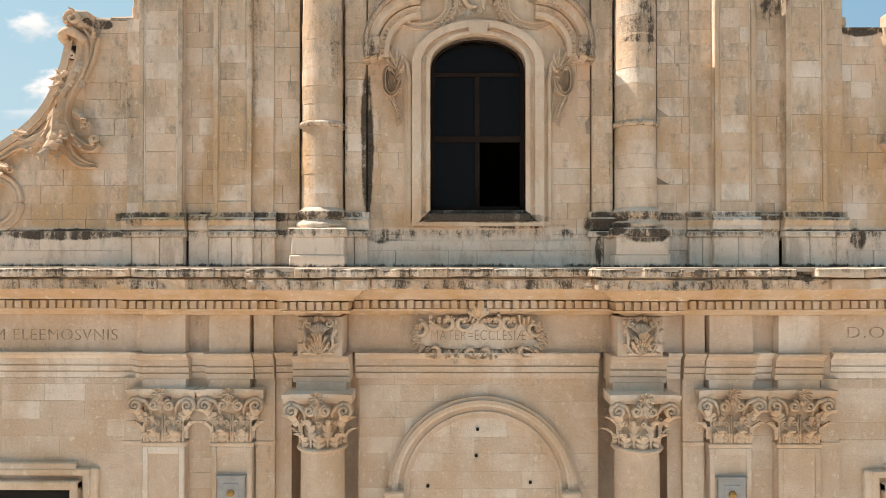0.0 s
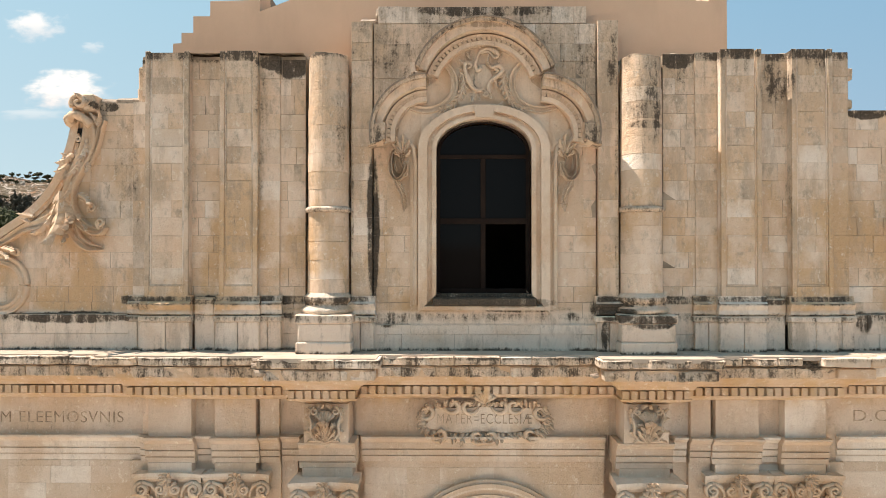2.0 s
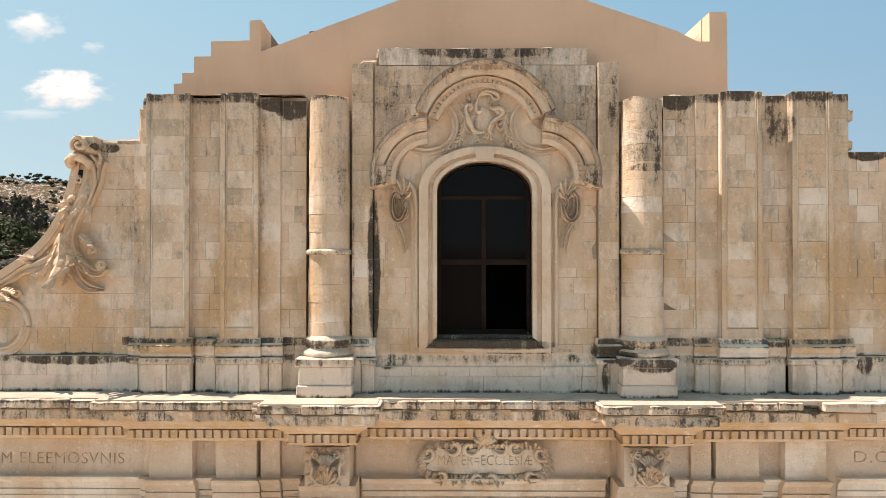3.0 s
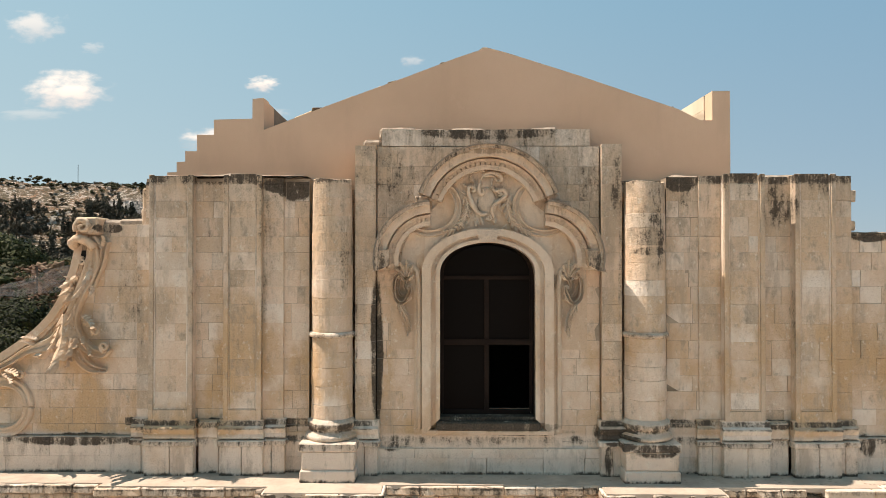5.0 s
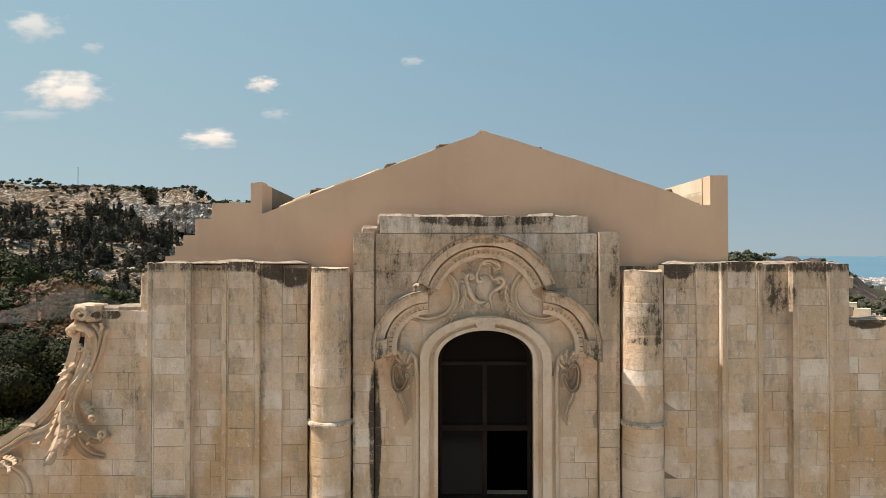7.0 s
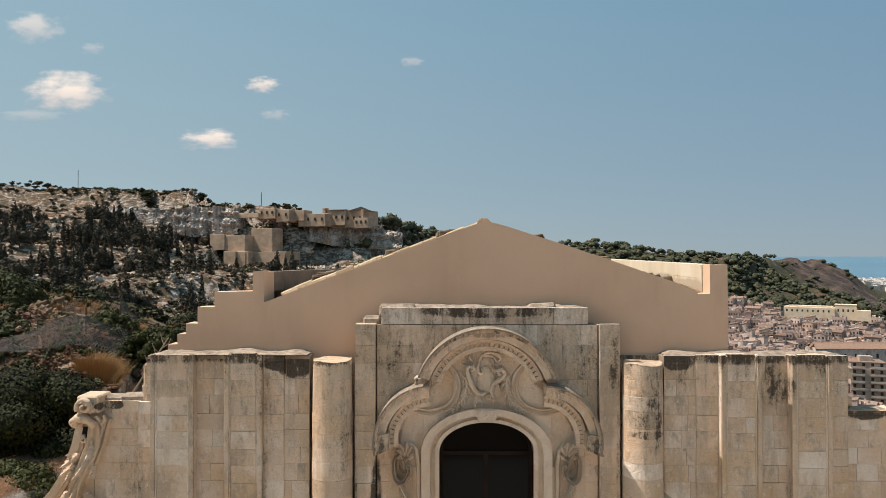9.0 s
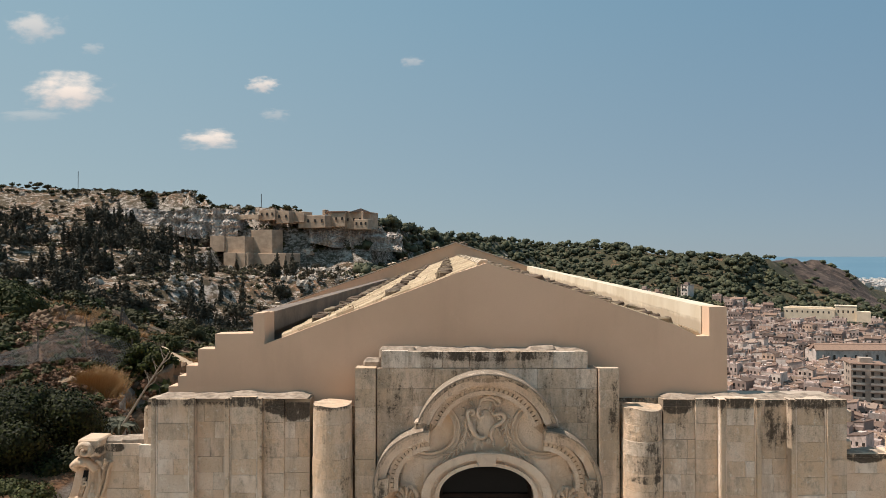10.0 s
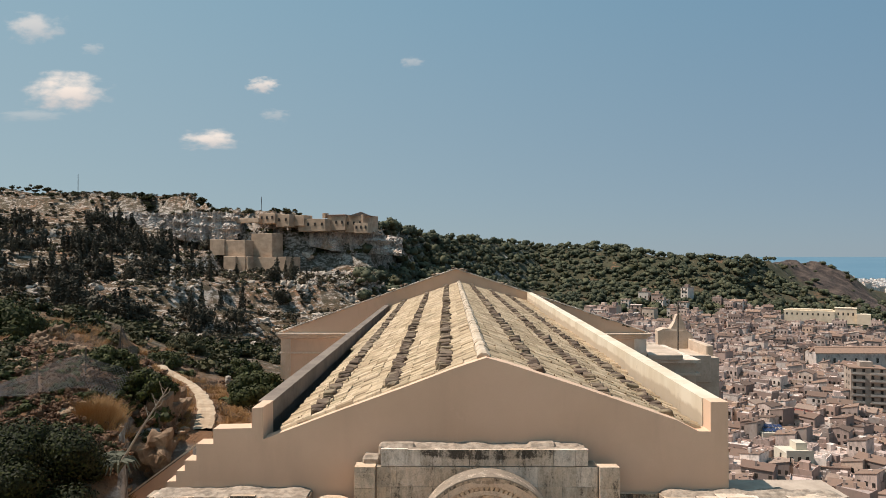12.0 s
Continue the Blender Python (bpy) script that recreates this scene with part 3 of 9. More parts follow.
def icorock(bm, c, r, sx=1, sy=1, sz=1, amount=0.35, sub=1):
    g = bmesh.ops.create_icosphere(bm, subdivisions=sub, radius=1)
    for v in g["verts"]:
        k = 1 + amount * noise.noise(v.co * 1.7 + Vector(c))
        v.co = Vector((v.co.x * r * sx * k, v.co.y * r * sy * k, v.co.z * r * sz * k)) + Vector(c)


# ---- the land ----
EYE_X, EYE_Y = -0.73, -14.3
AT = (-700, 0, 150, 300, 420, 655, 790, 950, 1150, 1300, 1450, 1500, 1535, 1568, 2300)
Z45 = (20, 15.5, 15.0, 11.0, 10.5, 8, 0, 0, -2, -12, -16, -17, -17, -18, -18)
Z100 = (24, 18.0, 15.5, 11.0, 8, 2, -8, -16, -26, -34, -36, -36, -36, -36, -36)
FOOT_D = (150, 190, 200, 210, 250, 260, 250, 240, 235, 232, 230, 230, 230, 230, 230)
FOOT_Z = (14, 6, 2, -2, -6, -10, -40, -56, -61, -63, -63, -63, -63, -63, -63)
EDGE_D = (300, 300, 300, 300, 300, 310, 460, 600, 600, 610, 640, 650, 680, 720, 720)
EDGE_Z = (45, 30, 26, 22, 18, 14, -10, -28, -32, -34, -38, -40, -42, -44, -46)
SHELF_D = (440, 440, 440, 425, 386, 384, 530, 750, 680, 665, 820, 830, 840, 850, 1060)
SHELF_Z = (60, 55, 50, 40, 15, 10, 14, 5, -6, -11, -18, -26, -34, -40, -46)
TOP_D = (480, 480, 480, 460, 408, 402, 600, 900, 760, 720, 1000, 1000, 1000, 1000, 1400)
TOP_Z = (75, 74, 73, 67.5, 55.5, 45, 38.5, 39, 27, 20, 13.5, -2, -27, -46, -46)


def land(x, y, rough=True):
    """Height of the ground."""
    dx, dy = x - EYE_X, y - EYE_Y
    d = math.hypot(dx, dy)
    ahead = max(dy, 0.25 * d)
    k = 795 + 1207 * dx / ahead
    col = [float(np.interp(k, AT, row)) for row in (Z45, Z100, FOOT_D, FOOT_Z, EDGE_D, EDGE_Z, TOP_D, TOP_Z, SHELF_D, SHELF_Z)]
    near = 11.0 * smooth(-12, -20, x) * smooth(-2, 10, y) - 12 * smooth(16, 40, x) * smooth(2, 14, y)
    z = float(np.interp(ahead, (0, 34, 48, 100, col[2], col[4], col[8], col[6], col[6] * 1.35, 2300, 2900, 5000),
                        (near, near, col[0], col[1], col[3], col[5], col[9], col[7], col[7] - 18, -76, -74, -80)))
    z = near + (z - near) * smooth(30, 50, ahead) if ahead < 50 else z
    if k < 720 and 200 < ahead < 520:
        # rocky shelves of the old quarry slope
        s = 13.0
        q = z + 4 * noise.noise(Vector((x * 0.02, y * 0.02, 3)))
        f = q / s - math.floor(q / s)
        z += (smooth(0.55, 0.9, f) - f) * s * 0.75 * smooth(200, 270, ahead) * smooth(720, 640, k)
    # dark hollow between the bank and the church
    z -= 9.0 * smooth(216, 238, k) * smooth(380, 352, k) * smooth(49, 45, ahead) * smooth(24, 28, ahead)
    if dy < 0:
        z += 30 * smooth(50, 260, d) * smooth(0, -60, dy)
    if rough:
        amp = 0.16 * smooth(30, 60, ahead) + 0.4 * smooth(85, 130, ahead) + 2.2 * smooth(150, 400, ahead) * (0.15 if 850 < k and ahead < 600 else 1.0) + 5 * smooth(500, 900, ahead)
        z += amp * noise.fractal(Vector((x, y, 0)) * (0.06 if ahead < 200 else 0.018), 1.0, 2.0, 5)
    if dy < 8 and abs(x) < 45:
        z *= smooth(20, 45, abs(x))
    return z


def build_land():
    view = [radians(a) for a in np.linspace(-38, 38, 330)]
    rest = [radians(a) for a in np.linspace(38, 322, 40)[1:-1]]
    angles = view + rest
    radii = [2.0] + [float(r) for r in np.geomspace(14, 4850, 190)]
    verts = [(EYE_X, EYE_Y, 0.0)]
    for r in radii:
        for a in angles:
            x, y = EYE_X + r * math.sin(a), EYE_Y + r * math.cos(a)
            verts.append((x, y, land(x, y)))
    n = len(angles)
    faces = [(0, 1 + (j + 1) % n, 1 + j) for j in range(n)]
    for i in range(len(radii) - 1):
        for j in range(n):
            a, b = 1 + i * n + j, 1 + i * n + (j + 1) % n
            faces.append((a, b, b + n, a + n))
    me = bpy.data.meshes.new("ground")
    me.from_pydata(verts, [], faces)
    me.materials.append(GROUND)
    me.polygons.foreach_set("use_smooth", [True] * len(me.polygons))
    tagged(new("ground", me), "dry rocky hillside and valley with scrub and pale stone", "ground", kind="structure")


build_land()
sea_bm = bmesh.new()
for ya, za, yb, zb in ((2400, -80, 2900, -42), (2900, -42, 4560, 19.5)):
    sea_bm.faces.new([sea_bm.verts.new(p) for p in ((-600, ya, za), (4200, ya, za), (4200, yb, zb), (-600, yb, zb))])
tagged(part("water", sea_bm, SEA), "calm blue sea along the horizon", "sea", kind="structure")
# unseen square, kept pale and wide to bounce light up the front
pz = B(-32, 32, -56, -1.2, -0.3, 0.02)
tagged(part("pavement", pz, BOUNCE_PAVING), "unseen pale paving of the church square, added for bounced light", "pavement", kind="structure")


# ---- nave, transept and roofs ----
def gable_front():
    w = tagged(new("wall_gable"), "smooth ochre plastered gable wall with stepped shoulder", "wall", kind="structure")
    pts = [(-6.73, 12), (-6.73, 18.98), (-6.53, 18.99), (-6.53, 19.20), (-6.35, 19.21), (-6.35, 19.43), (-6.10, 19.43), (-6.10, 19.78), (-5.74, 19.78), (-5.74, 20.10), (-4.92, 20.12),
           (-4.92, 20.54), (-4.68, 20.56), (-4.68, 19.88), (-3.2, 20.44), (-1.6, 21.02), (-0.6, 21.40), (0.0, 21.60), (0.06, 21.62), (0.5, 21.50),
           (2.0, 21.02), (4.10, 20.30), (4.55, 20.07), (4.80, 20.07), (4.80, 20.69), (5.17, 20.69), (5.20, 12)]
    part("plaster_face", prism(bmesh.new(), pts, 0.20, 0.62), PLASTER, w)
    # stub behind the shoulder
    part("step", B(-4.917, -4.683, 0.6, 1.05, 15, 20.53), PLASTER, w)
    return w


gable_front()


def parapet(name, pts, x_in, x_out, mat, label, beam=0.0, inset=0.0):
    """A long wall along the nave roof; pts are (y, top z, base z, shift in x). A beam may overhang a recessed foot."""
    bm = bmesh.new()
    rows = []
    for y, t, b, sx in pts:
        rows.append([bm.verts.new((x, y, z)) for x, z in ((x_in + inset + sx, b), (x_in + inset + sx, t - beam), (x_in + sx, t - beam + 0.002), (x_in + sx, t), (x_out + sx, t), (x_out + sx, b))])
    for a, b in zip(rows, rows[1:]):
        for j in range(6):
            bm.faces.new((a[j], a[(j + 1) % 6], b[(j + 1) % 6], b[j]))
    bm.faces.new(rows[0])
    bm.faces.new(rows[-1][::-1])
    tagged(part(name, bm, mat), label, "wall", kind="structure")


NAVE_END = 38.0
# beam and recess are added so that the foot falls dark
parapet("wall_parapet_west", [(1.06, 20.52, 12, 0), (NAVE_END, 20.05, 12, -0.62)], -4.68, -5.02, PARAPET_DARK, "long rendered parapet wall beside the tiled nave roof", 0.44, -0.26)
parapet("wall_parapet_east", [(0.63, 20.68, 12, 0), (NAVE_END, 21.02, 12, 0.45)], 4.78, 5.17, PLASTER_WEST, "pale weathered parapet wall beside the tiled nave roof", 0.3, 0.004)


def ridge_z(y):
    return 21.52 + 0.006 * y


def roof_z(x, y):
    """Height of the nave roof's tile bed."""
    e = 4.66 + 0.013 * y
    side = 19.90 if x < 0 else 20.02 + 0.008 * y
    return ridge_z(y) + (side - ridge_z(y)) * min(1, abs(x) / e)


rb = bmesh.new()
grid = []
for y in np.linspace(0.45, NAVE_END, 12):
    e = 4.66 + 0.013 * y
    grid.append([rb.verts.new((x, y, roof_z(x, y) - drop)) for x, drop in ((-e - 0.3, 0.62), (-e + 0.14, 0.50), (-e + 0.16, 0.05), (0, 0.05), (e, 0.05))] + [rb.verts.new((x, y, 18)) for x in (e, -e - 0.3)])
for a, b in zip(grid, grid[1:]):
    for j in range(7):
        rb.faces.new((a[j], a[(j + 1) % 7], b[(j + 1) % 7], b[j]))
nave_roof = tagged(part("nave_roof", rb, TILE_DARK), "weathered clay tiled pitched roof with raised dark ribs", "roof", kind="structure")


def transept():
    y0, y1 = NAVE_END, NAVE_END + 11
    t = tagged(new("transept"), "ochre plastered transept with stone cornice and low pitched roof", "church wing")
    pts = [(-13.55, -2), (-13.55, 17.98), (-0.21, 22.78), (14.25, 18.02), (14.25, -6)]
    part("gable_wall", prism(bmesh.new(), pts, y0, y0 + 0.5), PLASTER, t)
    part("wall", prism(bmesh.new(), [(-13.5, -2), (-13.5, 16.2), (-0.21, 20.6), (14.2, 16.2), (14.2, -6)], y0 + 0.5, y1), PLASTER, t)
    bm = bmesh.new()
    for (xa, za), (xb, zb) in (((-14.0, 16.1), (-0.21, 20.65)), ((-0.21, 20.65), (14.6, 16.1))):
        prism(bm, [(xa, za), (xb, zb), (xb, zb + 0.16), (xa, za + 0.16)], y0 + 0.5, y1 + 0.3)
    part("roof", bm, TILE_DARK, t, "clay tiled roof slope")
    bm = bmesh.new()
    for (xa, za), (xb, zb) in (((-13.75, 17.94), (-0.21, 22.80)), ((-0.21, 22.80), (14.45, 17.98))):
        prism(bm, [(xa, za), (xb, zb), (xb, zb + 0.07), (xa, za + 0.07)], y0 - 0.10, y0 + 0.6)
    part("verge", bm, PALE, t, "pale verge under the tiles")
    for x0, x1 in ((-13.95, -8.2), (9.6, 14.65)):
        bm = bmesh.new()
        z = 17.92
        box(bm, x0, x1, y0 - 0.35, y0 + 4, z - 0.14, z, 0.03)
        box(bm, x0 + 0.1, x1 - 0.1, y0 - 0.24, y0 + 4, z - 0.30, z - 0.14, 0.02)
        box(bm, x0 + 0.2, x1 - 0.2, y0 - 0.14, y0 + 4, z - 0.44, z - 0.30, 0.02)
        box(bm, x0 + 0.25, x1 - 0.25, y0 - 0.10, y0 + 4, z - 1.62, z - 1.48, 0.02)
        part("cornice", bm, PALE, t, "pale stone eaves cornice")
    part("corner_pilaster", B(-13.62, -12.85, y0 - 0.08, y0 + 1, 0, 17.46), PALE, t)
    part("corner_pilaster", B(13.4, 14.33, y0 - 0.08, y0 + 1, 0, 17.46), PALE, t)
    part("gutter_spout", tube(bmesh.new(), [(-13.4, y0, 13.6), (-14.2, y0 - 0.4, 13.4)], 0.12), PALE, t)
    # crest tiles on the gable edges
    for i in range(46):
        s = (i + 0.5) / 46
        for sx in (-1, 1):
            x = -0.21 + sx * 14.2 * (1 - s)
            z = 18.0 + (22.9 - 18.0) * s + 0.02
            lift = noise.noise(Vector((x * 1.3, sx, 4)))
            if lift < 0.08:
                continue
            bm = bmesh.new()
            icorock(bm, (x, y0 + 0.2, z + 0.05 * lift), 0.17, 1.3, 2.2, 0.4 + 0.4 * max(0, lift))
            part("verge_tile", bm, TILE_DARK if lift > 0.14 else RIDGE, t)
    # lower blocks on the town side
    part("sacristy", B(14.4, 19.2, y0 + 3, y0 + 12, -6, 15.2), CHAPEL, t, "bare stone lower block")
    part("sacristy_ledge", B(14.4, 19.5, y0 + 2.7, y0 + 12.2, 15.2, 15.45), PALE, t)
    part("sacristy_ledge", B(14.4, 19.5, y0 + 2.7, y0 + 12.2, 14.2, 14.4), PALE, t)
    part("sacristy_ledge", B(15.2, 18.0, y0 + 2.5, y0 + 9, 15.45, 15.9, 0.05), CHAPEL, t)
    part("terrace", B(14.4, 16.0, y0 + 6, y0 + 14, 15.2, 16.0), CHAPEL, t)
    return t


transept()


def side_aisles():
    """Flat roofs that flank the nave behind the front's broken walls; hidden ones add bounce."""
    bm = B(5.2, 9.6, 0.35, 7.9, -20, 16.5)
    # unseen roof steps, added to throw light onto the transept wall
    for y0, y1, x1 in ((7.9, 16, 8.4), (16, 26, 10.6), (26, NAVE_END, 13.2)):
        box(bm, 5.25, x1, y0 + 0.004, y1, -20, 16.3)
    box(bm, 5.21, 7.7, 0.2, 1.3, 16.5, 18.70)
    tagged(part("wall_aisle_east", bm, LEDGE), "plain aisle wall with flat mortar roof, its unseen rear added for bounce", "wall", kind="structure")
    bm = B(-9.4, -4.93, 1.06, NAVE_END, -4, 14.8)
    tagged(part("wall_aisle_west", bm, PLASTER), "plain ochre aisle wall beside the nave", "wall", kind="structure")


side_aisles()


def ruined_chapel():
    """Bare stone remains behind the transept, over the town."""
    t = thing("ruined_chapel", "bare pale stone ruin with pointed gable and mast", "ruin", at=(27.5, 74, 0))
    o = (-27.5, -74)
    part("terrace", B(-6, 3.4, -8, 6, -40, 11.9), CHAPEL, t)
    part("terrace_wall", B(-5.8, 2.4, -8.2, -7.6, 9, 12.2, 0.05), CHAPEL, t)
    pts = [(-1.3, 11.8), (-1.3, 14.2), (-0.5, 14.5), (0.4, 14.4), (0.9, 15.3), (1.2, 16.2), (1.6, 16.3), (1.9, 15.5), (2.1, 15.2), (2.4, 14.3), (3.0, 13.9), (3.3, 13.1), (3.9, 12.8), (3.9, 11.8)]
    part("gable_wall", rough_up(prism(bmesh.new(), pts, 0, 1.2), 0.15, 1.0), CHAPEL, t)
    part("side_wall", rough_up(B(2.5, 3.3, -6.5, 0, 9, 13.2, 0.1), 0.2, 0.8), CHAPEL, t)
    part("side_wall", rough_up(B(-4.6, -3.9, -6.5, 2, 9, 13.4, 0.1), 0.2, 0.8), CHAPEL, t)
    part("mast", tube(bmesh.new(), [(0.8, -1.5, 11.6), (0.8, -1.5, 17.9)], 0.10), WOOD, t)


ruined_chapel()


def nave_tiles():
    """Clay tiles in courses; the rows next to the front are single pieces."""
    def half_pipe(l, r0, r1, cover):
        bm = bmesh.new()
        rows = []
        for s, r in ((0, r0), (1, r1)):
            rows.append([bm.verts.new((l * s, r * math.cos(a) * (1 if cover else 1.1), (1 if cover else -0.35) * r * math.sin(a))) for a in [math.pi * i / 4 for i in range(5)]])
        for i in range(4):
            bm.faces.new((rows[0][i], rows[0][i + 1], rows[1][i + 1], rows[1][i]))
        return bm
    rng = random.Random(4)
    single = finish("roof_tile", half_pipe(0.40, 0.100, 0.078, True), TILE)
    dark_bm = rough_up(B(0, 0.27, -0.16, 0.16, -0.10, 0.11, 0.02), 0.035, 7)
    for v in dark_bm.verts:
        v.co.y *= 1.1 - 0.5 * max(0.0, v.co.z / 0.09) * 0.5
        v.co.z += 0.03 * v.co.x
    single_dark = finish("rib_tile", dark_bm, TILE_DARK)
    V, F = ([], []), ([], [])
    proto = {0: [v.co.copy() for v in single.vertices], 1: [v.co.copy() for v in single_dark.vertices]}
    count = 0
    ribs = {-1: ((0.82, 0.002), (1.97, 0.010), (3.58, 0.013)), 1: ((1.24, -0.008), (2.65, -0.008), (3.98, -0.008))}
    for side in (-1, 1):
        for y_i in range(int((NAVE_END - 0.4) / 0.215)):
            y = 0.52 + y_i * 0.215
            for s_i in range(17):
                xd = 0.10 + s_i * 0.30 + rng.uniform(-0.02, 0.02)
                x = side * xd
                if xd > (4.50 if side > 0 else 4.13) + 0.013 * y:
                    continue
                z = roof_z(x, y) + 0.012 + rng.uniform(-0.02, 0.03)
                down = Vector((side * 0.385, 0, roof_z(side * (xd + 0.385), y) - roof_z(x, y))).normalized()
                up = Vector((0, 1, 0)).cross(down) if side < 0 else down.cross(Vector((0, 1, 0)))
                if up.z < 0:
                    up = -up
                yy = Vector((rng.uniform(-0.06, 0.06), 1, rng.uniform(-0.10, 0.10))).normalized()
                m = Matrix((down, yy, up)).transposed().to_4x4()
                m.translation = (x, y + rng.uniform(-0.012, 0.012), z)
                if y < 3.4 and count < 290:
                    ob = new("roof_tile", single)
                    ob.matrix_world = m
                    ob.parent = nave_roof
                    count += 1
                else:
                    b = len(V[0])
                    V[0].extend([(m @ p)[:] for p in proto[0]])
                    F[0].extend([(b + i, b + i + 1, b + 6 + i, b + 5 + i) for i in range(4)])
        for xr, drift in ribs[side]:
            for i in range(int((NAVE_END - 0.6) / 0.20)):
                y = 0.55 + i * 0.20
                x = side * (xr + drift * y) + rng.uniform(-0.03, 0.03)
                m = Matrix.LocRotScale((x, y, roof_z(x, y) + 0.07 + rng.uniform(-0.03, 0.04)), Euler((rng.uniform(-0.22, 0.22), rng.uniform(-0.05, 0.25), radians(90) + rng.uniform(-0.25, 0.25))), (rng.uniform(0.75, 1.1), rng.uniform(0.75, 1.25), rng.uniform(0.7, 1.35)))
                if y < 9:
                    ob = new("rib_tile", single_dark)
                    ob.matrix_world = m
                    ob.parent = nave_roof
                else:
                    b = len(V[1])
                    V[1].extend([(m @ p)[:] for p in proto[1]])
                    F[1].extend([tuple(b + q for q in p.vertices) for p in single_dark.polygons])
    for k, (nm, mat) in enumerate((("roof_tiles", TILE_ALL), ("rib_tiles", TILE_DARK_ALL))):
        me = bpy.data.meshes.new(nm)
        me.from_pydata(V[k], [], F[k])
        me.materials.append(mat)
        ob = part(nm, me, mat, nave_roof)
        tagged(ob, kind="stuff")
    # ridge of pale bedded tiles
    bm = bmesh.new()
    for i in range(int((NAVE_END - 0.5) / 0.4)):
        y = 0.42 + i * 0.4
        tube(bm, [(0.03 + rng.uniform(-0.02, 0.02), y, ridge_z(y) + 0.02), (0.03, y + 0.43, ridge_z(y) + 0.025)], [0.165 + rng.uniform(-0.012, 0.012), 0.16], 9)
    tagged(part("ridge_tiles", rough_up(bm, 0.02, 5), RIDGE, nave_roof, "pale mortared ridge tiles"), kind="stuff")


# ---- the church front ----
CX = 0.06
UP_BASE, UP_TOP = 12.77, 18.86


def wall_core(name, label, x0, x1, y, z0, z1, back=0.195, mat=MORTAR):
    return tagged(part(name, B(x0, x1, y + 0.010, back, z0, z1), mat), label, "wall", kind="structure")


BLOCK_QUEUE = []


def ashlar(parent, x0, x1, z0, z1, y, top=None, length=0.56, seed=1, mat=None, ragged=0.0):
    """Puts a field of stone blocks down to be laid at the end of the file."""
    BLOCK_QUEUE.append((parent, x0, x1, z0, z1, y, top, length, seed, mat, ragged))


# upper walls: (name, x0, x1, face y, top)
upper_left = wall_core("wall_upper_west", "broken upper wall of cream limestone blocks with black lichen", -6.99, -3.62, -0.20, 13.3, 18.8)
upper_right = wall_core("wall_upper_east", "broken upper wall of cream limestone blocks with black lichen", 3.68, 7.40, -0.24, 13.3, 18.8)
upper_mid = wall_core("wall_upper_centre", "central attic wall of grey and cream limestone blocks", -2.22, 2.32, -0.25, 12.77, 19.45)
niche_l = wall_core("wall_niche_west", "recessed stone wall behind the broken column", -3.62, -2.66, 0.12, 12.77, 18.6)
niche_r = wall_core("wall_niche_east", "recessed stone wall behind the broken column", 2.76, 3.68, 0.12, 12.77, 18.75)
ashlar(upper_left, -7.0, -3.62, 13.3, 18.74, -0.20, seed=3)
ashlar(upper_right, 3.68, 7.40, 13.3, 18.82, -0.24, seed=5)
ashlar(upper_mid, -2.22, 2.32, 13.25, 19.45, -0.25, seed=7, length=0.6)
ashlar(upper_mid, -2.13, 2.13, 19.46, 19.80, -0.25, seed=17, length=0.6, ragged=0.03)
ashlar(niche_l, -3.62, -2.66, 13.3, 18.6, 0.12, seed=8)
ashlar(niche_r, 2.76, 3.68, 13.3, 18.78, 0.12, seed=9)
# the bare foot course of the middle
foot = tagged(part("wall_foot_course", B(-2.24, 2.34, -0.30, 0.1, 12.70, 12.775), MORTAR), "worn foot course of pale stone blocks", "wall", kind="structure")
ashlar(foot, -2.24, 2.34, 12.775, 13.30, -0.33, length=0.85, seed=10)
ashlar(foot, -4.14, -3.62, 12.775, 13.62, -0.23, length=0.6, seed=11)
ashlar(foot, 3.72, 4.30, 12.775, 13.80, -0.27, length=0.6, seed=12)


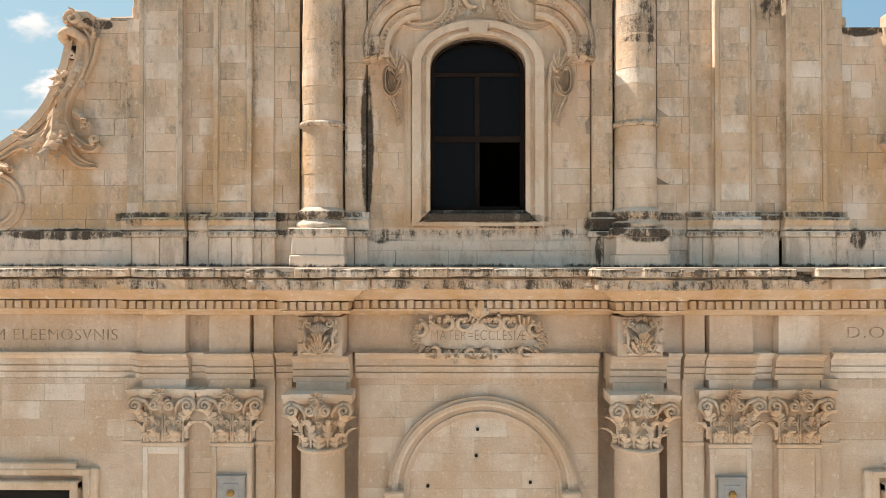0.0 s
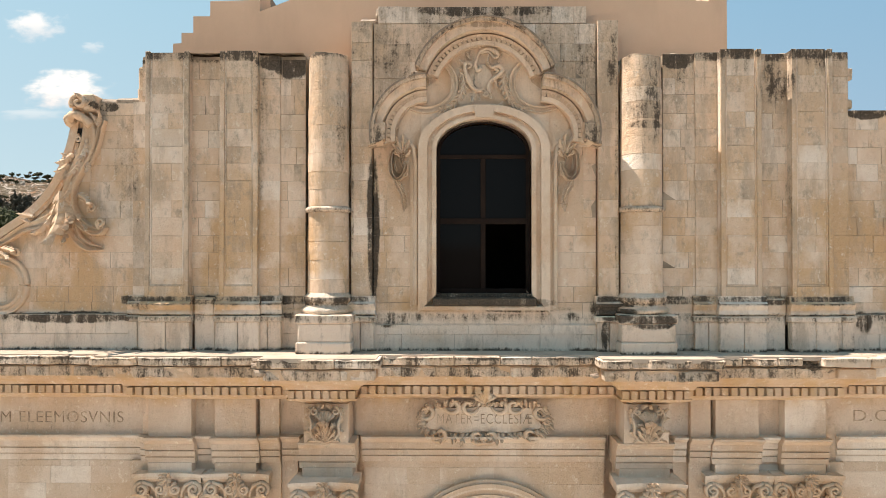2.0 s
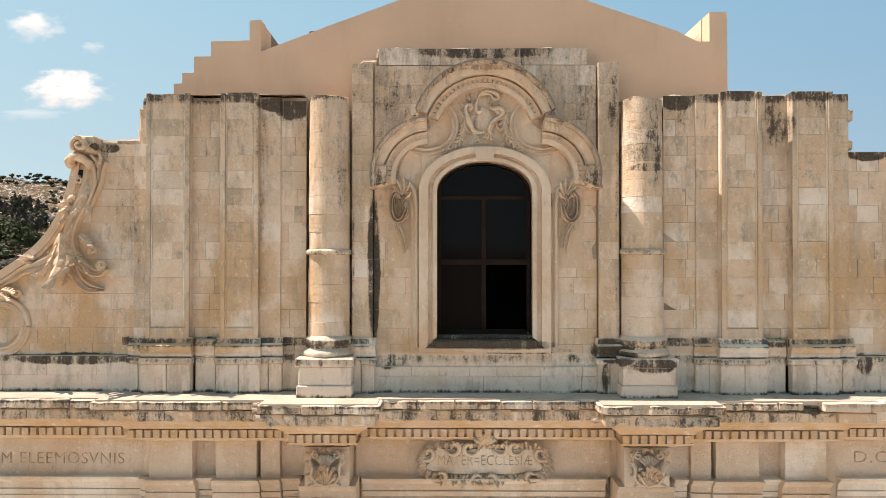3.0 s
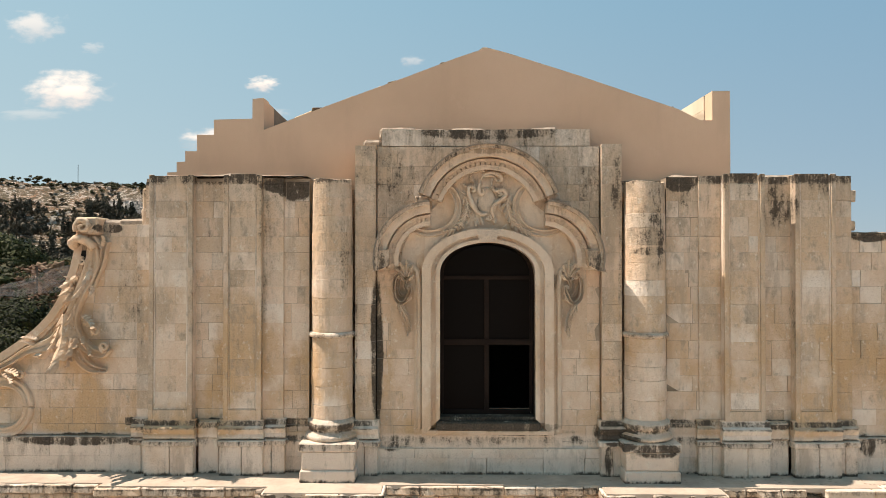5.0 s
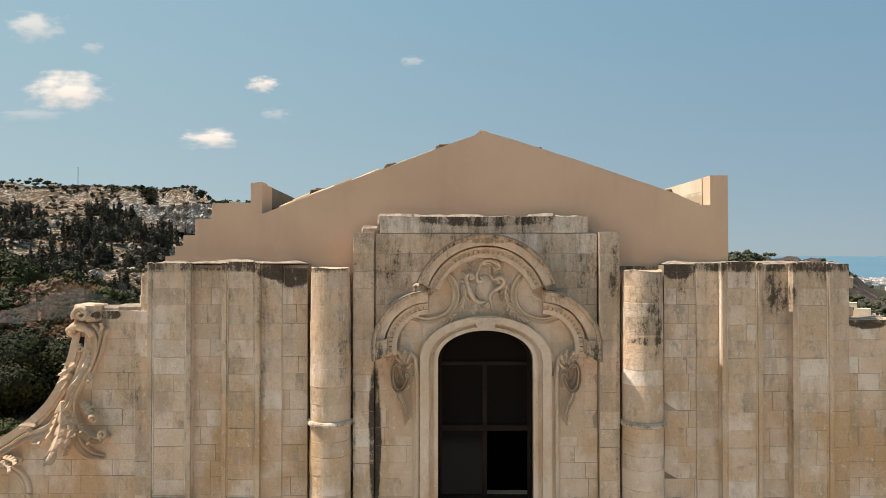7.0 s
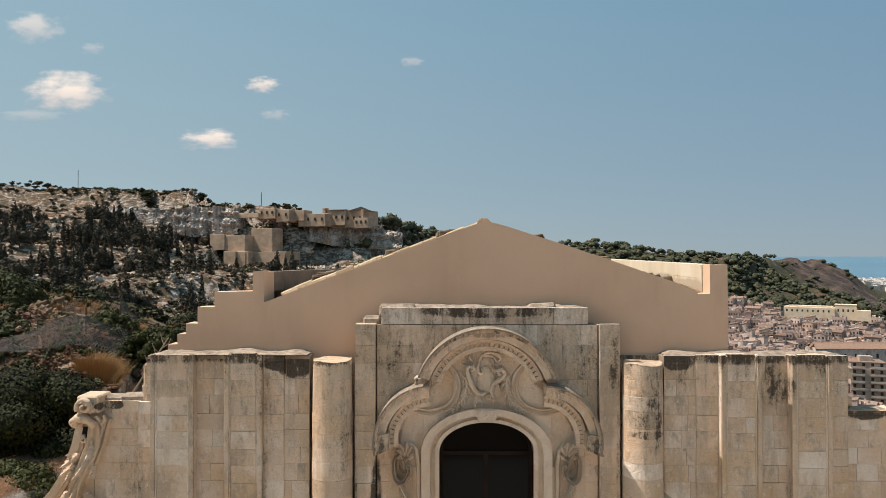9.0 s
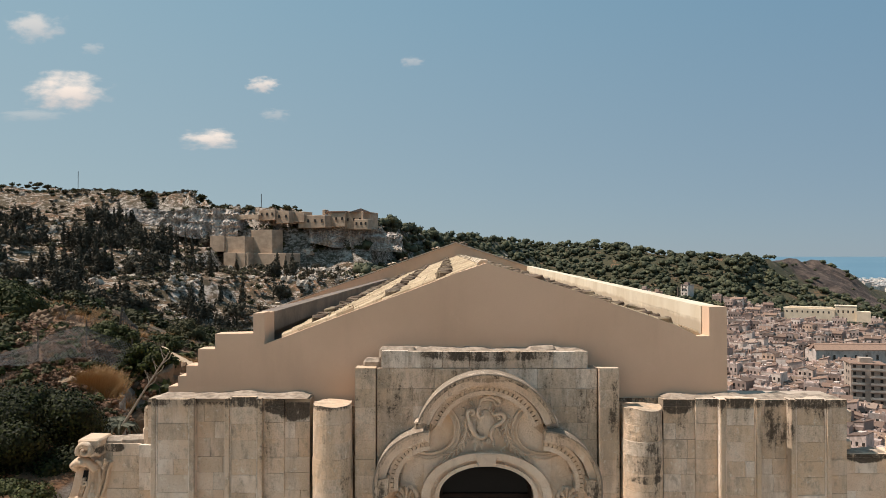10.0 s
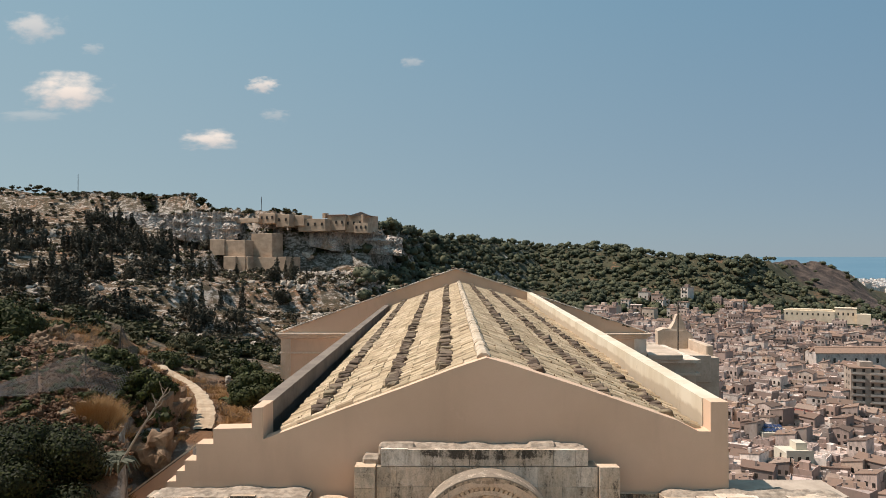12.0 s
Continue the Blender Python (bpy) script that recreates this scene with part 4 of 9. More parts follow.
def pilaster_upper(x0, x1, y, z0, z1, panel=True, seed=1, foot_y=None, label="flat stone pilaster with sunken panel and moulded base"):
    p = thing("pilaster", label, "pilaster", "pilasters of the upper front", at=((x0 + x1) / 2, y, 12.77))
    ox, oy, oz = p.location
    w = (x1 - x0) / 2
    fy = y if foot_y is None else foot_y
    part("core", B(-w, w, 0.012, -oy - 0.02, 1.1, z1 - oz - 0.02), STONE, p)
    if panel:
        b = 0.095
        bm = bmesh.new()
        for xa, xb, za, zb in ((-w, -w + b, 1.1, z1 - oz), (w - b, w, 1.1, z1 - oz), (-w + b, w - b, 1.1, 1.32)):
            box(bm, xa, xb, -0.03, 0.03, za, zb, 0.008)
        part("panel_border", bm, STONE, p)
        bm = bmesh.new()
        box(bm, -w + b, -w + b + 0.035, -0.012, 0.02, 1.32, z1 - oz - 0.02, 0.01)
        box(bm, w - b - 0.035, w - b, -0.012, 0.02, 1.32, z1 - oz - 0.02, 0.01)
        box(bm, -w + b, w - b, -0.012, 0.02, 1.32, 1.355, 0.01)
        part("panel_moulding", bm, STONE, p)
        ashlar(p, x0 + b + 0.035, x1 - b - 0.035, z0 + 0.23, z1, y, length=0.5, seed=seed, ragged=0.05)
    else:
        ashlar(p, x0, x1, z0, z1, y, length=0.62, seed=seed, ragged=0.05)
    # moulded base and plinth
    d = 0.07
    k = fy - oy
    prof = [(0.1, 0.72), (k - 0.02, 0.72), (k - 0.10, 0.76), (k - 0.075, 0.84), (k - 0.10, 0.89), (k - 0.125, 0.93), (k - 0.125, 0.97), (k - 0.06, 1.01), (k - 0.03, 1.12), (0.1, 1.12)]
    part("base_moulding", rough_up(run(bmesh.new(), prof, -w - d, w + d), 0.008, 5), STONE, p)
    part("plinth_cap", rough_up(B(-w - d - 0.02, w + d + 0.02, k - 0.14, 0.1, 0.60, 0.72, 0.02), 0.012, 6), STONE, p)
    bm = bmesh.new()
    box(bm, -w - d + 0.02, -0.03 + 0.1 * w, k - 0.10, 0.1, 0.005, 0.60, 0.012)
    box(bm, -0.02 + 0.1 * w, w + d - 0.02, k - 0.095, 0.1, 0.005, 0.60, 0.012)
    part("plinth", rough_up(bm, 0.01, 4), STONE, p)
    return p


for i, (a, b) in enumerate(((-6.85, -5.96), (-5.33, -4.56))):
    pilaster_upper(a, b, -0.37, 13.87, UP_TOP, True, 20 + i)
for i, (a, b) in enumerate(((4.78, 5.60), (6.20, 7.02))):
    pilaster_upper(a, b, -0.42, 13.87, UP_TOP, True, 30 + i)
pilaster_upper(-4.56, -4.14, -0.255, 13.87, UP_TOP - 0.03, False, 40, label="narrow stone half pilaster with moulded base")
pilaster_upper(4.33, 4.78, -0.27, 13.87, UP_TOP - 0.03, False, 41, label="narrow stone half pilaster with moulded base")
pilaster_upper(7.02, 7.41, -0.30, 13.87, UP_TOP - 0.04, False, 42, label="narrow stone half pilaster with moulded base")
pilaster_upper(-7.16, -6.85, -0.24, 13.87, 17.86, False, 43, label="narrow stone half pilaster with moulded base")
pilaster_upper(-2.66, -2.24, -0.36, 13.87, 19.49, False, 44, label="tall stone strip beside the window bay")
pilaster_upper(2.34, 2.75, -0.36, 13.87, 19.47, False, 45, label="tall stone strip beside the window bay, blackened foot")
# plinths of the recesses between the pilasters
for a, b, y in ((-5.90, -5.40, -0.22), (5.66, 6.14, -0.26)):
    p = thing("recess_plinth", "low stone plinth between two pilasters", "plinth", "recess plinths", at=((a + b) / 2, y, 12.77))
    w = (b - a) / 2 - 0.04
    part("block", rough_up(B(-w, w, -0.09, 0.2, 0.005, 0.72, 0.015), 0.01, 4), STONE, p)
    part("moulding", rough_up(B(-w - 0.02, w + 0.02, -0.13, 0.2, 0.72, 1.08, 0.04), 0.012, 5), STONE, p)


def column_upper(cx, top, seed):
    """Broken engaged column of stone drums with a ring a third of the way up."""
    c = thing("engaged_column", "broken round limestone column with lichen on a moulded base", "column", "broken columns of the upper front", at=(cx, -0.31, 12.77))
    rng = random.Random(seed)
    z = 1.30
    base = 13.95 - 12.77
    hs = []
    z = base
    while z < top - 12.77 - 0.05:
        h = min(rng.uniform(0.27, 0.40), top - 12.77 - z)
        if z < 2.80 and z + h > 2.80:
            h = 2.80 - z
        elif abs(z - 2.80) < 0.01:
            z += 0.12
        hs.append((z, h))
        z += h
    for z, h in hs:
        r = 0.418 - 0.008 * (z - base) / 5
        r -= 0.02 * max(0.0, (z - 4.6) / 1.5)
        e = rng.uniform(-0.004, 0.006)
        bm = lathe(bmesh.new(), [(r - 0.005, z + 0.001), (r + e, z + 0.006), (r + e - 0.002, z + h - 0.006), (r - 0.005, z + h - 0.001)], 0, 0, 36)
        if z + h > top - 12.77 - 0.04:
            for v in bm.verts:
                if v.co.z > z + h - 0.05:
                    v.co.z += 0.05 * noise.noise(v.co * 4) - 0.01
        part("drum", bm, STONE, c, smooth=False)
    part("ring", lathe(bmesh.new(), [(0.40, 2.80), (0.45, 2.81), (0.475, 2.84), (0.475, 2.87), (0.45, 2.90), (0.40, 2.92)], 0, 0, 36), SLAB, c)
    part("core", lathe(bmesh.new(), [(0.37, 1.0), (0.36, top - 12.84)], 0, 0, 20), MORTAR, c)
    part("base", lathe(bmesh.new(), [(0.50, 0.78), (0.53, 0.80), (0.545, 0.84), (0.53, 0.88), (0.46, 0.92), (0.45, 0.98), (0.47, 1.0), (0.495, 1.03), (0.50, 1.08), (0.485, 1.13), (0.44, 1.15), (0.425, 1.19)], 0, 0, 36), STONE, c, smooth=True)
    part("plinth_cap", rough_up(B(-0.57, 0.57, -0.56, 0.3, 0.60, 0.78, 0.025), 0.012, 5), STONE, c)
    part("plinth", rough_up(B(-0.52, 0.52, -0.53, 0.3, 0.24, 0.60, 0.02), 0.015, 4), STONE, c)
    part("footing", rough_up(B(-0.55, 0.55, -0.56, 0.3, 0.005, 0.24, 0.02), 0.02, 4), STONE, c)
    return c


column_upper(-3.125, 18.76, 1)
column_upper(3.215, 18.72, 2)


# ---- scroll walls at both sides ----
def scroll_top(x):
    """Height of the side wall's top: a flat shoulder, then the long hollow curve."""
    a = abs(x - CX)
    if a < 8.45:
        return 17.86 if x < 0 else 17.68
    return float(np.interp(a, (8.45, 8.50, 8.58, 8.70, 8.85, 9.03, 9.25, 9.55, 10.0, 10.6, 11.4, 12.2), (17.70, 17.30, 16.95, 16.60, 16.27, 15.99, 15.75, 15.50, 15.20, 14.85, 14.5, 14.3)))


def side_wall(sign):
    x0, x1 = (-12.0, -7.16) if sign < 0 else (7.43, 12.1)
    y = -0.14
    nm = "wall_scroll_west" if sign < 0 else "wall_scroll_east"
    xs = [float(v) for v in np.linspace(x0, x1, 60)]
    pts = [(x0, 12.77)] + [(x, scroll_top(x) - 0.03) for x in xs] + [(x1, 12.77)]
    w = tagged(part(nm, prism(bmesh.new(), pts, y + 0.012, 0.34), MORTAR), "low side wall of cream blocks with a sweeping scroll edge", "wall", kind="structure")
    ashlar(w, x0, x1, 13.52, 17.86, y, top=scroll_top, seed=50 + sign, length=0.62)
    ashlar(w, x0, x1, 12.775, 13.50, y - 0.10, seed=54 + sign, length=0.9)
    # coping band that follows the curve
    bm = bmesh.new()
    fine_line = [Vector((CX + sign * p, 0, scroll_top(CX + sign * p))) for p in np.linspace(8.452, 11.9, 400)]
    line = [fine_line[0]]
    for q in fine_line:
        if (q - line[-1]).length > 0.11:
            line.append(q)
    for t0, t1, yy in ((0.03, -0.13, y - 0.10), (-0.13, -0.20, y - 0.06)):
        rows = []
        for i, c in enumerate(line):
            d = (line[min(i + 2, len(line) - 1)] - line[max(i - 2, 0)]).normalized()
            nrm = Vector((-d.z, 0, d.x)) * (1 if sign > 0 else -1)
            rows.append([bm.verts.new(c + nrm * k + Vector((0, q, 0))) for k, q in ((t0, 0.36), (t0, yy), (t1, yy), (t1, 0.36))])
        for p, q in zip(rows, rows[1:]):
            for j in range(4):
                bm.faces.new((p[j], p[(j + 1) % 4], q[(j + 1) % 4], q[j]))
        bm.faces.new(rows[0])
        bm.faces.new(rows[-1][::-1])
    part("coping", bm, CARVED, w, "smooth stone coping along the curve")
    return w


wall_w, wall_e = side_wall(-1), side_wall(1)
# broken return between the side wall and the upper wall
for x, z, s in ((-7.02, 18.20, 1), (-7.0, 18.62, 2)):
    tagged(part("stone_stub", rough_up(B(x - 0.12, x + 0.10, -0.12, 0.19, 17.8, z, 0.04), 0.03, 3), STONE), "jagged toothing stone on the wall's broken edge", "stone")
tagged(part("stone_stub", rough_up(B(7.4, 7.62, -0.1, 0.3, 18.32, 18.56, 0.02), 0.02, 3), STONE), "single toothing stone jutting from the wall", "stone")
tagged(part("stone_stub", rough_up(B(7.4, 7.66, -0.05, 0.3, 17.75, 17.95, 0.03), 0.03, 3), STONE), "single toothing stone jutting from the wall", "stone")


def acanthus_scroll(sign):
    """Tall leafy bracket carved against the side wall: a strap that falls from a curled top and turns under, with leaves."""
    t = thing("acanthus_scroll", "large carved acanthus scroll on the side wall", "carving", "scroll carvings", at=(CX + (0.42 if sign > 0 else 0), -0.15, 0))
    s = sign

    def strap(pts, widths, y, lift, hollow=0.5):
        part("strap", ribbon(bmesh.new(), [(s * a, z) for a, z in pts], widths, y, lift, hollow), CARVED, t, smooth=True)

    def roll(a, z, r0, a0, turns, r, y=-0.08, lift=0.08, n=26):
        part("scroll", tube(bmesh.new(), spiral(s * a, y, z, r0, 0.015, (180 - a0) if s > 0 else a0, -turns if s > 0 else turns, n, lift), taper(n, r, r * 0.4), 7), CARVED, t, smooth=True)

    strap([(8.12, 17.50), (8.11, 17.25), (8.13, 17.02), (8.22, 16.75), (8.37, 16.45), (8.49, 16.18), (8.53, 15.95), (8.50, 15.72), (8.37, 15.47), (8.14, 15.26), (7.91, 15.20), (7.79, 15.30)],
          (0.09, 0.13, 0.15, 0.145, 0.125, 0.115, 0.11, 0.10, 0.095, 0.09, 0.08, 0.05), 0.0, 0.13, 0.30)
    strap([(8.52, 15.72), (8.50, 15.40), (8.40, 15.10), (8.17, 14.90), (7.86, 14.85)], (0.06, 0.10, 0.11, 0.10, 0.04), 0.0, 0.07, 0.7)
    strap([(8.68, 15.98), (8.79, 15.68), (8.95, 15.45), (9.22, 15.33), (9.50, 15.25), (9.85, 15.03), (10.2, 14.86), (10.9, 14.60)], (0.05, 0.10, 0.12, 0.11, 0.08, 0.065, 0.06, 0.05), 0.0, 0.08, 0.35)
    strap([(7.84, 17.50), (7.90, 17.32), (7.95, 17.05), (8.05, 16.82), (8.16, 16.58)], (0.05, 0.055, 0.05, 0.06, 0.08), 0.0, 0.10, 0.5)
    # curled top on its block
    part("top_block", rough_up(B(s * 8.20 - 0.23, s * 8.20 + 0.23, -0.16, 0.22, 17.64, 18.00, 0.03), 0.015, 5), STONE, t)
    roll(8.21, 17.80, 0.17, 210, -1.4, 0.06, -0.20, 0.06, 30)
    part("leaf", acanthus(bmesh.new(), (s * 8.10, -0.17, 17.66), (s * 0.25, -0.1, 1), (0, -1, 0), 0.32, 0.24, 0.8, 4, 0.03), CARVED, t)
    bm = tube(bmesh.new(), curve([(s * 8.06, -0.10, 17.36), (s * 8.20, -0.16, 17.53), (s * 8.38, -0.17, 17.56), (s * 8.49, -0.12, 17.46), (s * 8.46, -0.06, 17.38)], 5), 0.085, 8)
    part("cushion", rough_up(bm, 0.03, 8), CARVED, t, smooth=True)
    # solid near-black block in place of the shade behind the strap
    part("hollow", B(s * 8.33 - 0.07, s * 8.33 + 0.07, -0.055, 0.04, 17.03, 17.32), DARK, t, "near-black block painted as shade behind the strap")
    roll(8.30, 17.10, 0.075, 90, 1.3, 0.035, -0.10, 0.04, 20)
    roll(7.80, 15.36, 0.10, 250, -1.4, 0.045, -0.14, 0.06)
    roll(8.02, 15.66, 0.09, 230, -1.3, 0.04, -0.10, 0.05, 20)
    roll(9.62, 14.76, 0.09, 200, -1.3, 0.04, -0.04, 0.05, 20)
    for bx, bz, ax, az, L, W in ((8.66, 16.02, -0.05, -1, 1.18, 0.50), (8.60, 15.85, -0.35, -1, 0.72, 0.26), (8.72, 15.80, 0.28, -1, 0.70, 0.26), (8.76, 15.35, 0.30, -1, 0.45, 0.20), (8.62, 15.40, -0.30, -1, 0.48, 0.20),
                                 (8.32, 15.98, -0.75, -0.55, 0.44, 0.22), (8.28, 15.86, -0.95, -0.35, 0.36, 0.18), (8.58, 15.70, -0.6, -0.9, 0.46, 0.24), (8.46, 15.62, -0.9, -0.7, 0.34, 0.18),
                                 (7.95, 17.40, -0.50, 1, 0.26, 0.13), (7.93, 17.35, 0.35, 1, 0.28, 0.12), (8.14, 16.62, -0.1, -1, 0.26, 0.16), (8.20, 16.58, -0.5, -1, 0.22, 0.12), (8.52, 16.70, 0.8, 0.6, 0.16, 0.12),
                                 (8.16, 17.10, 0.05, -1, 0.50, 0.20), (8.26, 16.70, 0.45, -1, 0.46, 0.18), (8.46, 16.22, 0.2, -1, 0.44, 0.17), (8.48, 15.78, -0.25, -1, 0.40, 0.16), (8.30, 15.42, -0.75, -0.7, 0.36, 0.15), (8.44, 16.78, 0.75, -0.65, 0.34, 0.20), (8.50, 16.58, 0.7, -0.6, 0.30, 0.18), (8.56, 16.45, 0.4, -0.9, 0.26, 0.15), (9.25, 15.50, 1, 0.25, 0.26, 0.12), (9.32, 15.38, 0.9, 0.5, 0.22, 0.12),
                                 (9.30, 15.16, -0.8, 0.1, 0.24, 0.14), (9.90, 14.86, -1, -0.20, 0.42, 0.18), (9.95, 14.78, -0.9, -0.45, 0.36, 0.16)):
        part("leaf", acanthus(bmesh.new(), (s * bx, -0.07, bz), (s * ax, -0.12, az), (0, -1, 0), L, W, 0.45, 5, 0.05 if L > 0.6 else 0.03), CARVED, t)
    # plain roundel near the outer end
    part("roundel", ribbon(bmesh.new(), [(s * 9.98 + 0.50 * math.cos(a), 14.10 + 0.52 * math.sin(a)) for a in np.linspace(0, 2 * math.pi, 14)], [0.11] * 14, 0.02, 0.07, 0.3), CARVED, t, smooth=True)
    return t


for sd in (-1, 1):
    acanthus_scroll(sd).scale.y = 1.5


# ---- the window bay ----
def arch_pts(hw, spring, rise, n=24):
    """Top of a flattened round-headed opening from left to right."""
    return [(-hw * math.cos(math.pi * i / n), spring + rise * math.sin(math.pi * i / n) ** 0.95) for i in range(n + 1)]


WX = 0.03


def strip(bm, inner, outer, y0, y1):
    """A band between two lines of equal length in the XZ plane."""
    n = len(inner)
    ring = [[bm.verts.new((p[0], y, p[1])) for p in pts] for pts, y in ((inner, y0), (outer, y0), (outer, y1), (inner, y1))]
    for i in range(n - 1):
        for j in range(4):
            a, b = ring[j], ring[(j + 1) % 4]
            bm.faces.new((a[i], b[i], b[i + 1], a[i + 1]))
    bm.faces.new([r[0] for r in ring])
    bm.faces.new([r[-1] for r in ring][::-1])
    return bm


def surround(hw, spring, rise, bottom, ear=0.0):
    top = arch_pts(hw, spring, rise)
    return [(WX - hw, bottom)] + [(WX + x, z) for x, z in top] + [(WX + hw, bottom)]


def window_bay():
    w = tagged(new("window_1"), "tall arched window with dark brown frame in moulded stone surround", "window", kind="structure")
    bot, spring, rise = 13.92, 16.86, 0.62
    # moulded surround: three stepped bands
    for hw0, hw1, r0, r1, y0, nm in ((0.965, 1.05, 0.62, 0.615, -0.40, "inner_band"), (1.05, 1.15, 0.615, 0.60, -0.335, "middle_band"), (1.15, 1.33, 0.60, 0.58, -0.43, "outer_band")):
        d0, d1 = hw0 - 0.965, hw1 - 0.965
        part(nm, strip(bmesh.new(), surround(hw0, spring, r0 + d0 * 0.9, bot - d0), surround(hw1, spring, r1 + d1 * 0.9, bot - d1), y0, 0.1), CARVED, w)
    part("lower_band", B(WX - 1.33, WX + 1.33, -0.42, 0.1, 13.60, 13.69, 0.01), CARVED, w)
    part("sill", rough_up(B(WX - 1.04, WX + 1.06, -0.46, 0.1, 13.69, 13.86, 0.03), 0.008, 5), SOOT, w, "blackened stone sill")
    part("sill_step", B(WX - 0.97, WX + 0.97, -0.28, 0.1, 13.86, 13.93, 0.01), SOOT, w)
    # flat backing field of the surround
    part("apron", B(WX - 1.50, WX + 1.52, -0.285, 0.0, 13.28, 13.60), STONE, w)
    for s in (-1, 1):
        part("side_field", B(WX + s * 1.33 - (0.17 if s < 0 else 0), WX + s * 1.33 + (0 if s < 0 else 0.17), -0.30, 0.0, 13.60, 16.55), CARVED, w)
    # reveal and sash
    y = -0.02
    hw = 0.965
    outer, inner = surround(hw, spring, rise, bot), surround(hw - 0.075, spring, rise - 0.02, bot + 0.08)
    sash = part("window_frame", strip(bmesh.new(), inner, outer, y, y + 0.10), BRONZE_FRAME, w)
    bm = bmesh.new()
    box(bm, WX - 0.05, WX + 0.05, y + 0.002, y + 0.09, bot, 16.74, 0.008)
    part("mullion", bm, BRONZE_FRAME, w)
    part("transom", B(WX - 0.9, WX + 0.9, y - 0.006, y + 0.088, 16.72, 16.80, 0.008), BRONZE_FRAME, w)
    part("transom", B(WX - 0.9, WX + 0.9, y - 0.006, y + 0.088, 15.36, 15.48, 0.008), BRONZE_FRAME, w)
    part("bottom_rail", B(WX - 0.9, WX + 0.9, y - 0.006, y + 0.088, bot, bot + 0.10, 0.008), BRONZE_FRAME, w)
    for x0, x1, z0, z1 in ((-0.89, -0.05, 14.02, 15.36), (-0.89, -0.05, 15.48, 16.72), (0.05, 0.89, 15.48, 16.72)):
        part("pane", B(WX + x0, WX + x1, y + 0.04, y + 0.055, z0, z1), GLASS, sash)
    top = [(WX - 0.89, 16.80)] + [(WX + x, z) for x, z in arch_pts(0.89, 16.85, 0.575)] + [(WX + 0.89, 16.80)]
    part("pane", prism(bmesh.new(), top, y + 0.04, y + 0.055), GLASS, sash)
    # added room behind, its darkness painted as near-black walls
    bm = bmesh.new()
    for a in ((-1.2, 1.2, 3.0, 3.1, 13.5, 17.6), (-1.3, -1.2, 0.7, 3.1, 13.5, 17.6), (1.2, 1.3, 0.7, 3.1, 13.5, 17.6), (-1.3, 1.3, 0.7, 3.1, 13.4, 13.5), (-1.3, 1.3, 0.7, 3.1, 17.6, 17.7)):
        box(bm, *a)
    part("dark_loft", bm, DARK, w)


def cut(ob, x0, x1, y0, y1, z0, z1, arch=None):
    """Cuts an opening out of a wall's mesh, for good."""
    bm = bmesh.new()
    pts = [(x0, z0), (x1, z0)] + ([(WX + x, z) for x, z in arch][::-1] if arch else [(x1, z1), (x0, z1)])
    prism(bm, pts, y0, y1)
    cutter = part("cutter", bm, DARK)
    mod = ob.modifiers.new("opening", "BOOLEAN")
    mod.object, mod.operation, mod.solver = cutter, "DIFFERENCE", "EXACT"
    bpy.context.view_layer.update()
    me = bpy.data.meshes.new_from_object(ob.evaluated_get(bpy.context.evaluated_depsgraph_get()))
    ob.modifiers.clear()
    ob.data = me
    bpy.data.objects.remove(cutter)


WINDOW_ARCH = arch_pts(0.965, 16.86, 0.62)
window_bay()
cut(upper_mid, WX - 0.965, WX + 0.965, -1, 1, 13.92, 17.5, WINDOW_ARCH)
gable_face = [o for o in bpy.data.objects["wall_gable"].children if o.name.startswith("plaster_face")][0]
cut(gable_face, WX - 0.965, WX + 0.965, -1, 1, 13.92, 17.5, WINDOW_ARCH)


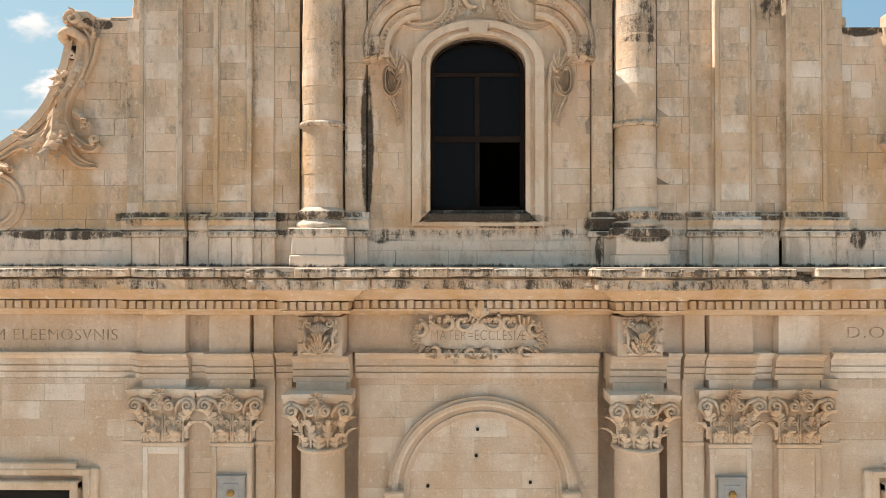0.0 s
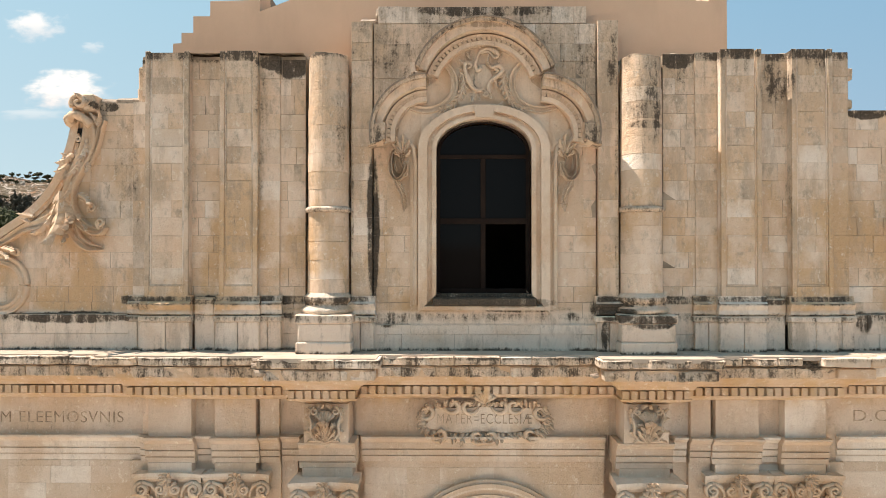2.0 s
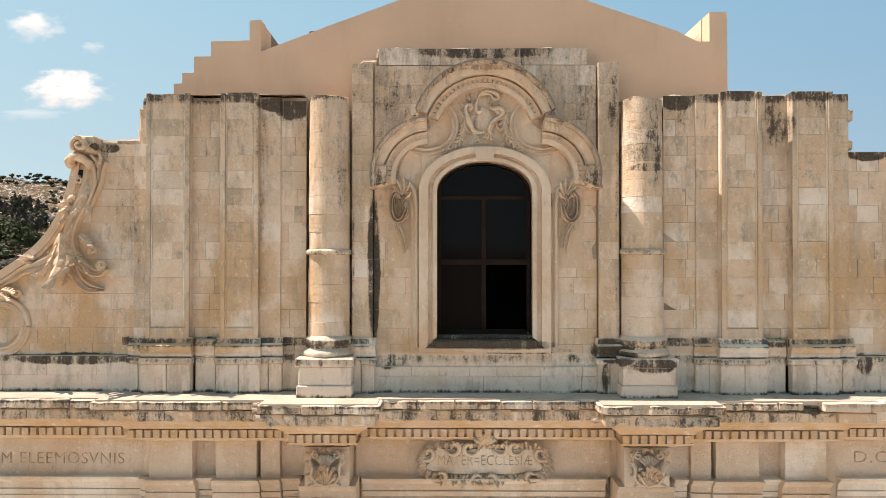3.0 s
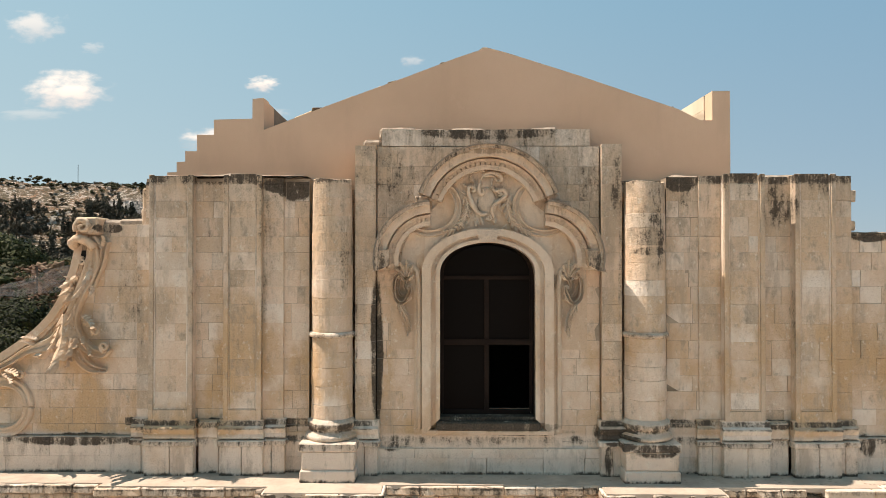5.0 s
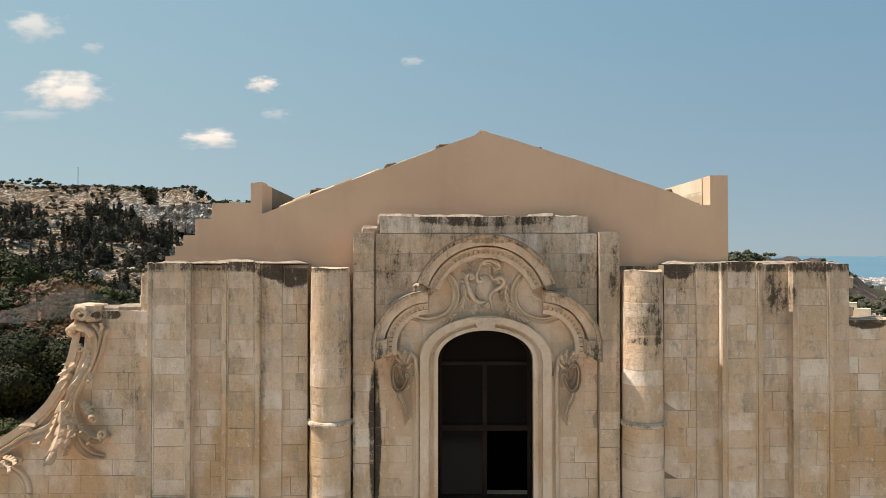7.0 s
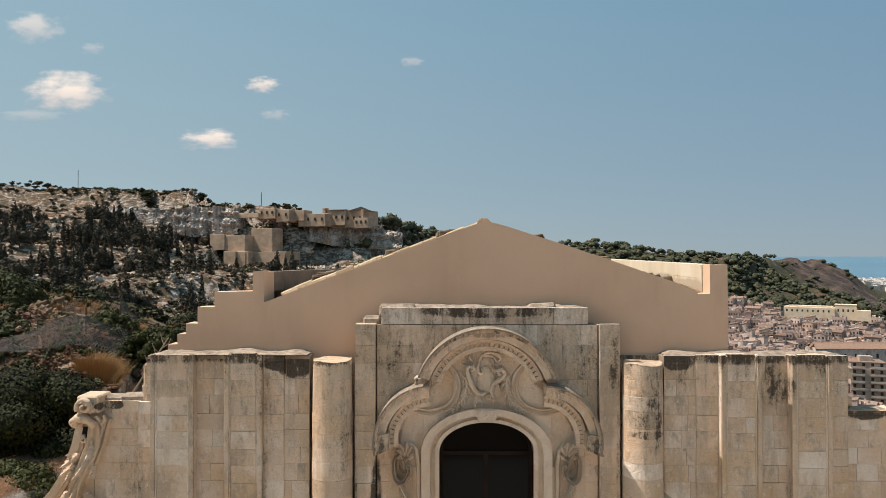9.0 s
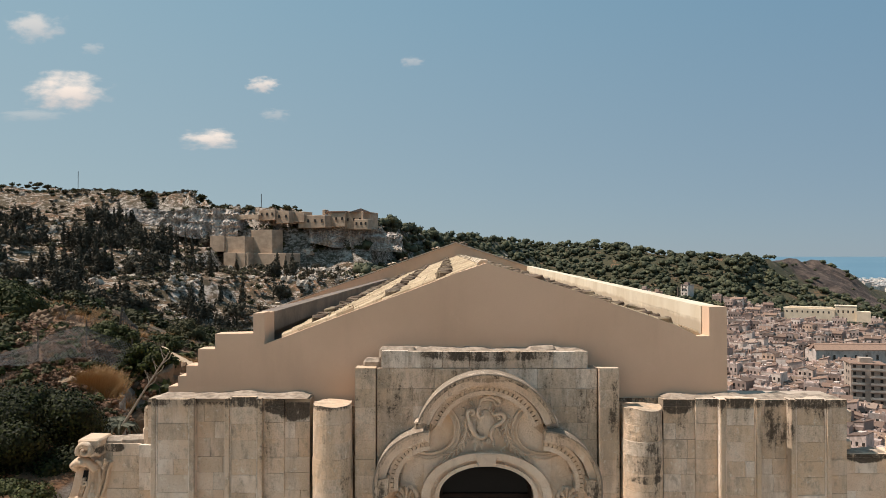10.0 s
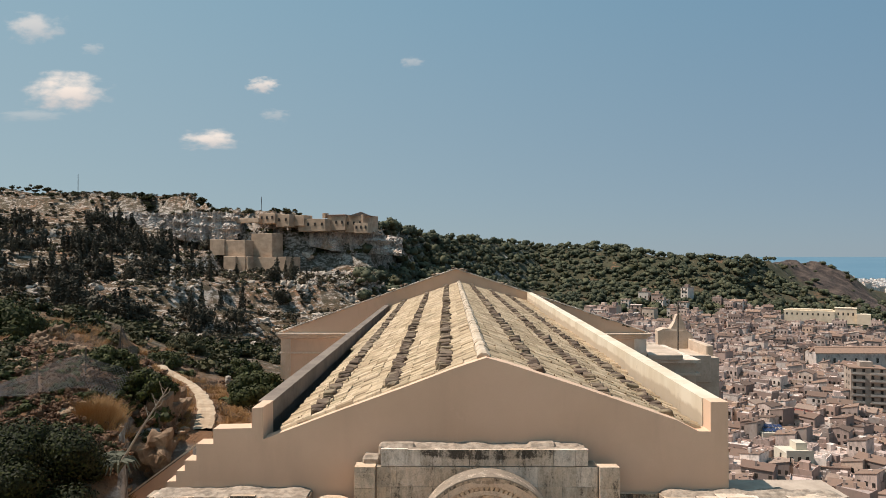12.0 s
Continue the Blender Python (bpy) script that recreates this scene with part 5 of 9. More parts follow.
def hood():
    """Broken curved pediment over the window: a high middle arc and two lower arms."""
    h = thing("window_hood", "curved broken stone pediment with tiny dentils over the window", "pediment", at=(0.06, -0.25, 0))

    def arc(cx, cz, r, a0, a1, n):
        return [(cx + r * math.cos(radians(a)), cz + r * math.sin(radians(a))) for a in np.linspace(a0, a1, n)]

    def cornice(cx, cz, r, a0, a1, n, nm):
        for r0, r1, y, mat, name in ((r + 0.004, r + 0.034, -0.57, CAP, "weathering_cap"), (r - 0.055, r + 0.004, -0.54, SLAB, "cornice_lip"), (r - 0.20, r - 0.055, -0.42, CARVED, "cornice_band"), (r - 0.235, r - 0.20, -0.10, CARVED, "cornice_fillet"), (r - 0.295, r - 0.23, -0.22, CARVED, "upper_moulding"), (r - 0.36, r - 0.295, -0.135, CARVED, "dentil_band"), (r - 0.45, r - 0.36, -0.22, CARVED, "inner_moulding")):
            part(name, strip(bmesh.new(), arc(cx, cz, r0, a0, a1, n), arc(cx, cz, r1, a0, a1, n), y, 0.03), mat, h)
        L = abs(radians(a1 - a0)) * r
        k = int(L / 0.128)
        d_me = finish("dentil", B(-0.038, 0.038, -0.226, -0.12, -0.036, 0.036), CARVED)
        for i in range(k):
            a = a0 + (a1 - a0) * (i + 0.5) / k
            ob = part("dentil", d_me, CARVED, h)
            ob.location = (cx + (r - 0.32) * math.cos(radians(a)), 0, cz + (r - 0.32) * math.sin(radians(a)))
            ob.rotation_euler = (0, radians(90 - a), 0)

    # middle: centre at z 17.62, radius 1.42
    cornice(-0.03, 17.96, 1.44, 20, 160, 38, "middle")
    cornice(1.10, 17.15, 1.12, -12, 88, 24, "arm")
    cornice(-1.16, 17.15, 1.12, 92, 192, 24, "arm")
    # smooth ochre field behind the carving, and the plain field beside the window
    field = [(-0.03 + 1.02 * math.cos(radians(a)), 17.96 + 1.02 * math.sin(radians(a))) for a in range(16, 165, 8)]
    field += [(-1.52, 17.86), (-1.76, 17.35), (-1.80, 16.95), (-1.62, 16.7)] + [(-1.28, 16.9)] + [(x, z + 0.02) for x, z in arch_pts(1.26, 16.9, 0.66)][1:-1] + [(1.22, 16.9), (1.56, 16.7), (1.74, 16.95), (1.70, 17.35), (1.46, 17.86)]
    part("field", prism(bmesh.new(), field, -0.018, 0.05), FIELD, h, "smooth ochre field of the tympanum")
    for s in (-1, 1):
        part("side_field", B(s * 1.70 - 0.30, s * 1.70 + 0.30, -0.014, 0.05, 15.3, 16.75), CARVED, h)
    # pointed flares where the arms end
    for s in (-1, 1):
        part("arm_flare", rough_up(prism(bmesh.new(), [(s * 1.96 - 0.03, 17.34), (s * 2.20 - 0.03, 17.30), (s * 2.31 - 0.03, 16.88), (s * 2.17 - 0.03, 16.93), (s * 1.98 - 0.03, 17.02)], -0.50, 0.03), 0.01, 5), SLAB, h, "lichened pointed end of the arm")
    # carved field: two hollow panels beside the shield, framed by curling bands
    for s in (-1, 1):
        P = [(s * a - 0.04, z) for a, z in ((0.92, 18.70), (0.76, 18.60), (0.63, 18.42), (0.585, 18.20), (0.63, 17.98), (0.77, 17.80), (0.98, 17.70), (1.22, 17.67), (1.50, 17.74))]
        part("panel_frame", ribbon(bmesh.new(), P, [0.03, 0.06] + [0.075] * 6 + [0.06], 0.02, 0.12, 0.35), CARVED, h, smooth=True)
        P = [(s * 1.72, 17.0), (s * 1.56, 17.02), (s * 1.46, 16.9), (s * 1.42, 16.6), (s * 1.42, 15.2), (s * 1.42, 13.7)]
        part("edge_moulding", tube(bmesh.new(), [(x, -0.05, z) for x, z in P], 0.055, 6, 0.8), CARVED, h)
    part("spandrel", strip(bmesh.new(), [(-0.03 + x, z) for x, z in arch_pts(1.30, 16.87, 0.85)], [(x, z) for x, z in [(-1.30, 17.60), (-1.2, 17.63)] + [(-0.95 + 1.9 * i / 20, 17.68 + 0.06 * math.sin(math.pi * i / 20)) for i in range(21)] + [(1.2, 17.63), (1.3, 17.60)]], -0.05, 0.02), CARVED, h)
    part("keystone", rough_up(prism(bmesh.new(), [(-0.20, 17.49), (0.14, 17.49), (0.20, 17.74), (-0.26, 17.74)], -0.20, 0.0), 0.008, 5), PALE, h, "paler keystone block")
    # shield: a hollow field in a frame of C-scrolls, a curled crest, leafy sprays hanging at both sides
    bm = bmesh.new()
    bmesh.ops.create_uvsphere(bm, u_segments=20, v_segments=12, radius=1)
    for v in bm.verts:
        v.co = Vector((-0.04 + v.co.x * 0.20 * (1 - 0.2 * v.co.z), v.co.y * 0.05 - 0.02, 18.32 + v.co.z * 0.30))
    part("shield", bm, CARVED, h, smooth=True)

    def rib(pts, r0, r1, r2=None):
        P = curve([(x, -0.09 - 0.02 * (i % 2), z) for i, (x, z) in enumerate(pts)], 5)
        part("scroll", tube(bmesh.new(), P, taper(len(P), r0, r1, r2), 7, 1.2), CARVED, h, smooth=True)

    def leaf(x, z, ax, az, L, W, thick=0.022):
        part("leaf", acanthus(bmesh.new(), (x, -0.05, z), (ax, -0.18, az), (0, -1, 0), L, W, 0.5, 4, thick), CARVED, h)

    rib([(-0.17, 18.70), (-0.12, 18.84), (0.04, 18.90), (0.19, 18.86), (0.25, 18.77), (0.18, 18.72), (0.13, 18.78)], 0.02, 0.05, 0.02)
    rib([(-0.10, 18.83), (0.05, 18.84), (0.14, 18.78)], 0.03, 0.02)
    rib([(-0.17, 18.70), (-0.21, 18.56), (-0.16, 18.47), (-0.10, 18.50), (-0.13, 18.57)], 0.03, 0.045, 0.02)
    rib([(-0.28, 18.62), (-0.40, 18.60), (-0.41, 18.46), (-0.33, 18.25), (-0.26, 18.12), (-0.15, 18.05), (-0.05, 18.07)], 0.03, 0.055, 0.03)
    rib([(-0.34, 18.62), (-0.28, 18.56), (-0.35, 18.51)], 0.05, 0.02)
    rib([(0.07, 18.78), (0.05, 18.64), (0.13, 18.53), (0.28, 18.55), (0.34, 18.46), (0.26, 18.36), (0.12, 18.26), (0.06, 18.12), (0.11, 18.0)], 0.025, 0.05, 0.03)
    rib([(0.20, 18.50), (0.26, 18.45), (0.20, 18.42)], 0.035, 0.02)
    part("scroll", tube(bmesh.new(), spiral(0.01, -0.09, 17.99, 0.06, 0.012, 180, 1.3, 18, 0.04), taper(18, 0.028, 0.014), 6), CARVED, h, smooth=True)
    for x, z, ax, az, L, W in ((-0.30, 18.70, -0.5, 0.8, 0.16, 0.12), (-0.40, 18.60, -0.9, 0.5, 0.16, 0.12), (-0.42, 18.45, -0.9, 0.4, 0.15, 0.10), (-0.38, 18.35, -0.9, 0.5, 0.16, 0.10), (-0.33, 18.25, 0.6, -0.6, 0.14, 0.10),
                               (-0.22, 18.08, -0.2, -1, 0.30, 0.16), (-0.18, 18.05, 0.3, -1, 0.24, 0.12), (0.10, 18.0, 0.2, -1, 0.14, 0.12), (0.24, 18.38, -0.5, -0.8, 0.22, 0.12), (0.20, 18.28, 0.3, -0.9, 0.20, 0.10), (0.02, 18.88, -0.8, 0.3, 0.2, 0.14), (0.14, 18.62, -0.5, -0.5, 0.12, 0.08)):
        leaf(x, z, ax, az, L, W)
    for s in (-1, 1):
        spine = curve([(s * 0.46 - 0.03, -0.07, 18.44), (s * 0.40 - 0.03, -0.08, 18.25), (s * 0.44 - 0.03, -0.08, 18.05), (s * 0.54 - 0.03, -0.07, 17.86), (s * 0.70 - 0.03, -0.06, 17.72), (s * 0.84 - 0.03, -0.05, 17.68)], 4)
        part("stalk", tube(bmesh.new(), spine, taper(len(spine), 0.028, 0.012), 6), CARVED, h, smooth=True)
        for i in range(1, len(spine) - 1, 2):
            d = (spine[i + 1] - spine[i - 1]).normalized()
            for w in (-1, 1):
                leaf(spine[i].x, spine[i].z, d.x + w * 0.75 * d.z, d.z - w * 0.75 * d.x, 0.18 - 0.004 * i, 0.12, 0.026)
    # broken bits of cornice
    for x, z in ((1.30, 18.40), (-1.36, 18.34)):
        part("broken_end", rough_up(B(x - 0.12, x + 0.12, -0.3, 0.05, z - 0.10, z + 0.08, 0.03), 0.04, 4), STONE, h, "blackened broken stone end")
    return h


hood()


def drop_ornament(s):
    """Small leafy pendant at the side of the window."""
    t = thing("leaf_pendant", "carved leaf pendant beside the window", "carving", "leaf pendants", at=(0.03 + s * 1.68, -0.27, 16.38))
    def strap(pts, w, lift, hollow=0.5):
        part("strap", ribbon(bmesh.new(), [(s * x, z) for x, z in pts], [w * q for q in (0.5, 0.9) + (1.0,) * (len(pts) - 3) + (0.4,)], 0.0, lift, hollow), CARVED, t, smooth=True)

    # C-scroll with an inner lip, open towards the window
    strap(((0.05, 0.34), (0.09, 0.40), (0.145, 0.39), (0.19, 0.31), (0.205, 0.15), (0.175, -0.02), (0.09, -0.11), (-0.01, -0.08), (-0.085, 0.06), (-0.11, 0.18)), 0.036, 0.11)
    strap(((0.115, 0.33), (0.12, 0.22), (0.10, 0.08), (0.02, 0.02), (-0.05, 0.10)), 0.022, 0.07)
    strap(((-0.10, 0.34), (-0.03, 0.30), (0.00, 0.20), (-0.05, 0.10), (-0.10, 0.02), (-0.12, -0.05)), 0.026, 0.08)
    for x, z, a0, w in ((0.10, 0.36, 100, 1.1), (-0.075, 0.17, 250, -1.2), (-0.075, -0.03, 60, 1.1)):
        part("scroll", tube(bmesh.new(), spiral(s * x, -0.06, z, 0.045, 0.010, a0, s * w, 16, 0.03), taper(16, 0.020, 0.010), 6), CARVED, t, smooth=True)
    # crest of leaves above, a toothed leaf trailing below
    for bx, bz, ax, az, L, W in ((-0.02, 0.36, 0.75, 0.65, 0.24, 0.11), (-0.02, 0.38, 0.38, 0.9, 0.29, 0.12), (-0.04, 0.38, -0.05, 1.0, 0.31, 0.12), (-0.06, 0.36, -0.4, 0.9, 0.26, 0.11), (-0.07, 0.30, -0.6, 0.6, 0.16, 0.10), (0.02, 0.30, 0.5, 0.5, 0.14, 0.08)):
        part("leaf", acanthus(bmesh.new(), (s * bx, -0.03, bz), (s * ax, -0.12, az), (0, -1, 0), L, W, 0.5, 3, 0.028), CARVED, t)
    spine = curve([(s * 0.10, -0.05, -0.11), (s * 0.05, -0.07, -0.22), (s * -0.01, -0.07, -0.33), (s * -0.05, -0.06, -0.46), (s * -0.07, -0.05, -0.60)], 4)
    part("stalk", tube(bmesh.new(), spine, taper(len(spine), 0.028, 0.012), 6), CARVED, t, smooth=True)
    for i in range(0, len(spine) - 1, 2):
        d = (spine[min(i + 1, len(spine) - 1)] - spine[max(i - 1, 0)]).normalized()
        for w in (-1, 1):
            part("leaf", acanthus(bmesh.new(), (spine[i].x, -0.04, spine[i].z), (d.x + w * 0.5 * d.z, -0.12, d.z - w * 0.5 * d.x), (0, -1, 0), 0.15 - 0.003 * i, 0.085, 0.5, 3, 0.022), CARVED, t)
    part("leaf", acanthus(bmesh.new(), spine[-2][:], (s * 0.1, -0.12, -1), (0, -1, 0), 0.14, 0.09, 0.5, 3, 0.022), CARVED, t)
    return t


for sd in (-1, 1):
    drop_ornament(sd).scale = (1.08, 1.9, 1.12)
# rough crust of mortar and rubble on the broken wall tops
for sd, x0, x1, z, y0, y1 in ((1, -2.1, 2.1, 19.79, -0.22, 0.195), (2, -6.84, -3.65, 18.835, -0.34, 0.195), (3, 3.72, 7.38, 18.82, -0.2, 0.195), (4, -8.15, -7.2, 17.85, -0.10, 0.33), (5, 7.45, 8.4, 17.67, -0.10, 0.33)):
    bm = bmesh.new()
    nx, ny = int((x1 - x0) / 0.05), 9
    grid_v = []
    for i in range(nx + 1):
        row = []
        for j in range(ny + 1):
            x, y = x0 + (x1 - x0) * i / nx, y0 + (y1 - y0) * j / ny
            q = noise.fractal(Vector((x * 2.2, y * 5, sd)), 1.0, 2.0, 4)
            lift = min(1.0, j / 3) * min(1.0, min(i, nx - i) / 3)
            row.append(bm.verts.new((x, y, z + 0.002 + lift * max(0.0, 0.03 + 0.05 * q + 0.06 * max(0, noise.noise(Vector((x * 0.9, 0, sd))))))))
        grid_v.append(row)
    for i in range(nx):
        for j in range(ny):
            bm.faces.new((grid_v[i][j], grid_v[i + 1][j], grid_v[i + 1][j + 1], grid_v[i][j + 1]))
    tagged(part("rubble_crust", bm, DEBRIS), "rough pale crust of mortar and rubble on the broken wall top", "rubble", kind="stuff")
for x0, x1, z in ((-7.95, -7.05, 17.94), (-7.6, -7.0, 17.98), (-2.55, -2.12, 19.62), (0.9, 1.5, 19.885), (-2.2, -1.4, 19.86)):
    tagged(part("mortar_lump", rough_up(B(x0, x1, -0.1, 0.2, z - 0.25, z, 0.06), 0.05, 3), DEBRIS), "rough heap of pale mortar on the wall top", "rubble")


# ---- entablature and lower front ----
LOW_Y = -0.08
# stretches of the cornice: (x0, x1, how far it steps forward), along the plane behind the dentils
RUNS = [(-12.0, -6.60, 0.0), (-6.60, -3.33, 0.19), (-3.33, -2.93, 0.55), (-2.93, 3.08, 0.07), (3.08, 3.49, 0.55), (3.49, 6.60, 0.19), (6.60, 12.1, 0.0)]


def run_ends(i, p):
    """Where a stretch begins and ends at the depth p in front of that plane: a forward piece overlaps its neighbours."""
    x0, x1, o = RUNS[i]
    if i:
        x0 += -p if RUNS[i - 1][2] < o else p
    if i < len(RUNS) - 1:
        x1 += p if RUNS[i + 1][2] < o else -p
    return x0, x1


lower_bm = bmesh.new()
for x0, x1, y in ((-12, -3.80, LOW_Y), (-3.80, -2.42, 0.80), (-2.42, 2.50, LOW_Y), (2.50, 3.92, 0.80), (3.92, 12.1, LOW_Y)):
    box(lower_bm, x0, x1, y + 0.012, 1.0, -0.2, 12.0)
lower = tagged(part("wall_lower", lower_bm, PALE), "smooth cream limestone wall of the lower front", "wall", kind="structure")


def cornice():
    c = tagged(new("cornice"), "heavy projecting stone cornice with worn slabs and dentils", "cornice", kind="structure")
    rng = random.Random(11)
    dent = finish("dentil", B(-0.060, 0.060, -0.185, 0.04, -0.055, 0.102), CARVED)
    prof = [(0.80, 12.55), (0.80, 12.34), (0.72, 12.33), (0.68, 12.27), (0.56, 12.20), (0.52, 12.13), (0.36, 12.11), (0.45, 12.085), (0.44, 11.955), (0.49, 11.945), (0.46, 11.90), (0.34, 11.88), (0.24, 11.83), (0.16, 11.80), (-0.1, 11.80)]
    ends = {p: [run_ends(i, p) for i in range(len(RUNS))] for p, _ in prof}
    for i, (x0, x1, o) in enumerate(RUNS):
        # mouldings, mitred at the corners
        bm = bmesh.new()
        rows = [(bm.verts.new((ends[p][i][0], -p - o, z)), bm.verts.new((ends[p][i][1], -p - o, z))) for p, z in prof]
        for a, b in zip(rows, rows[1:]):
            bm.faces.new((a[0], a[1], b[1], b[0]))
        part("bed_moulding", bm, CARVED, c)
        if i and RUNS[i - 1][2] != o:
            q = RUNS[i - 1][2]
            bm = bmesh.new()
            rows = [(bm.verts.new((ends[p][i][0], -p - o, z)), bm.verts.new((ends[p][i][0], -p - q, z))) for p, z in prof]
            for a, b in zip(rows, rows[1:]):
                bm.faces.new((a[0], a[1], b[1], b[0]))
            part("moulding_return", bm, CARVED, c)
        a, b = run_ends(i, 0.78)
        part("cornice_bed", B(a + 0.004, b - 0.004, -0.78 - o, 0.19, 12.55, 12.735), MORTAR, c)
        a, b = run_ends(i, 0.90)
        part("ledge_cap", rough_up(B(a, b, -0.90 - o, 0.0, 12.70, 12.779), 0.004, 2), LEDGE, c, "smooth weathered mortar capping")
        a, b = run_ends(i, 0.47)
        n = max(2, round((b - a) / 0.172))
        for j in range(n):
            ob = part("dentil", dent, CARVED, c)
            ob.location = (a + (b - a) * (j + 0.5) / n, -0.36 - o, 12.01)
            ob.scale = (rng.uniform(0.9, 1.06), rng.uniform(0.82, 1.02), rng.uniform(0.9, 1.03))
        for z0, z1, y, ln in ((12.59, 12.765, -0.97, 0.72), (12.345, 12.56, -0.86, 0.66)):
            x, end = run_ends(i, -y)
            while x < end - 0.05:
                w = min(rng.uniform(0.6, 1.35) * ln, end - x)
                if end - x - w < 0.25:
                    w = end - x
                if z0 > 12.5 and 5.3 < x < 6.4:
                    # the broken stretch, then a clean slab
                    w = min(w, 6.40 - x)
                gap = z0 > 12.5 and x > 5.60 and x + w < 6.45
                fresh = x >= 6.39
                dy = rng.uniform(-0.035, 0.05) if z0 > 12.5 else rng.uniform(-0.02, 0.02)
                if gap:
                    dy += 0.30
                elif fresh:
                    dy = -0.06
                bm = B(x + 0.004, x + w - 0.004, y - o + dy, 0.1 if z0 > 12.5 else -0.5 - o, z0 + rng.uniform(0, 0.012), z1 + rng.uniform(-0.016, 0.004) + (0.012 if fresh and z0 > 12.5 else 0), 0.018)
                es = [e for e in bm.edges if abs(e.verts[0].co.x - e.verts[1].co.x) > 0.2]
                bmesh.ops.subdivide_edges(bm, edges=es, cuts=4)
                worn = 0.03 if fresh else rng.choice((0.06, 0.10, 0.16))
                for v in bm.verts:
                    if v.co.y < y - o + dy + 0.08:
                        n1 = noise.noise(Vector((v.co.x * 3.7, 0, z0 * 5 + (2 if v.co.z > (z0 + z1) / 2 else 0))))
                        v.co.y += worn * max(0.0, n1 + 0.15)
                        if v.co.z > z1 - 0.06:
                            v.co.z -= 0.5 * worn * max(0.0, n1)
                part("cornice_slab", rough_up(bm, 0.016, 4.0), PALE if fresh else (SOOT if gap else SLAB), c)
                x += w
    # broken corners and lumps of old mortar on the ledge
    for x, y, z, r in ((-4.28, -1.22, 12.62, 0.10), (-4.22, -1.30, 12.50, 0.09), (-4.33, -1.12, 12.70, 0.08), (5.85, -0.98, 12.66, 0.10), (6.12, -0.95, 12.62, 0.12), (6.30, -0.98, 12.56, 0.09), (2.08, -1.25, 12.44, 0.06), (5.7, -1.0, 12.60, 0.08)):
        bm = bmesh.new()
        icorock(bm, (0, 0, 0), r, 1.5, 1.0, 0.7, 0.7, 2)
        part("broken_stone", bm, DEBRIS if x < 4 else SOOT, c).location = (x, y, z)
    rb = bmesh.new()
    for i in range(260):
        x = rng.uniform(-9, 9)
        r = rng.uniform(0.01, 0.03)
        icorock(rb, (x, rng.uniform(-0.85, -0.5), 12.772), r, 1.4, 1.2, 0.5, 0.4)
    tagged(part("crumbs", rb, DEBRIS, c), kind="stuff")
    return c


cornice()


def frieze_and_architrave():
    f = tagged(new("frieze"), "plain frieze and stepped architrave of warm limestone", "frieze", kind="structure")
    arch = lambda o: [(0.05, 11.03), (-0.22 - o, 11.03), (-0.22 - o, 10.985), (-0.17 - o, 10.96), (-0.13 - o, 10.90), (-0.10 - o, 10.89), (-0.10 - o, 10.77), (-0.05 - o, 10.765), (-0.05 - o, 10.745), (-0.085 - o, 10.735), (-0.075 - o, 10.635), (-0.03 - o, 10.63), (-0.03 - o, 10.61), (-0.06 - o, 10.60), (-0.05 - o, 10.49), (0.05, 10.49)]
    spans = [(-12.0, -7.02, 0.02), (-7.0, -6.86, 0.14), (-4.10, -3.72, 0.10), (-4.52, -4.12, 0.19), (-2.46, 2.50, 0.10), (3.88, 4.16, 0.10), (4.2, 4.62, 0.19), (6.98 + 0.27, 12.1, 0.02)]
    for x0, x1, o in spans:
        part("architrave", run(bmesh.new(), arch(o), x0, x1), PALE, f)
    for x0, x1 in ((-5.84, -5.50), (5.64, 6.02)):
        part("architrave", run(bmesh.new(), arch(0.08), x0, x1), PALE, f)
    # forward blocks over the pilasters and columns
    for x0, x1, o in ((-6.86, -5.84, 0.24), (-5.50, -4.53, 0.24), (4.63, 5.64, 0.24), (6.02, 6.98, 0.24)):
        part("architrave_block", run(bmesh.new(), arch(o), x0, x1), PALE, f)
        part("architrave_foot", B(x0 + 0.06, x1 - 0.06, -0.065 - o, 0.0, 10.20, 10.50, 0.01), PALE, f)
        part("frieze_block", B(x0 + 0.07, x1 - 0.07, -0.13 - o + 0.05, 0.0, 11.03, 11.80, 0.006), PALE, f)
    for x0, x1 in ((-3.72, -2.46), (2.50, 3.86)):
        m = (x0 + x1) / 2
        part("architrave_block", run(bmesh.new(), [(p if p > 0 else p - 0.0, z) for p, z in arch(0.55)], m - 0.56, m + 0.56), PALE, f)
        part("architrave_foot", B(m - 0.50, m + 0.50, -0.63, 0.0, 10.18, 10.50, 0.01), PALE, f)
        part("frieze_block", B(m - 0.44, m + 0.44, -0.76, 0.0, 11.03, 11.80, 0.006), PALE, f)
    for x0, x1, y in ((-4.14, -2.4, -0.10), (2.48, 4.22, -0.10), (-12, -6.8, -0.095), (-4.53, -4.14, -0.26), (-2.6, 2.6, -0.15), (4.22, 4.62, -0.26), (6.95, 12.1, -0.095)):
        part("frieze_band", B(x0, x1, y, 0.0, 11.03, 11.80), PALE, f)
    # ochre-stained infill stones
    for x, w in ((-6.95, 0.16), (-4.85, 0.02)):
        part("frieze_stone", B(x, x + w, -0.2, 0, 11.05, 11.79, 0.005), STONE, f)
    return f


frieze_and_architrave()


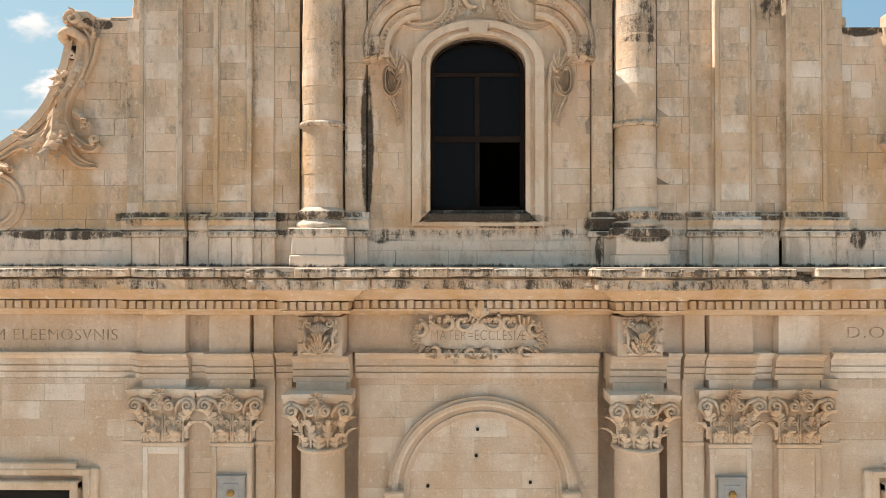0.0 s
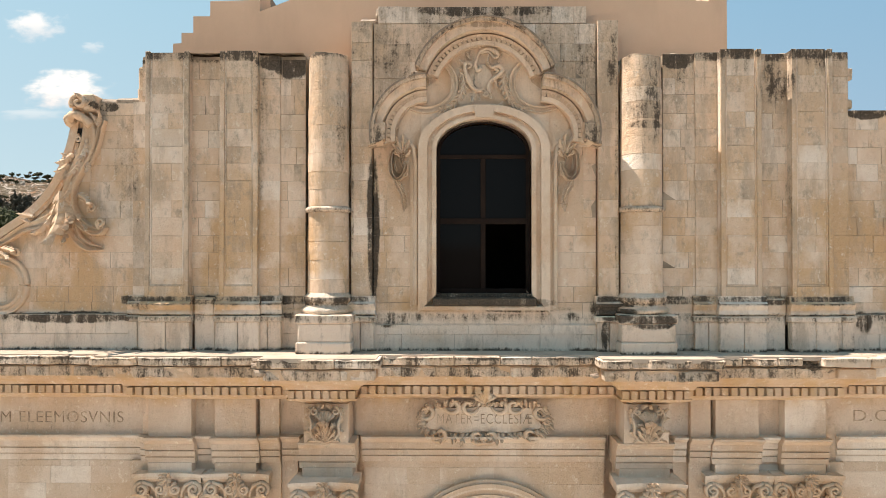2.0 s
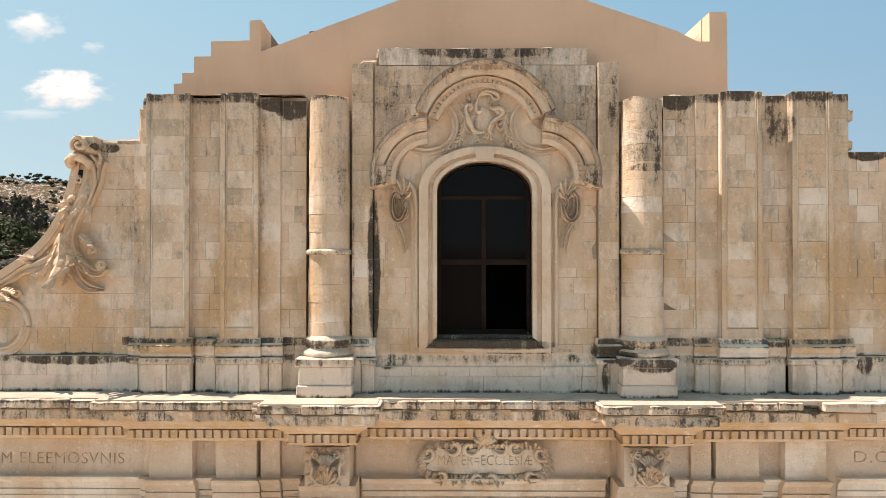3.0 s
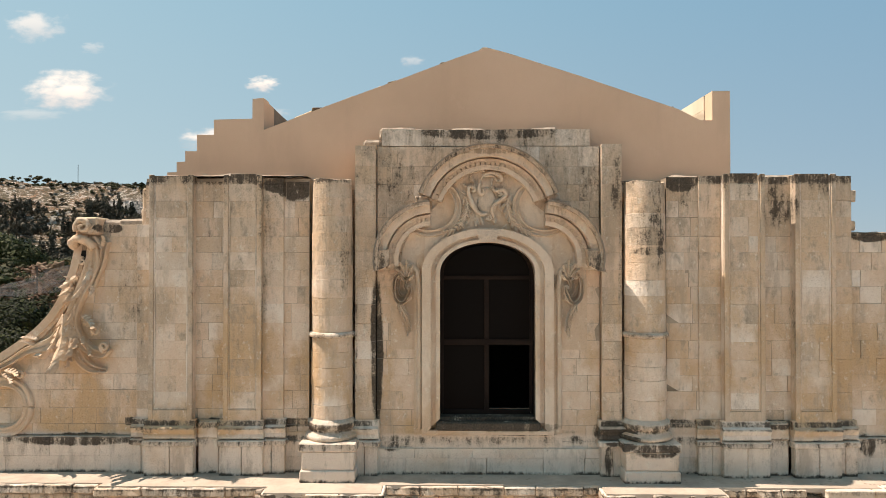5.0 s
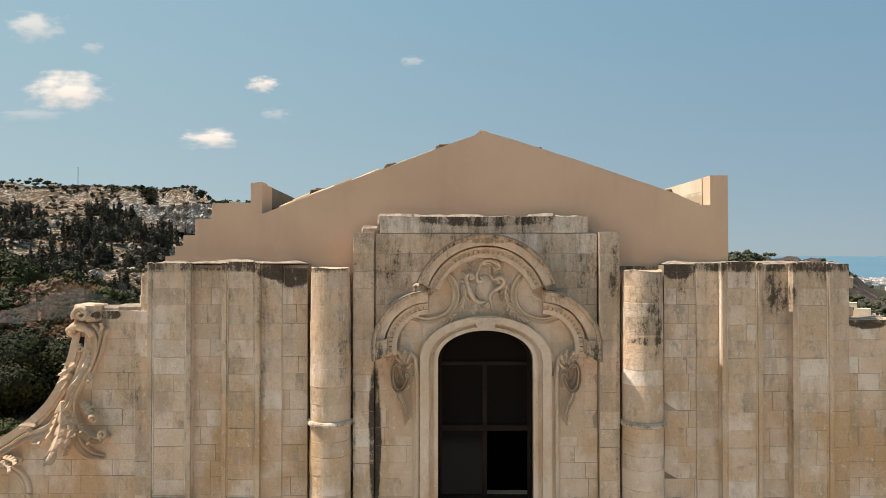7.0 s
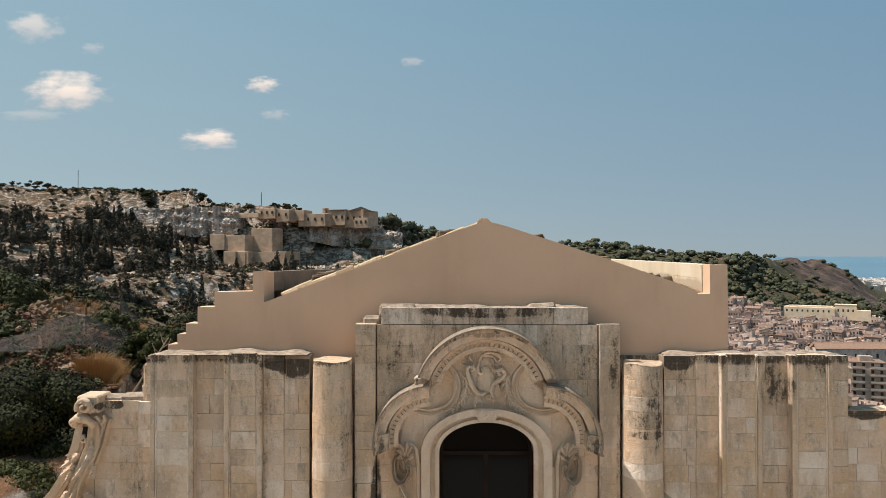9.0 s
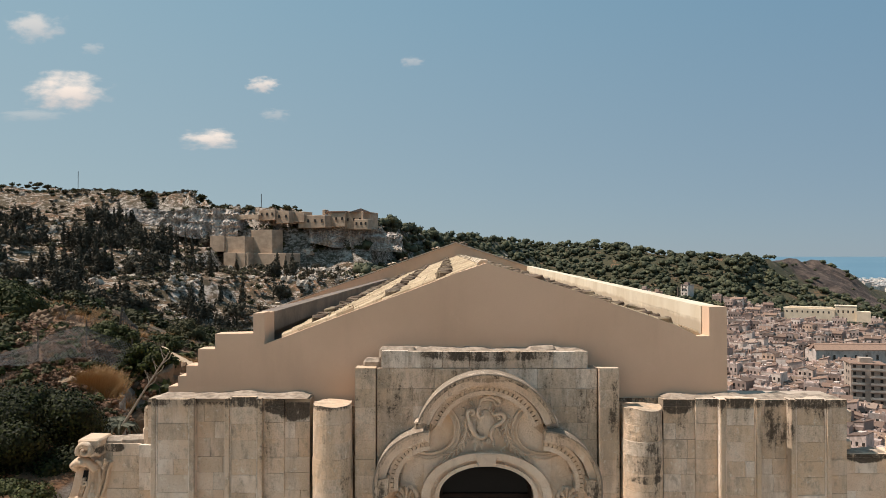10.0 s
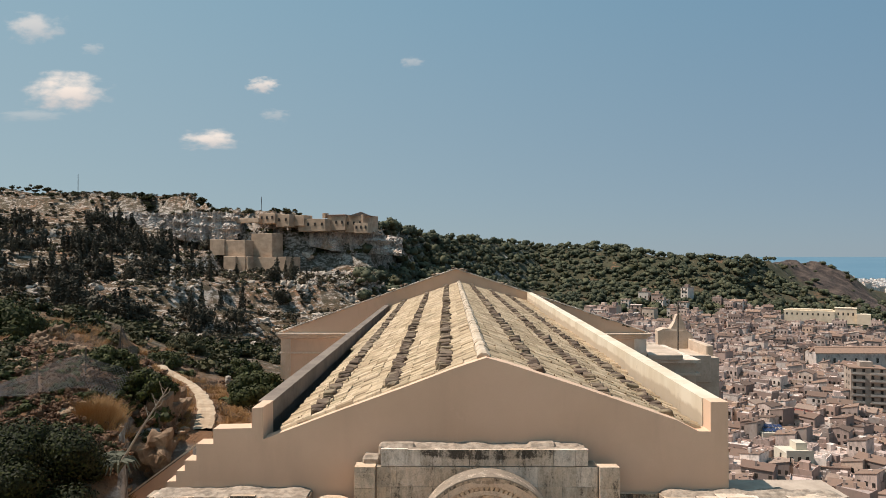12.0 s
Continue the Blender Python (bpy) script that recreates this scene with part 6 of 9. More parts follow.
def incised(text, x0, x1, z, h, y, label):
    cu = bpy.data.curves.new("letters", "FONT")
    cu.body, cu.size, cu.extrude, cu.offset = text, h * 1.35, 0.006, -0.005
    cu.align_x, cu.align_y = "CENTER", "CENTER"
    cu.space_character = 1.1
    cu.materials.append(LETTER)
    ob = new("inscription", cu)
    bpy.context.view_layer.update()
    k = (x1 - x0) / max(ob.dimensions.x, 0.01)
    ob.matrix_world = Matrix.LocRotScale(((x0 + x1) / 2, y - 0.004, z), Euler((radians(90), 0, 0)), (k, 1, 1))
    return tagged(ob, label, "inscription")


incised("VM ELEEMOSVNIS", -10.18, -7.40, 11.36, 0.25, -0.097, "cut letters of the inscription on the frieze")
incised("D.O.M", 7.60, 8.8, 11.42, 0.25, -0.097, "cut letters of the inscription on the frieze")


def cartouche():
    c = thing("cartouche", "carved stone cartouche with leafy border and lettering", "cartouche", at=(0.03, -0.15, 11.36))
    pts = []
    n = 72
    for i in range(n):
        a = 2 * math.pi * i / n
        k = 1 + 0.06 * math.sin(9 * a)
        e = 4.0
        ca, sa = math.cos(a), math.sin(a)
        r = (abs(ca) ** e + abs(sa) ** e) ** (-1 / e)
        pts.append((1.20 * r * ca * k, 0.25 * r * sa * k))
    bm = prism(bmesh.new(), pts, -0.07, 0.02)
    part("tablet", bm, CARVED, c)
    rng = random.Random(2)
    for i in range(88):
        a = 2 * math.pi * (i + 0.5) / 88
        ca, sa = math.cos(a), math.sin(a)
        r = (abs(ca) ** 4 + abs(sa) ** 4) ** -0.25
        x, z = 1.19 * r * ca, 0.27 * r * sa
        swing = rng.choice((-1, -0.6, 0.5, 1)) * rng.uniform(0.5, 1.0)
        dx, dz = ca * 0.6 + (0.55 if abs(ca * 0.25) > abs(sa) else 0) * (1 if ca > 0 else -1), sa * 1.1
        long = rng.uniform(0.16, 0.30) * (0.8 if sa < -0.3 else 1.0)
        part("border_leaf", acanthus(bmesh.new(), (x, -0.05 - 0.03 * (i % 2), z), (dx - dz * swing, -0.35, dz + dx * swing), (0, -1, 0), long, rng.uniform(0.09, 0.14), 1.2, 2, 0.035), CARVED, c)
    for i, (x, z, s) in enumerate(((-0.62, 0.30, 1), (0.62, 0.30, -1), (-0.30, 0.29, -1), (0.35, 0.30, 1), (-1.15, 0.18, 1), (1.15, 0.18, -1), (0.12, -0.32, 1), (-0.12, -0.32, -1), (-0.9, -0.28, 1), (0.95, -0.28, -1))):
        part("border_scroll", tube(bmesh.new(), spiral(x, -0.11, z, 0.19, 0.05, 90 + 100 * s, s * 0.85, 18, 0.05), taper(18, 0.03, 0.055, 0.025), 6), CARVED, c, smooth=True)
    for i in range(7):
        a = radians(30 + 20 * i)
        part("shell_rib", tube(bmesh.new(), [(0, -0.16, 0.36), (0.15 * math.cos(a), -0.38, 0.42 + 0.14 * math.sin(a)), (0.24 * math.cos(a), -0.40, 0.44 + 0.22 * math.sin(a))], [0.02, 0.045, 0.05], 6), CARVED, c, smooth=True)
    t = incised("MATER=ECCLESIÆ", -0.92, 1.0, 11.37, 0.22, -0.222, "worn cut letters on the cartouche")
    return c


cartouche()


def shell_block(cx):
    t = thing("shell_carving", "carved shell and leaf ornament on a frieze block", "carving", "shell carvings", at=(cx, -0.77, 11.42))
    for i in range(7):
        a = radians(42 + 16 * i)
        part("shell_rib", tube(bmesh.new(), [(0, -0.04, -0.06), (0.12 * math.cos(a), -0.09, 0.06 + 0.08 * math.sin(a)), (0.23 * math.cos(a), -0.06, 0.04 + 0.22 * math.sin(a))], [0.02, 0.034, 0.04], 6), CARVED, t, smooth=True)
    # flame-like leaves that rise from the foot and lean outwards
    for ax, L, W in ((0.0, 0.52, 0.15), (0.16, 0.48, 0.13), (-0.16, 0.50, 0.13), (0.42, 0.44, 0.14), (-0.42, 0.42, 0.14), (0.75, 0.36, 0.13), (-0.75, 0.38, 0.13)):
        part("leaf", acanthus(bmesh.new(), (0.03 * ax, -0.03, -0.34), (ax, -0.12, 1), (0, -1, 0), L, W, 0.5, 3, 0.04), CARVED, t)
    for s in (-1, 1):
        part("scroll", tube(bmesh.new(), [(0, -0.04, -0.34), (s * 0.17, -0.05, -0.32), (s * 0.28, -0.06, -0.18), (s * 0.25, -0.06, 0.0), (s * 0.32, -0.06, 0.16), (s * 0.28, -0.07, 0.30), (s * 0.17, -0.07, 0.28)], taper(7, 0.03, 0.045, 0.02), 6), CARVED, t, smooth=True)
        part("scroll", tube(bmesh.new(), spiral(s * 0.20, -0.06, 0.26, 0.08, 0.015, 90, s * -1.2, 16, 0.03), taper(16, 0.03, 0.015), 6), CARVED, t, smooth=True)
        for bx, bz, ax, az, L in ((0.27, 0.02, 0.6, 1, 0.20), (0.24, -0.16, 1, 0.4, 0.18), (0.31, 0.2, 0.3, 1, 0.16), (0.14, -0.31, 1, 0.1, 0.20), (0.24, -0.06, -0.8, 0.6, 0.16), (0.2, -0.26, -0.5, 0.9, 0.18), (0.10, 0.30, -0.6, 0.8, 0.14)):
            part("leaf", acanthus(bmesh.new(), (s * bx, -0.03, bz), (s * ax, -0.25, az), (0, -1, 0), L, 0.13, 0.6, 4, 0.028), CARVED, t)
    return t


for sx in (-3.09, 3.18):
    shell_block(sx).scale.y = 1.6


def capital(p, w, depth, round_plan, z0):
    """Corinthian capital: bell, two rows of leaves, corner scrolls, hollowed abacus and flower. Its foot is at z0 of the thing p."""
    if round_plan:
        part("bell", lathe(bmesh.new(), [(w - 0.05, z0), (w - 0.05, z0 + 0.5), (w + 0.04, z0 + 0.90)], 0, 0, 24), CARVED, p)
        part("neck_ring", lathe(bmesh.new(), [(w - 0.03, z0 - 0.10), (w + 0.05, z0 - 0.08), (w + 0.07, z0 - 0.05), (w + 0.05, z0 - 0.01), (w - 0.03, z0)], 0, 0, 30), CARVED, p, smooth=True)
    else:
        part("bell", B(-w + 0.02, w - 0.02, -depth + 0.01, 0.05, z0, z0 + 0.90), CARVED, p)
    leaves, stalks, curls = [], [], []
    if round_plan:
        for row, (n, zz, L, Wd, cu) in enumerate(((8, 0.0, 0.36, 0.31, 0.95), (8, 0.16, 0.50, 0.26, 0.85))):
            for i in range(n):
                a = radians(360 / n * (i + 0.5 * row) - 90)
                if math.sin(a) < 0.3:
                    ca, sa = math.cos(a), math.sin(a)
                    leaves.append(((w - 0.03) * ca, (w - 0.03) * sa, zz, ca, sa, L, Wd, cu))
                    if row:
                        stalks.append(((w - 0.02) * ca, (w - 0.02) * sa))
                    else:
                        curls.append(((w + 0.02) * ca, (w + 0.02) * sa, 0.50, -sa, ca))
    else:
        for f in (-0.49, 0.49):
            leaves.append((f * w, -depth + 0.01, 0.0, 0, -1, 0.36, 0.33, 0.95))
            leaves.append((f * w, -depth + 0.0, 0.20, 0, -1, 0.42, 0.22, 0.75))
            for q in (-1, 1):
                leaves.append((f * w + q * 0.11, -depth + 0.01, 0.0, q * 0.3, -1, 0.26, 0.13, 0.9))
                curls.append((f * w + q * 0.10, -depth - 0.03, 0.40, q, 0))
        for q in (-1, 1):
            leaves.append((q * (w - 0.02), -depth + 0.06, 0.06, q, -0.5, 0.44, 0.20, 1.0))
            leaves.append((q * (w - 0.06), -depth + 0.02, 0.40, q * 0.8, -0.8, 0.36, 0.24, 1.1))
        stalks = [(f * (w - 0.035), -depth - 0.012) for f in (-1.0, -0.06, 0.06, 1.0)]
    for x, y in stalks:
        part("stalk", tube(bmesh.new(), [(x, y, z0), (x, y, z0 + 0.56)], 0.022, 6), CARVED, p, smooth=True)
    for x, y, zz, ux, uy in curls:
        P = [(x + ux * (0.055 * math.cos(a) * (1 - s / 22)), y + uy * (0.055 * math.cos(a) * (1 - s / 22)) - 0.02, z0 + zz + 0.055 * math.sin(a) * (1 - s / 22)) for s, a in enumerate(np.linspace(-1.6, 6.5, 16))]
        part("curl", tube(bmesh.new(), P, taper(16, 0.026, 0.016), 5), CARVED, p, smooth=True)
    for x, y, zz, ox, oy, L, Wd, cu in leaves:
        leaf = part("leaf", acanthus(bmesh.new(), (x, y, z0 + zz), (0, 0, 1), (ox, oy, 0), L, Wd, cu, 3, 0.045), CARVED, p)
        far_out = cu * L * 0.42 * 1.35
        un = Vector((ox, oy, 0)).normalized()
        tip = Vector((x, y, z0 + zz + L * (1 - 0.15 * cu) - 0.02)) + un * far_out * 0.8
        q = Vector((-un.y, un.x, 0)) * Wd * 0.22
        part("leaf_tip", tube(bmesh.new(), [tip - q - Vector((0, 0, 0.035)), tip, tip + q - Vector((0, 0, 0.035))], [0.018, 0.04, 0.018], 6), CARVED, leaf, smooth=True)
    top = z0 + 0.90
    if round_plan:
        c = w + 0.20
        cs = [(-c, -c), (c, -c), (c, c - 0.15), (-c, c - 0.15)]
        front = -c
    else:
        c = w + 0.23
        front = -depth - 0.20
    # corner scrolls on the front
    for s in (-1, 1):
        n = 24
        P = spiral(s * (c - 0.13), front + 0.10, top - 0.13, 0.145, 0.02, 90, -s * 1.75, n, 0.05)
        coil = part("volute", tube(bmesh.new(), P, taper(n, 0.05, 0.026), 6, 1.4), CARVED, p, smooth=True)
        part("volute_eye", prism(bmesh.new(), [(s * (c - 0.13) + 0.13 * math.cos(a), top - 0.13 + 0.13 * math.sin(a)) for a in np.linspace(0, 2 * math.pi, 17)[:-1]], front + 0.09, front + 0.22), CARVED, coil)
        part("volute_stem", tube(bmesh.new(), [(s * w * 0.55, front + 0.17, z0 + 0.56), (s * w * 0.62, front + 0.15, z0 + 0.72), (s * (w * 0.8), front + 0.12, z0 + 0.84), (s * (c - 0.13), front + 0.10, top + 0.015)], taper(4, 0.03, 0.05), 6), CARVED, p, smooth=True)
        P = spiral(s * 0.15, front + 0.10, top - 0.13, 0.115, 0.02, 90, s * 1.6, 20, 0.05)
        part("inner_volute", tube(bmesh.new(), P, taper(20, 0.044, 0.022), 6, 1.3), CARVED, p, smooth=True)
        part("corner_leaf", acanthus(bmesh.new(), (s * (c - 0.22), front + 0.16, z0 + 0.45), (s * 0.4, -0.2, 1), (s * 0.5, -1, 0), 0.34, 0.22, 1.1, 3, 0.03), CARVED, p)
    # hollow-sided abacus
    n = 16
    bm = bmesh.new()
    outline = []
    for i in range(n + 1):
        s = -1 + 2 * i / n
        outline.append((s * (c + 0.03), front + 0.02 + 0.10 * (1 - s * s)))
    back = 0.1
    for za, zb, g in ((top + 0.0, top + 0.06, 0.04), (top + 0.06, top + 0.12, 0.01), (top + 0.12, top + 0.19, -0.03)):
        lo = [bm.verts.new((x * (1 - g * 0.5), y + g, za)) for x, y in outline] + [bm.verts.new((c, back, za)), bm.verts.new((-c, back, za))]
        hi = [bm.verts.new((x * (1 - g * 0.5), y + g, zb)) for x, y in outline] + [bm.verts.new((c, back, zb)), bm.verts.new((-c, back, zb))]
        m = len(lo)
        for i in range(m):
            bm.faces.new((lo[i], lo[(i + 1) % m], hi[(i + 1) % m], hi[i]))
        bm.faces.new(lo[::-1])
        bm.faces.new(hi)
    part("abacus", bm, CARVED, p)
    bm = bmesh.new()
    for i in range(9):
        a = 2 * math.pi * i / 9 + 0.3
        r = 0.10 + 0.02 * (i % 2)
        acanthus(bm, (0.03 * math.cos(a), front + 0.03, top + 0.11 + 0.03 * math.sin(a)), (math.cos(a), -0.35, math.sin(a)), (0, -1, 0), r + 0.03, 0.10, 0.9, 2, 0.03)
    icorock(bm, (0, front - 0.02, top + 0.11), 0.05, 1, 1, 1, 0.6)
    acanthus(bm, (0, front + 0.04, top + 0.02), (0, -0.1, -1), (0, -1, 0), 0.26, 0.15, 0.6, 2, 0.03)
    part("flower", bm, CARVED, p)


def pilaster_lower(x0, x1, seed):
    p = thing("corinthian_pilaster", "panelled stone pilaster with carved leafy capital", "pilaster", "pilasters of the lower front", at=((x0 + x1) / 2, -0.10, 9.22))
    w, d = (x1 - x0) / 2, 0.17
    part("shaft", B(-w, w, -d, 0.05, -9.2, -0.06), PALE, p)
    part("neck_moulding", B(-w - 0.035, w + 0.035, -d - 0.035, 0.05, -0.10, -0.01, 0.02), CARVED, p)
    bm = bmesh.new()
    b = 0.11
    for xa, xb, za, zb in ((-w + 0.004, -w + b, -9, -0.10), (w - b, w - 0.004, -9, -0.10), (-w + b, w - b, -0.24, -0.10)):
        box(bm, xa, xb, -d - 0.03, -d + 0.01, za, zb, 0.01)
    part("panel_border", bm, PALE, p)
    capital(p, w, d, False, 0.0)
    return p


for x0, x1, s in ((-6.79, -5.93, 1), (-5.38, -4.55, 2), (4.70, 5.55, 3), (6.08, 6.94, 4)):
    pilaster_lower(x0, x1, s)
for x0, x1 in ((-4.50, -4.12), (4.20, 4.62), (-7.22, -6.84), (7.0, 7.36)):
    h = thing("half_pilaster", "plain narrow stone pilaster strip", "pilaster", "narrow pilasters", at=((x0 + x1) / 2, -0.08, 0))
    w = (x1 - x0) / 2
    part("shaft", B(-w, w, -0.10, 0.02, 0.02, 10.5), PALE, h)
    part("neck_moulding", B(-w - 0.02, w + 0.02, -0.125, 0.02, 9.14, 9.22, 0.015), CARVED, h)


def column_lower(cx):
    c = thing("corinthian_column", "round stone column with carved leafy capital", "column", "columns of the lower front", at=(cx, -0.42, 9.24))
    part("shaft", lathe(bmesh.new(), [(0.50, -9.14), (0.47, -5), (0.432, -0.10), (0.44, -0.02)], 0, 0, 40), PALE, c, smooth=True)
    capital(c, 0.44, 0.44, True, 0.0)
    return c


column_lower(-3.09)
column_lower(3.20)


def blind_arch():
    a = thing("blind_arch", "smooth moulded stone arch framing a blind niche", "arch", at=(0.13, -0.08, 8.22))
    for r0, r1, y in ((1.50, 1.57, -0.05), (1.57, 1.62, -0.10), (1.62, 1.73, -0.06), (1.73, 1.78, -0.13), (1.78, 1.86, -0.16), (1.86, 1.93, -0.11)):
        arc = lambda r: [(-r, -8.3)] + [(r * math.cos(radians(t)), r * 0.99 * math.sin(radians(t))) for t in np.linspace(180, 0, 40)] + [(r, -8.3)]
        part("arch_moulding", strip(bmesh.new(), arc(r0), arc(r1), y, 0.03), PALE, a)
    for s in (-1, 1):
        part("impost", B(s * 1.80 - 0.20, s * 1.80 + 0.20, -0.30, 0.02, -0.5, 0.02, 0.03), CARVED, a)
    # putlog holes as near-black discs, the shade inside them put into colour
    for x, z in ((-0.10, 1.22), (-0.13, 0.68), (-1.12, 0.06), (0.98, 0.14)):
        part("putlog_hole", lathe(bmesh.new(), [(0.035, -0.005), (0.035, 0.02)], 0, 0, 10), DARK, a).matrix_local = Matrix.LocRotScale((x, -0.016, z), Euler((radians(90), 0, 0)), None)


blind_arch()


def side_doorway(sign):
    x = CX + sign * 9.36
    d = tagged(new("door_1" if sign < 0 else "door_2"), "dark doorway in an eared stone frame", "doorway", kind="structure")
    bm = bmesh.new()
    for x0, x1, z0, z1, y in ((-1.17, -1.0, 3, 8.38, -0.26), (1.0, 1.17, 3, 8.38, -0.26), (-1.17, 1.17, 8.22, 8.40, -0.27)):
        box(bm, x + x0, x + x1, y, 0, z0, z1, 0.02)
    part("door_frame", bm, CARVED, d)
    bm = bmesh.new()
    for x0, x1, z0, z1, y in ((-1.40, -1.24, 3, 8.62, -0.2), (1.24, 1.40, 3, 8.62, -0.2), (-1.40, 1.40, 8.50, 8.64, -0.22), (-1.1, 1.1, 8.62, 8.76, -0.20), (-1.54, -1.38, 7.9, 8.64, -0.18), (1.38, 1.54, 7.9, 8.64, -0.18)):
        box(bm, x + x0, x + x1, y, 0, z0, z1, 0.02)
    part("outer_moulding", bm, CARVED, d)
    # flush near-black slab paints the unlit depth of the doorway
    part("dark_opening", B(x - 1.0, x + 1.0, -0.085, 0.1, 3, 8.22), DARK, d)


side_doorway(-1)
side_doorway(1)
for x in (-4.965, 5.13):
    s = thing("wall_box", "small grey framed panel with gilt emblem on the pilaster", "wall panel", "wall panels", at=(x, -0.28, 8.2))
    part("frame", B(-0.28, 0.28, -0.07, 0.03, -0.6, 0.34, 0.015), GREY_METAL, s)
    inset = part("inset", B(-0.16, 0.16, -0.085, -0.06, -0.5, 0.20, 0.01), GREY_METAL, s)
    part("emblem", lathe(bmesh.new(), [(0.03, -0.06), (0.075, -0.02), (0.08, 0.03), (0.04, 0.08)], 0, -0.09, 10), GOLD, inset)
    part("hood", B(-0.31, 0.31, -0.09, 0.03, 0.32, 0.36, 0.01), GREY_METAL, s)


# ---- the town in the valley ----
def spot(k, d):
    """A place d metres ahead, on the sight line numbered k."""
    return EYE_X + (k - 795) / 1207 * d, EYE_Y + d


def house_parts(rng, w, l, h, kind):
    """Bmeshes of one house about the origin: walls, roof and openings."""
    wall, roof, panes = bmesh.new(), bmesh.new(), []
    box(wall, -w / 2, w / 2, -l / 2, l / 2, -6, h)
    if kind == "flat":
        for a in ((-w / 2, w / 2, -l / 2, -l / 2 + 0.25), (-w / 2, w / 2, l / 2 - 0.25, l / 2), (-w / 2, -w / 2 + 0.25, -l / 2 + 0.25, l / 2 - 0.25), (w / 2 - 0.25, w / 2, -l / 2 + 0.25, l / 2 - 0.25)):
            box(wall, *a, h, h + rng.uniform(0.5, 1.0))
        box(roof, -w / 2 + 0.26, w / 2 - 0.26, -l / 2 + 0.26, l / 2 - 0.26, h, h + 0.06)
        if rng.random() < 0.6:
            a, b = rng.uniform(-w / 2 + 1, 0), rng.uniform(-l / 2 + 1.5, 0)
            box(wall, a, a + rng.uniform(2, 3.5), b, b + rng.uniform(2, 4), h, h + rng.uniform(2.2, 2.9))
    elif kind == "cross":
        r = rng.uniform(1.0, 1.8)
        bm2 = bmesh.new()
        prism(bm2, [(-l / 2, h), (l / 2, h), (0, h + r)], -w / 2, w / 2)
        for v in bm2.verts:
            v.co = Vector((v.co.y, v.co.x, v.co.z))
        me2 = bpy.data.meshes.new("tmp")
        bm2.to_mesh(me2)
        wall.from_mesh(me2)
        bm2.free()
        bm2 = bmesh.new()
        for s in (-1, 1):
            prism(bm2, [(s * (l / 2 + 0.35), h - 0.15), (0, h + r + 0.05), (0, h + r + 0.25), (s * (l / 2 + 0.35), h + 0.05)], -w / 2 - 0.2, w / 2 + 0.2)
        for v in bm2.verts:
            v.co = Vector((v.co.y, v.co.x, v.co.z))
        bm2.to_mesh(me2)
        roof.from_mesh(me2)
        bm2.free()
        bpy.data.meshes.remove(me2)
    elif kind == "gable":
        r = rng.uniform(1.0, 1.8)
        prism(wall, [(-w / 2, h), (w / 2, h), (0, h + r)], -l / 2, l / 2)
        for s in (-1, 1):
            prism(roof, [(s * (w / 2 + 0.35), h - 0.15), (0, h + r + 0.05), (0, h + r + 0.25), (s * (w / 2 + 0.35), h + 0.05)], -l / 2 - 0.2, l / 2 + 0.2)
    else:
        r = rng.uniform(0.9, 1.7)
        prism(wall, [(-w / 2, h), (w / 2, h), (w / 2, h + r)], -l / 2, l / 2)
        prism(roof, [(-w / 2 - 0.35, h - 0.08), (w / 2 + 0.2, h + r + 0.05), (w / 2 + 0.2, h + r + 0.22), (-w / 2 - 0.35, h + 0.1)], -l / 2 - 0.2, l / 2 + 0.2)
    for i in range(rng.randrange(1, 4)):
        x, y = rng.uniform(-w / 2 + 0.6, w / 2 - 0.6), rng.uniform(-l / 2 + 0.6, l / 2 - 0.6)
        q = rng.uniform(0.25, 0.6)
        box(wall, x - q, x + q, y - q, y + q, h - 0.5, h + rng.uniform(1.0, 2.4))
    storeys = max(1, int(h / 3.2))
    for s in range(storeys):
        z = s * 3.2 + 1.0
        n = max(1, int(w / 2.0))
        for i in range(n):
            if rng.random() < 0.9:
                x = -w / 2 + (i + 0.5) * w / n + rng.uniform(-0.2, 0.2)
                tall = rng.random() < 0.35
                panes.append((x - 0.5, x + 0.5, -l / 2 - 0.03, -l / 2 + 0.1, z - (0.7 if tall else 0), z + 1.5))
                if tall and rng.random() < 0.7:
                    box(wall, x - 1.1, x + 1.1, -l / 2 - 0.9, -l / 2, z - 0.9, z - 0.75)
                    box(wall, x - 1.1, x + 1.1, -l / 2 - 0.9, -l / 2 - 0.84, z - 0.75, z + 0.1)
        n = max(1, int(l / 4))
        for i in range(n):
            if rng.random() < 0.6:
                y = -l / 2 + (i + 0.5) * l / n
                panes.append((-w / 2 - 0.03, -w / 2 + 0.1, y - 0.5, y + 0.5, z, z + 1.4))
    return wall, roof, panes


def coast_render():
    k = Nodes("sunlit_coast_render", 0.95)
    r = k.n("NewGeometry", "Random Per Island")
    c = k.ramp(r, (0.0, (0.62, 0.54, 0.47)), (0.3, (0.80, 0.76, 0.70)), (0.6, (0.50, 0.42, 0.37)), (0.85, (0.85, 0.82, 0.78)), (1.0, (0.66, 0.50, 0.42)))
    c = k.mix(k.step(k.noise(0.25, k.pos(1, 1, 1.5), detail=3), 0.5, 0.6, 0, 0.5), c, (0.22, 0.20, 0.19))
    return k.color(c)


COAST = coast_render()


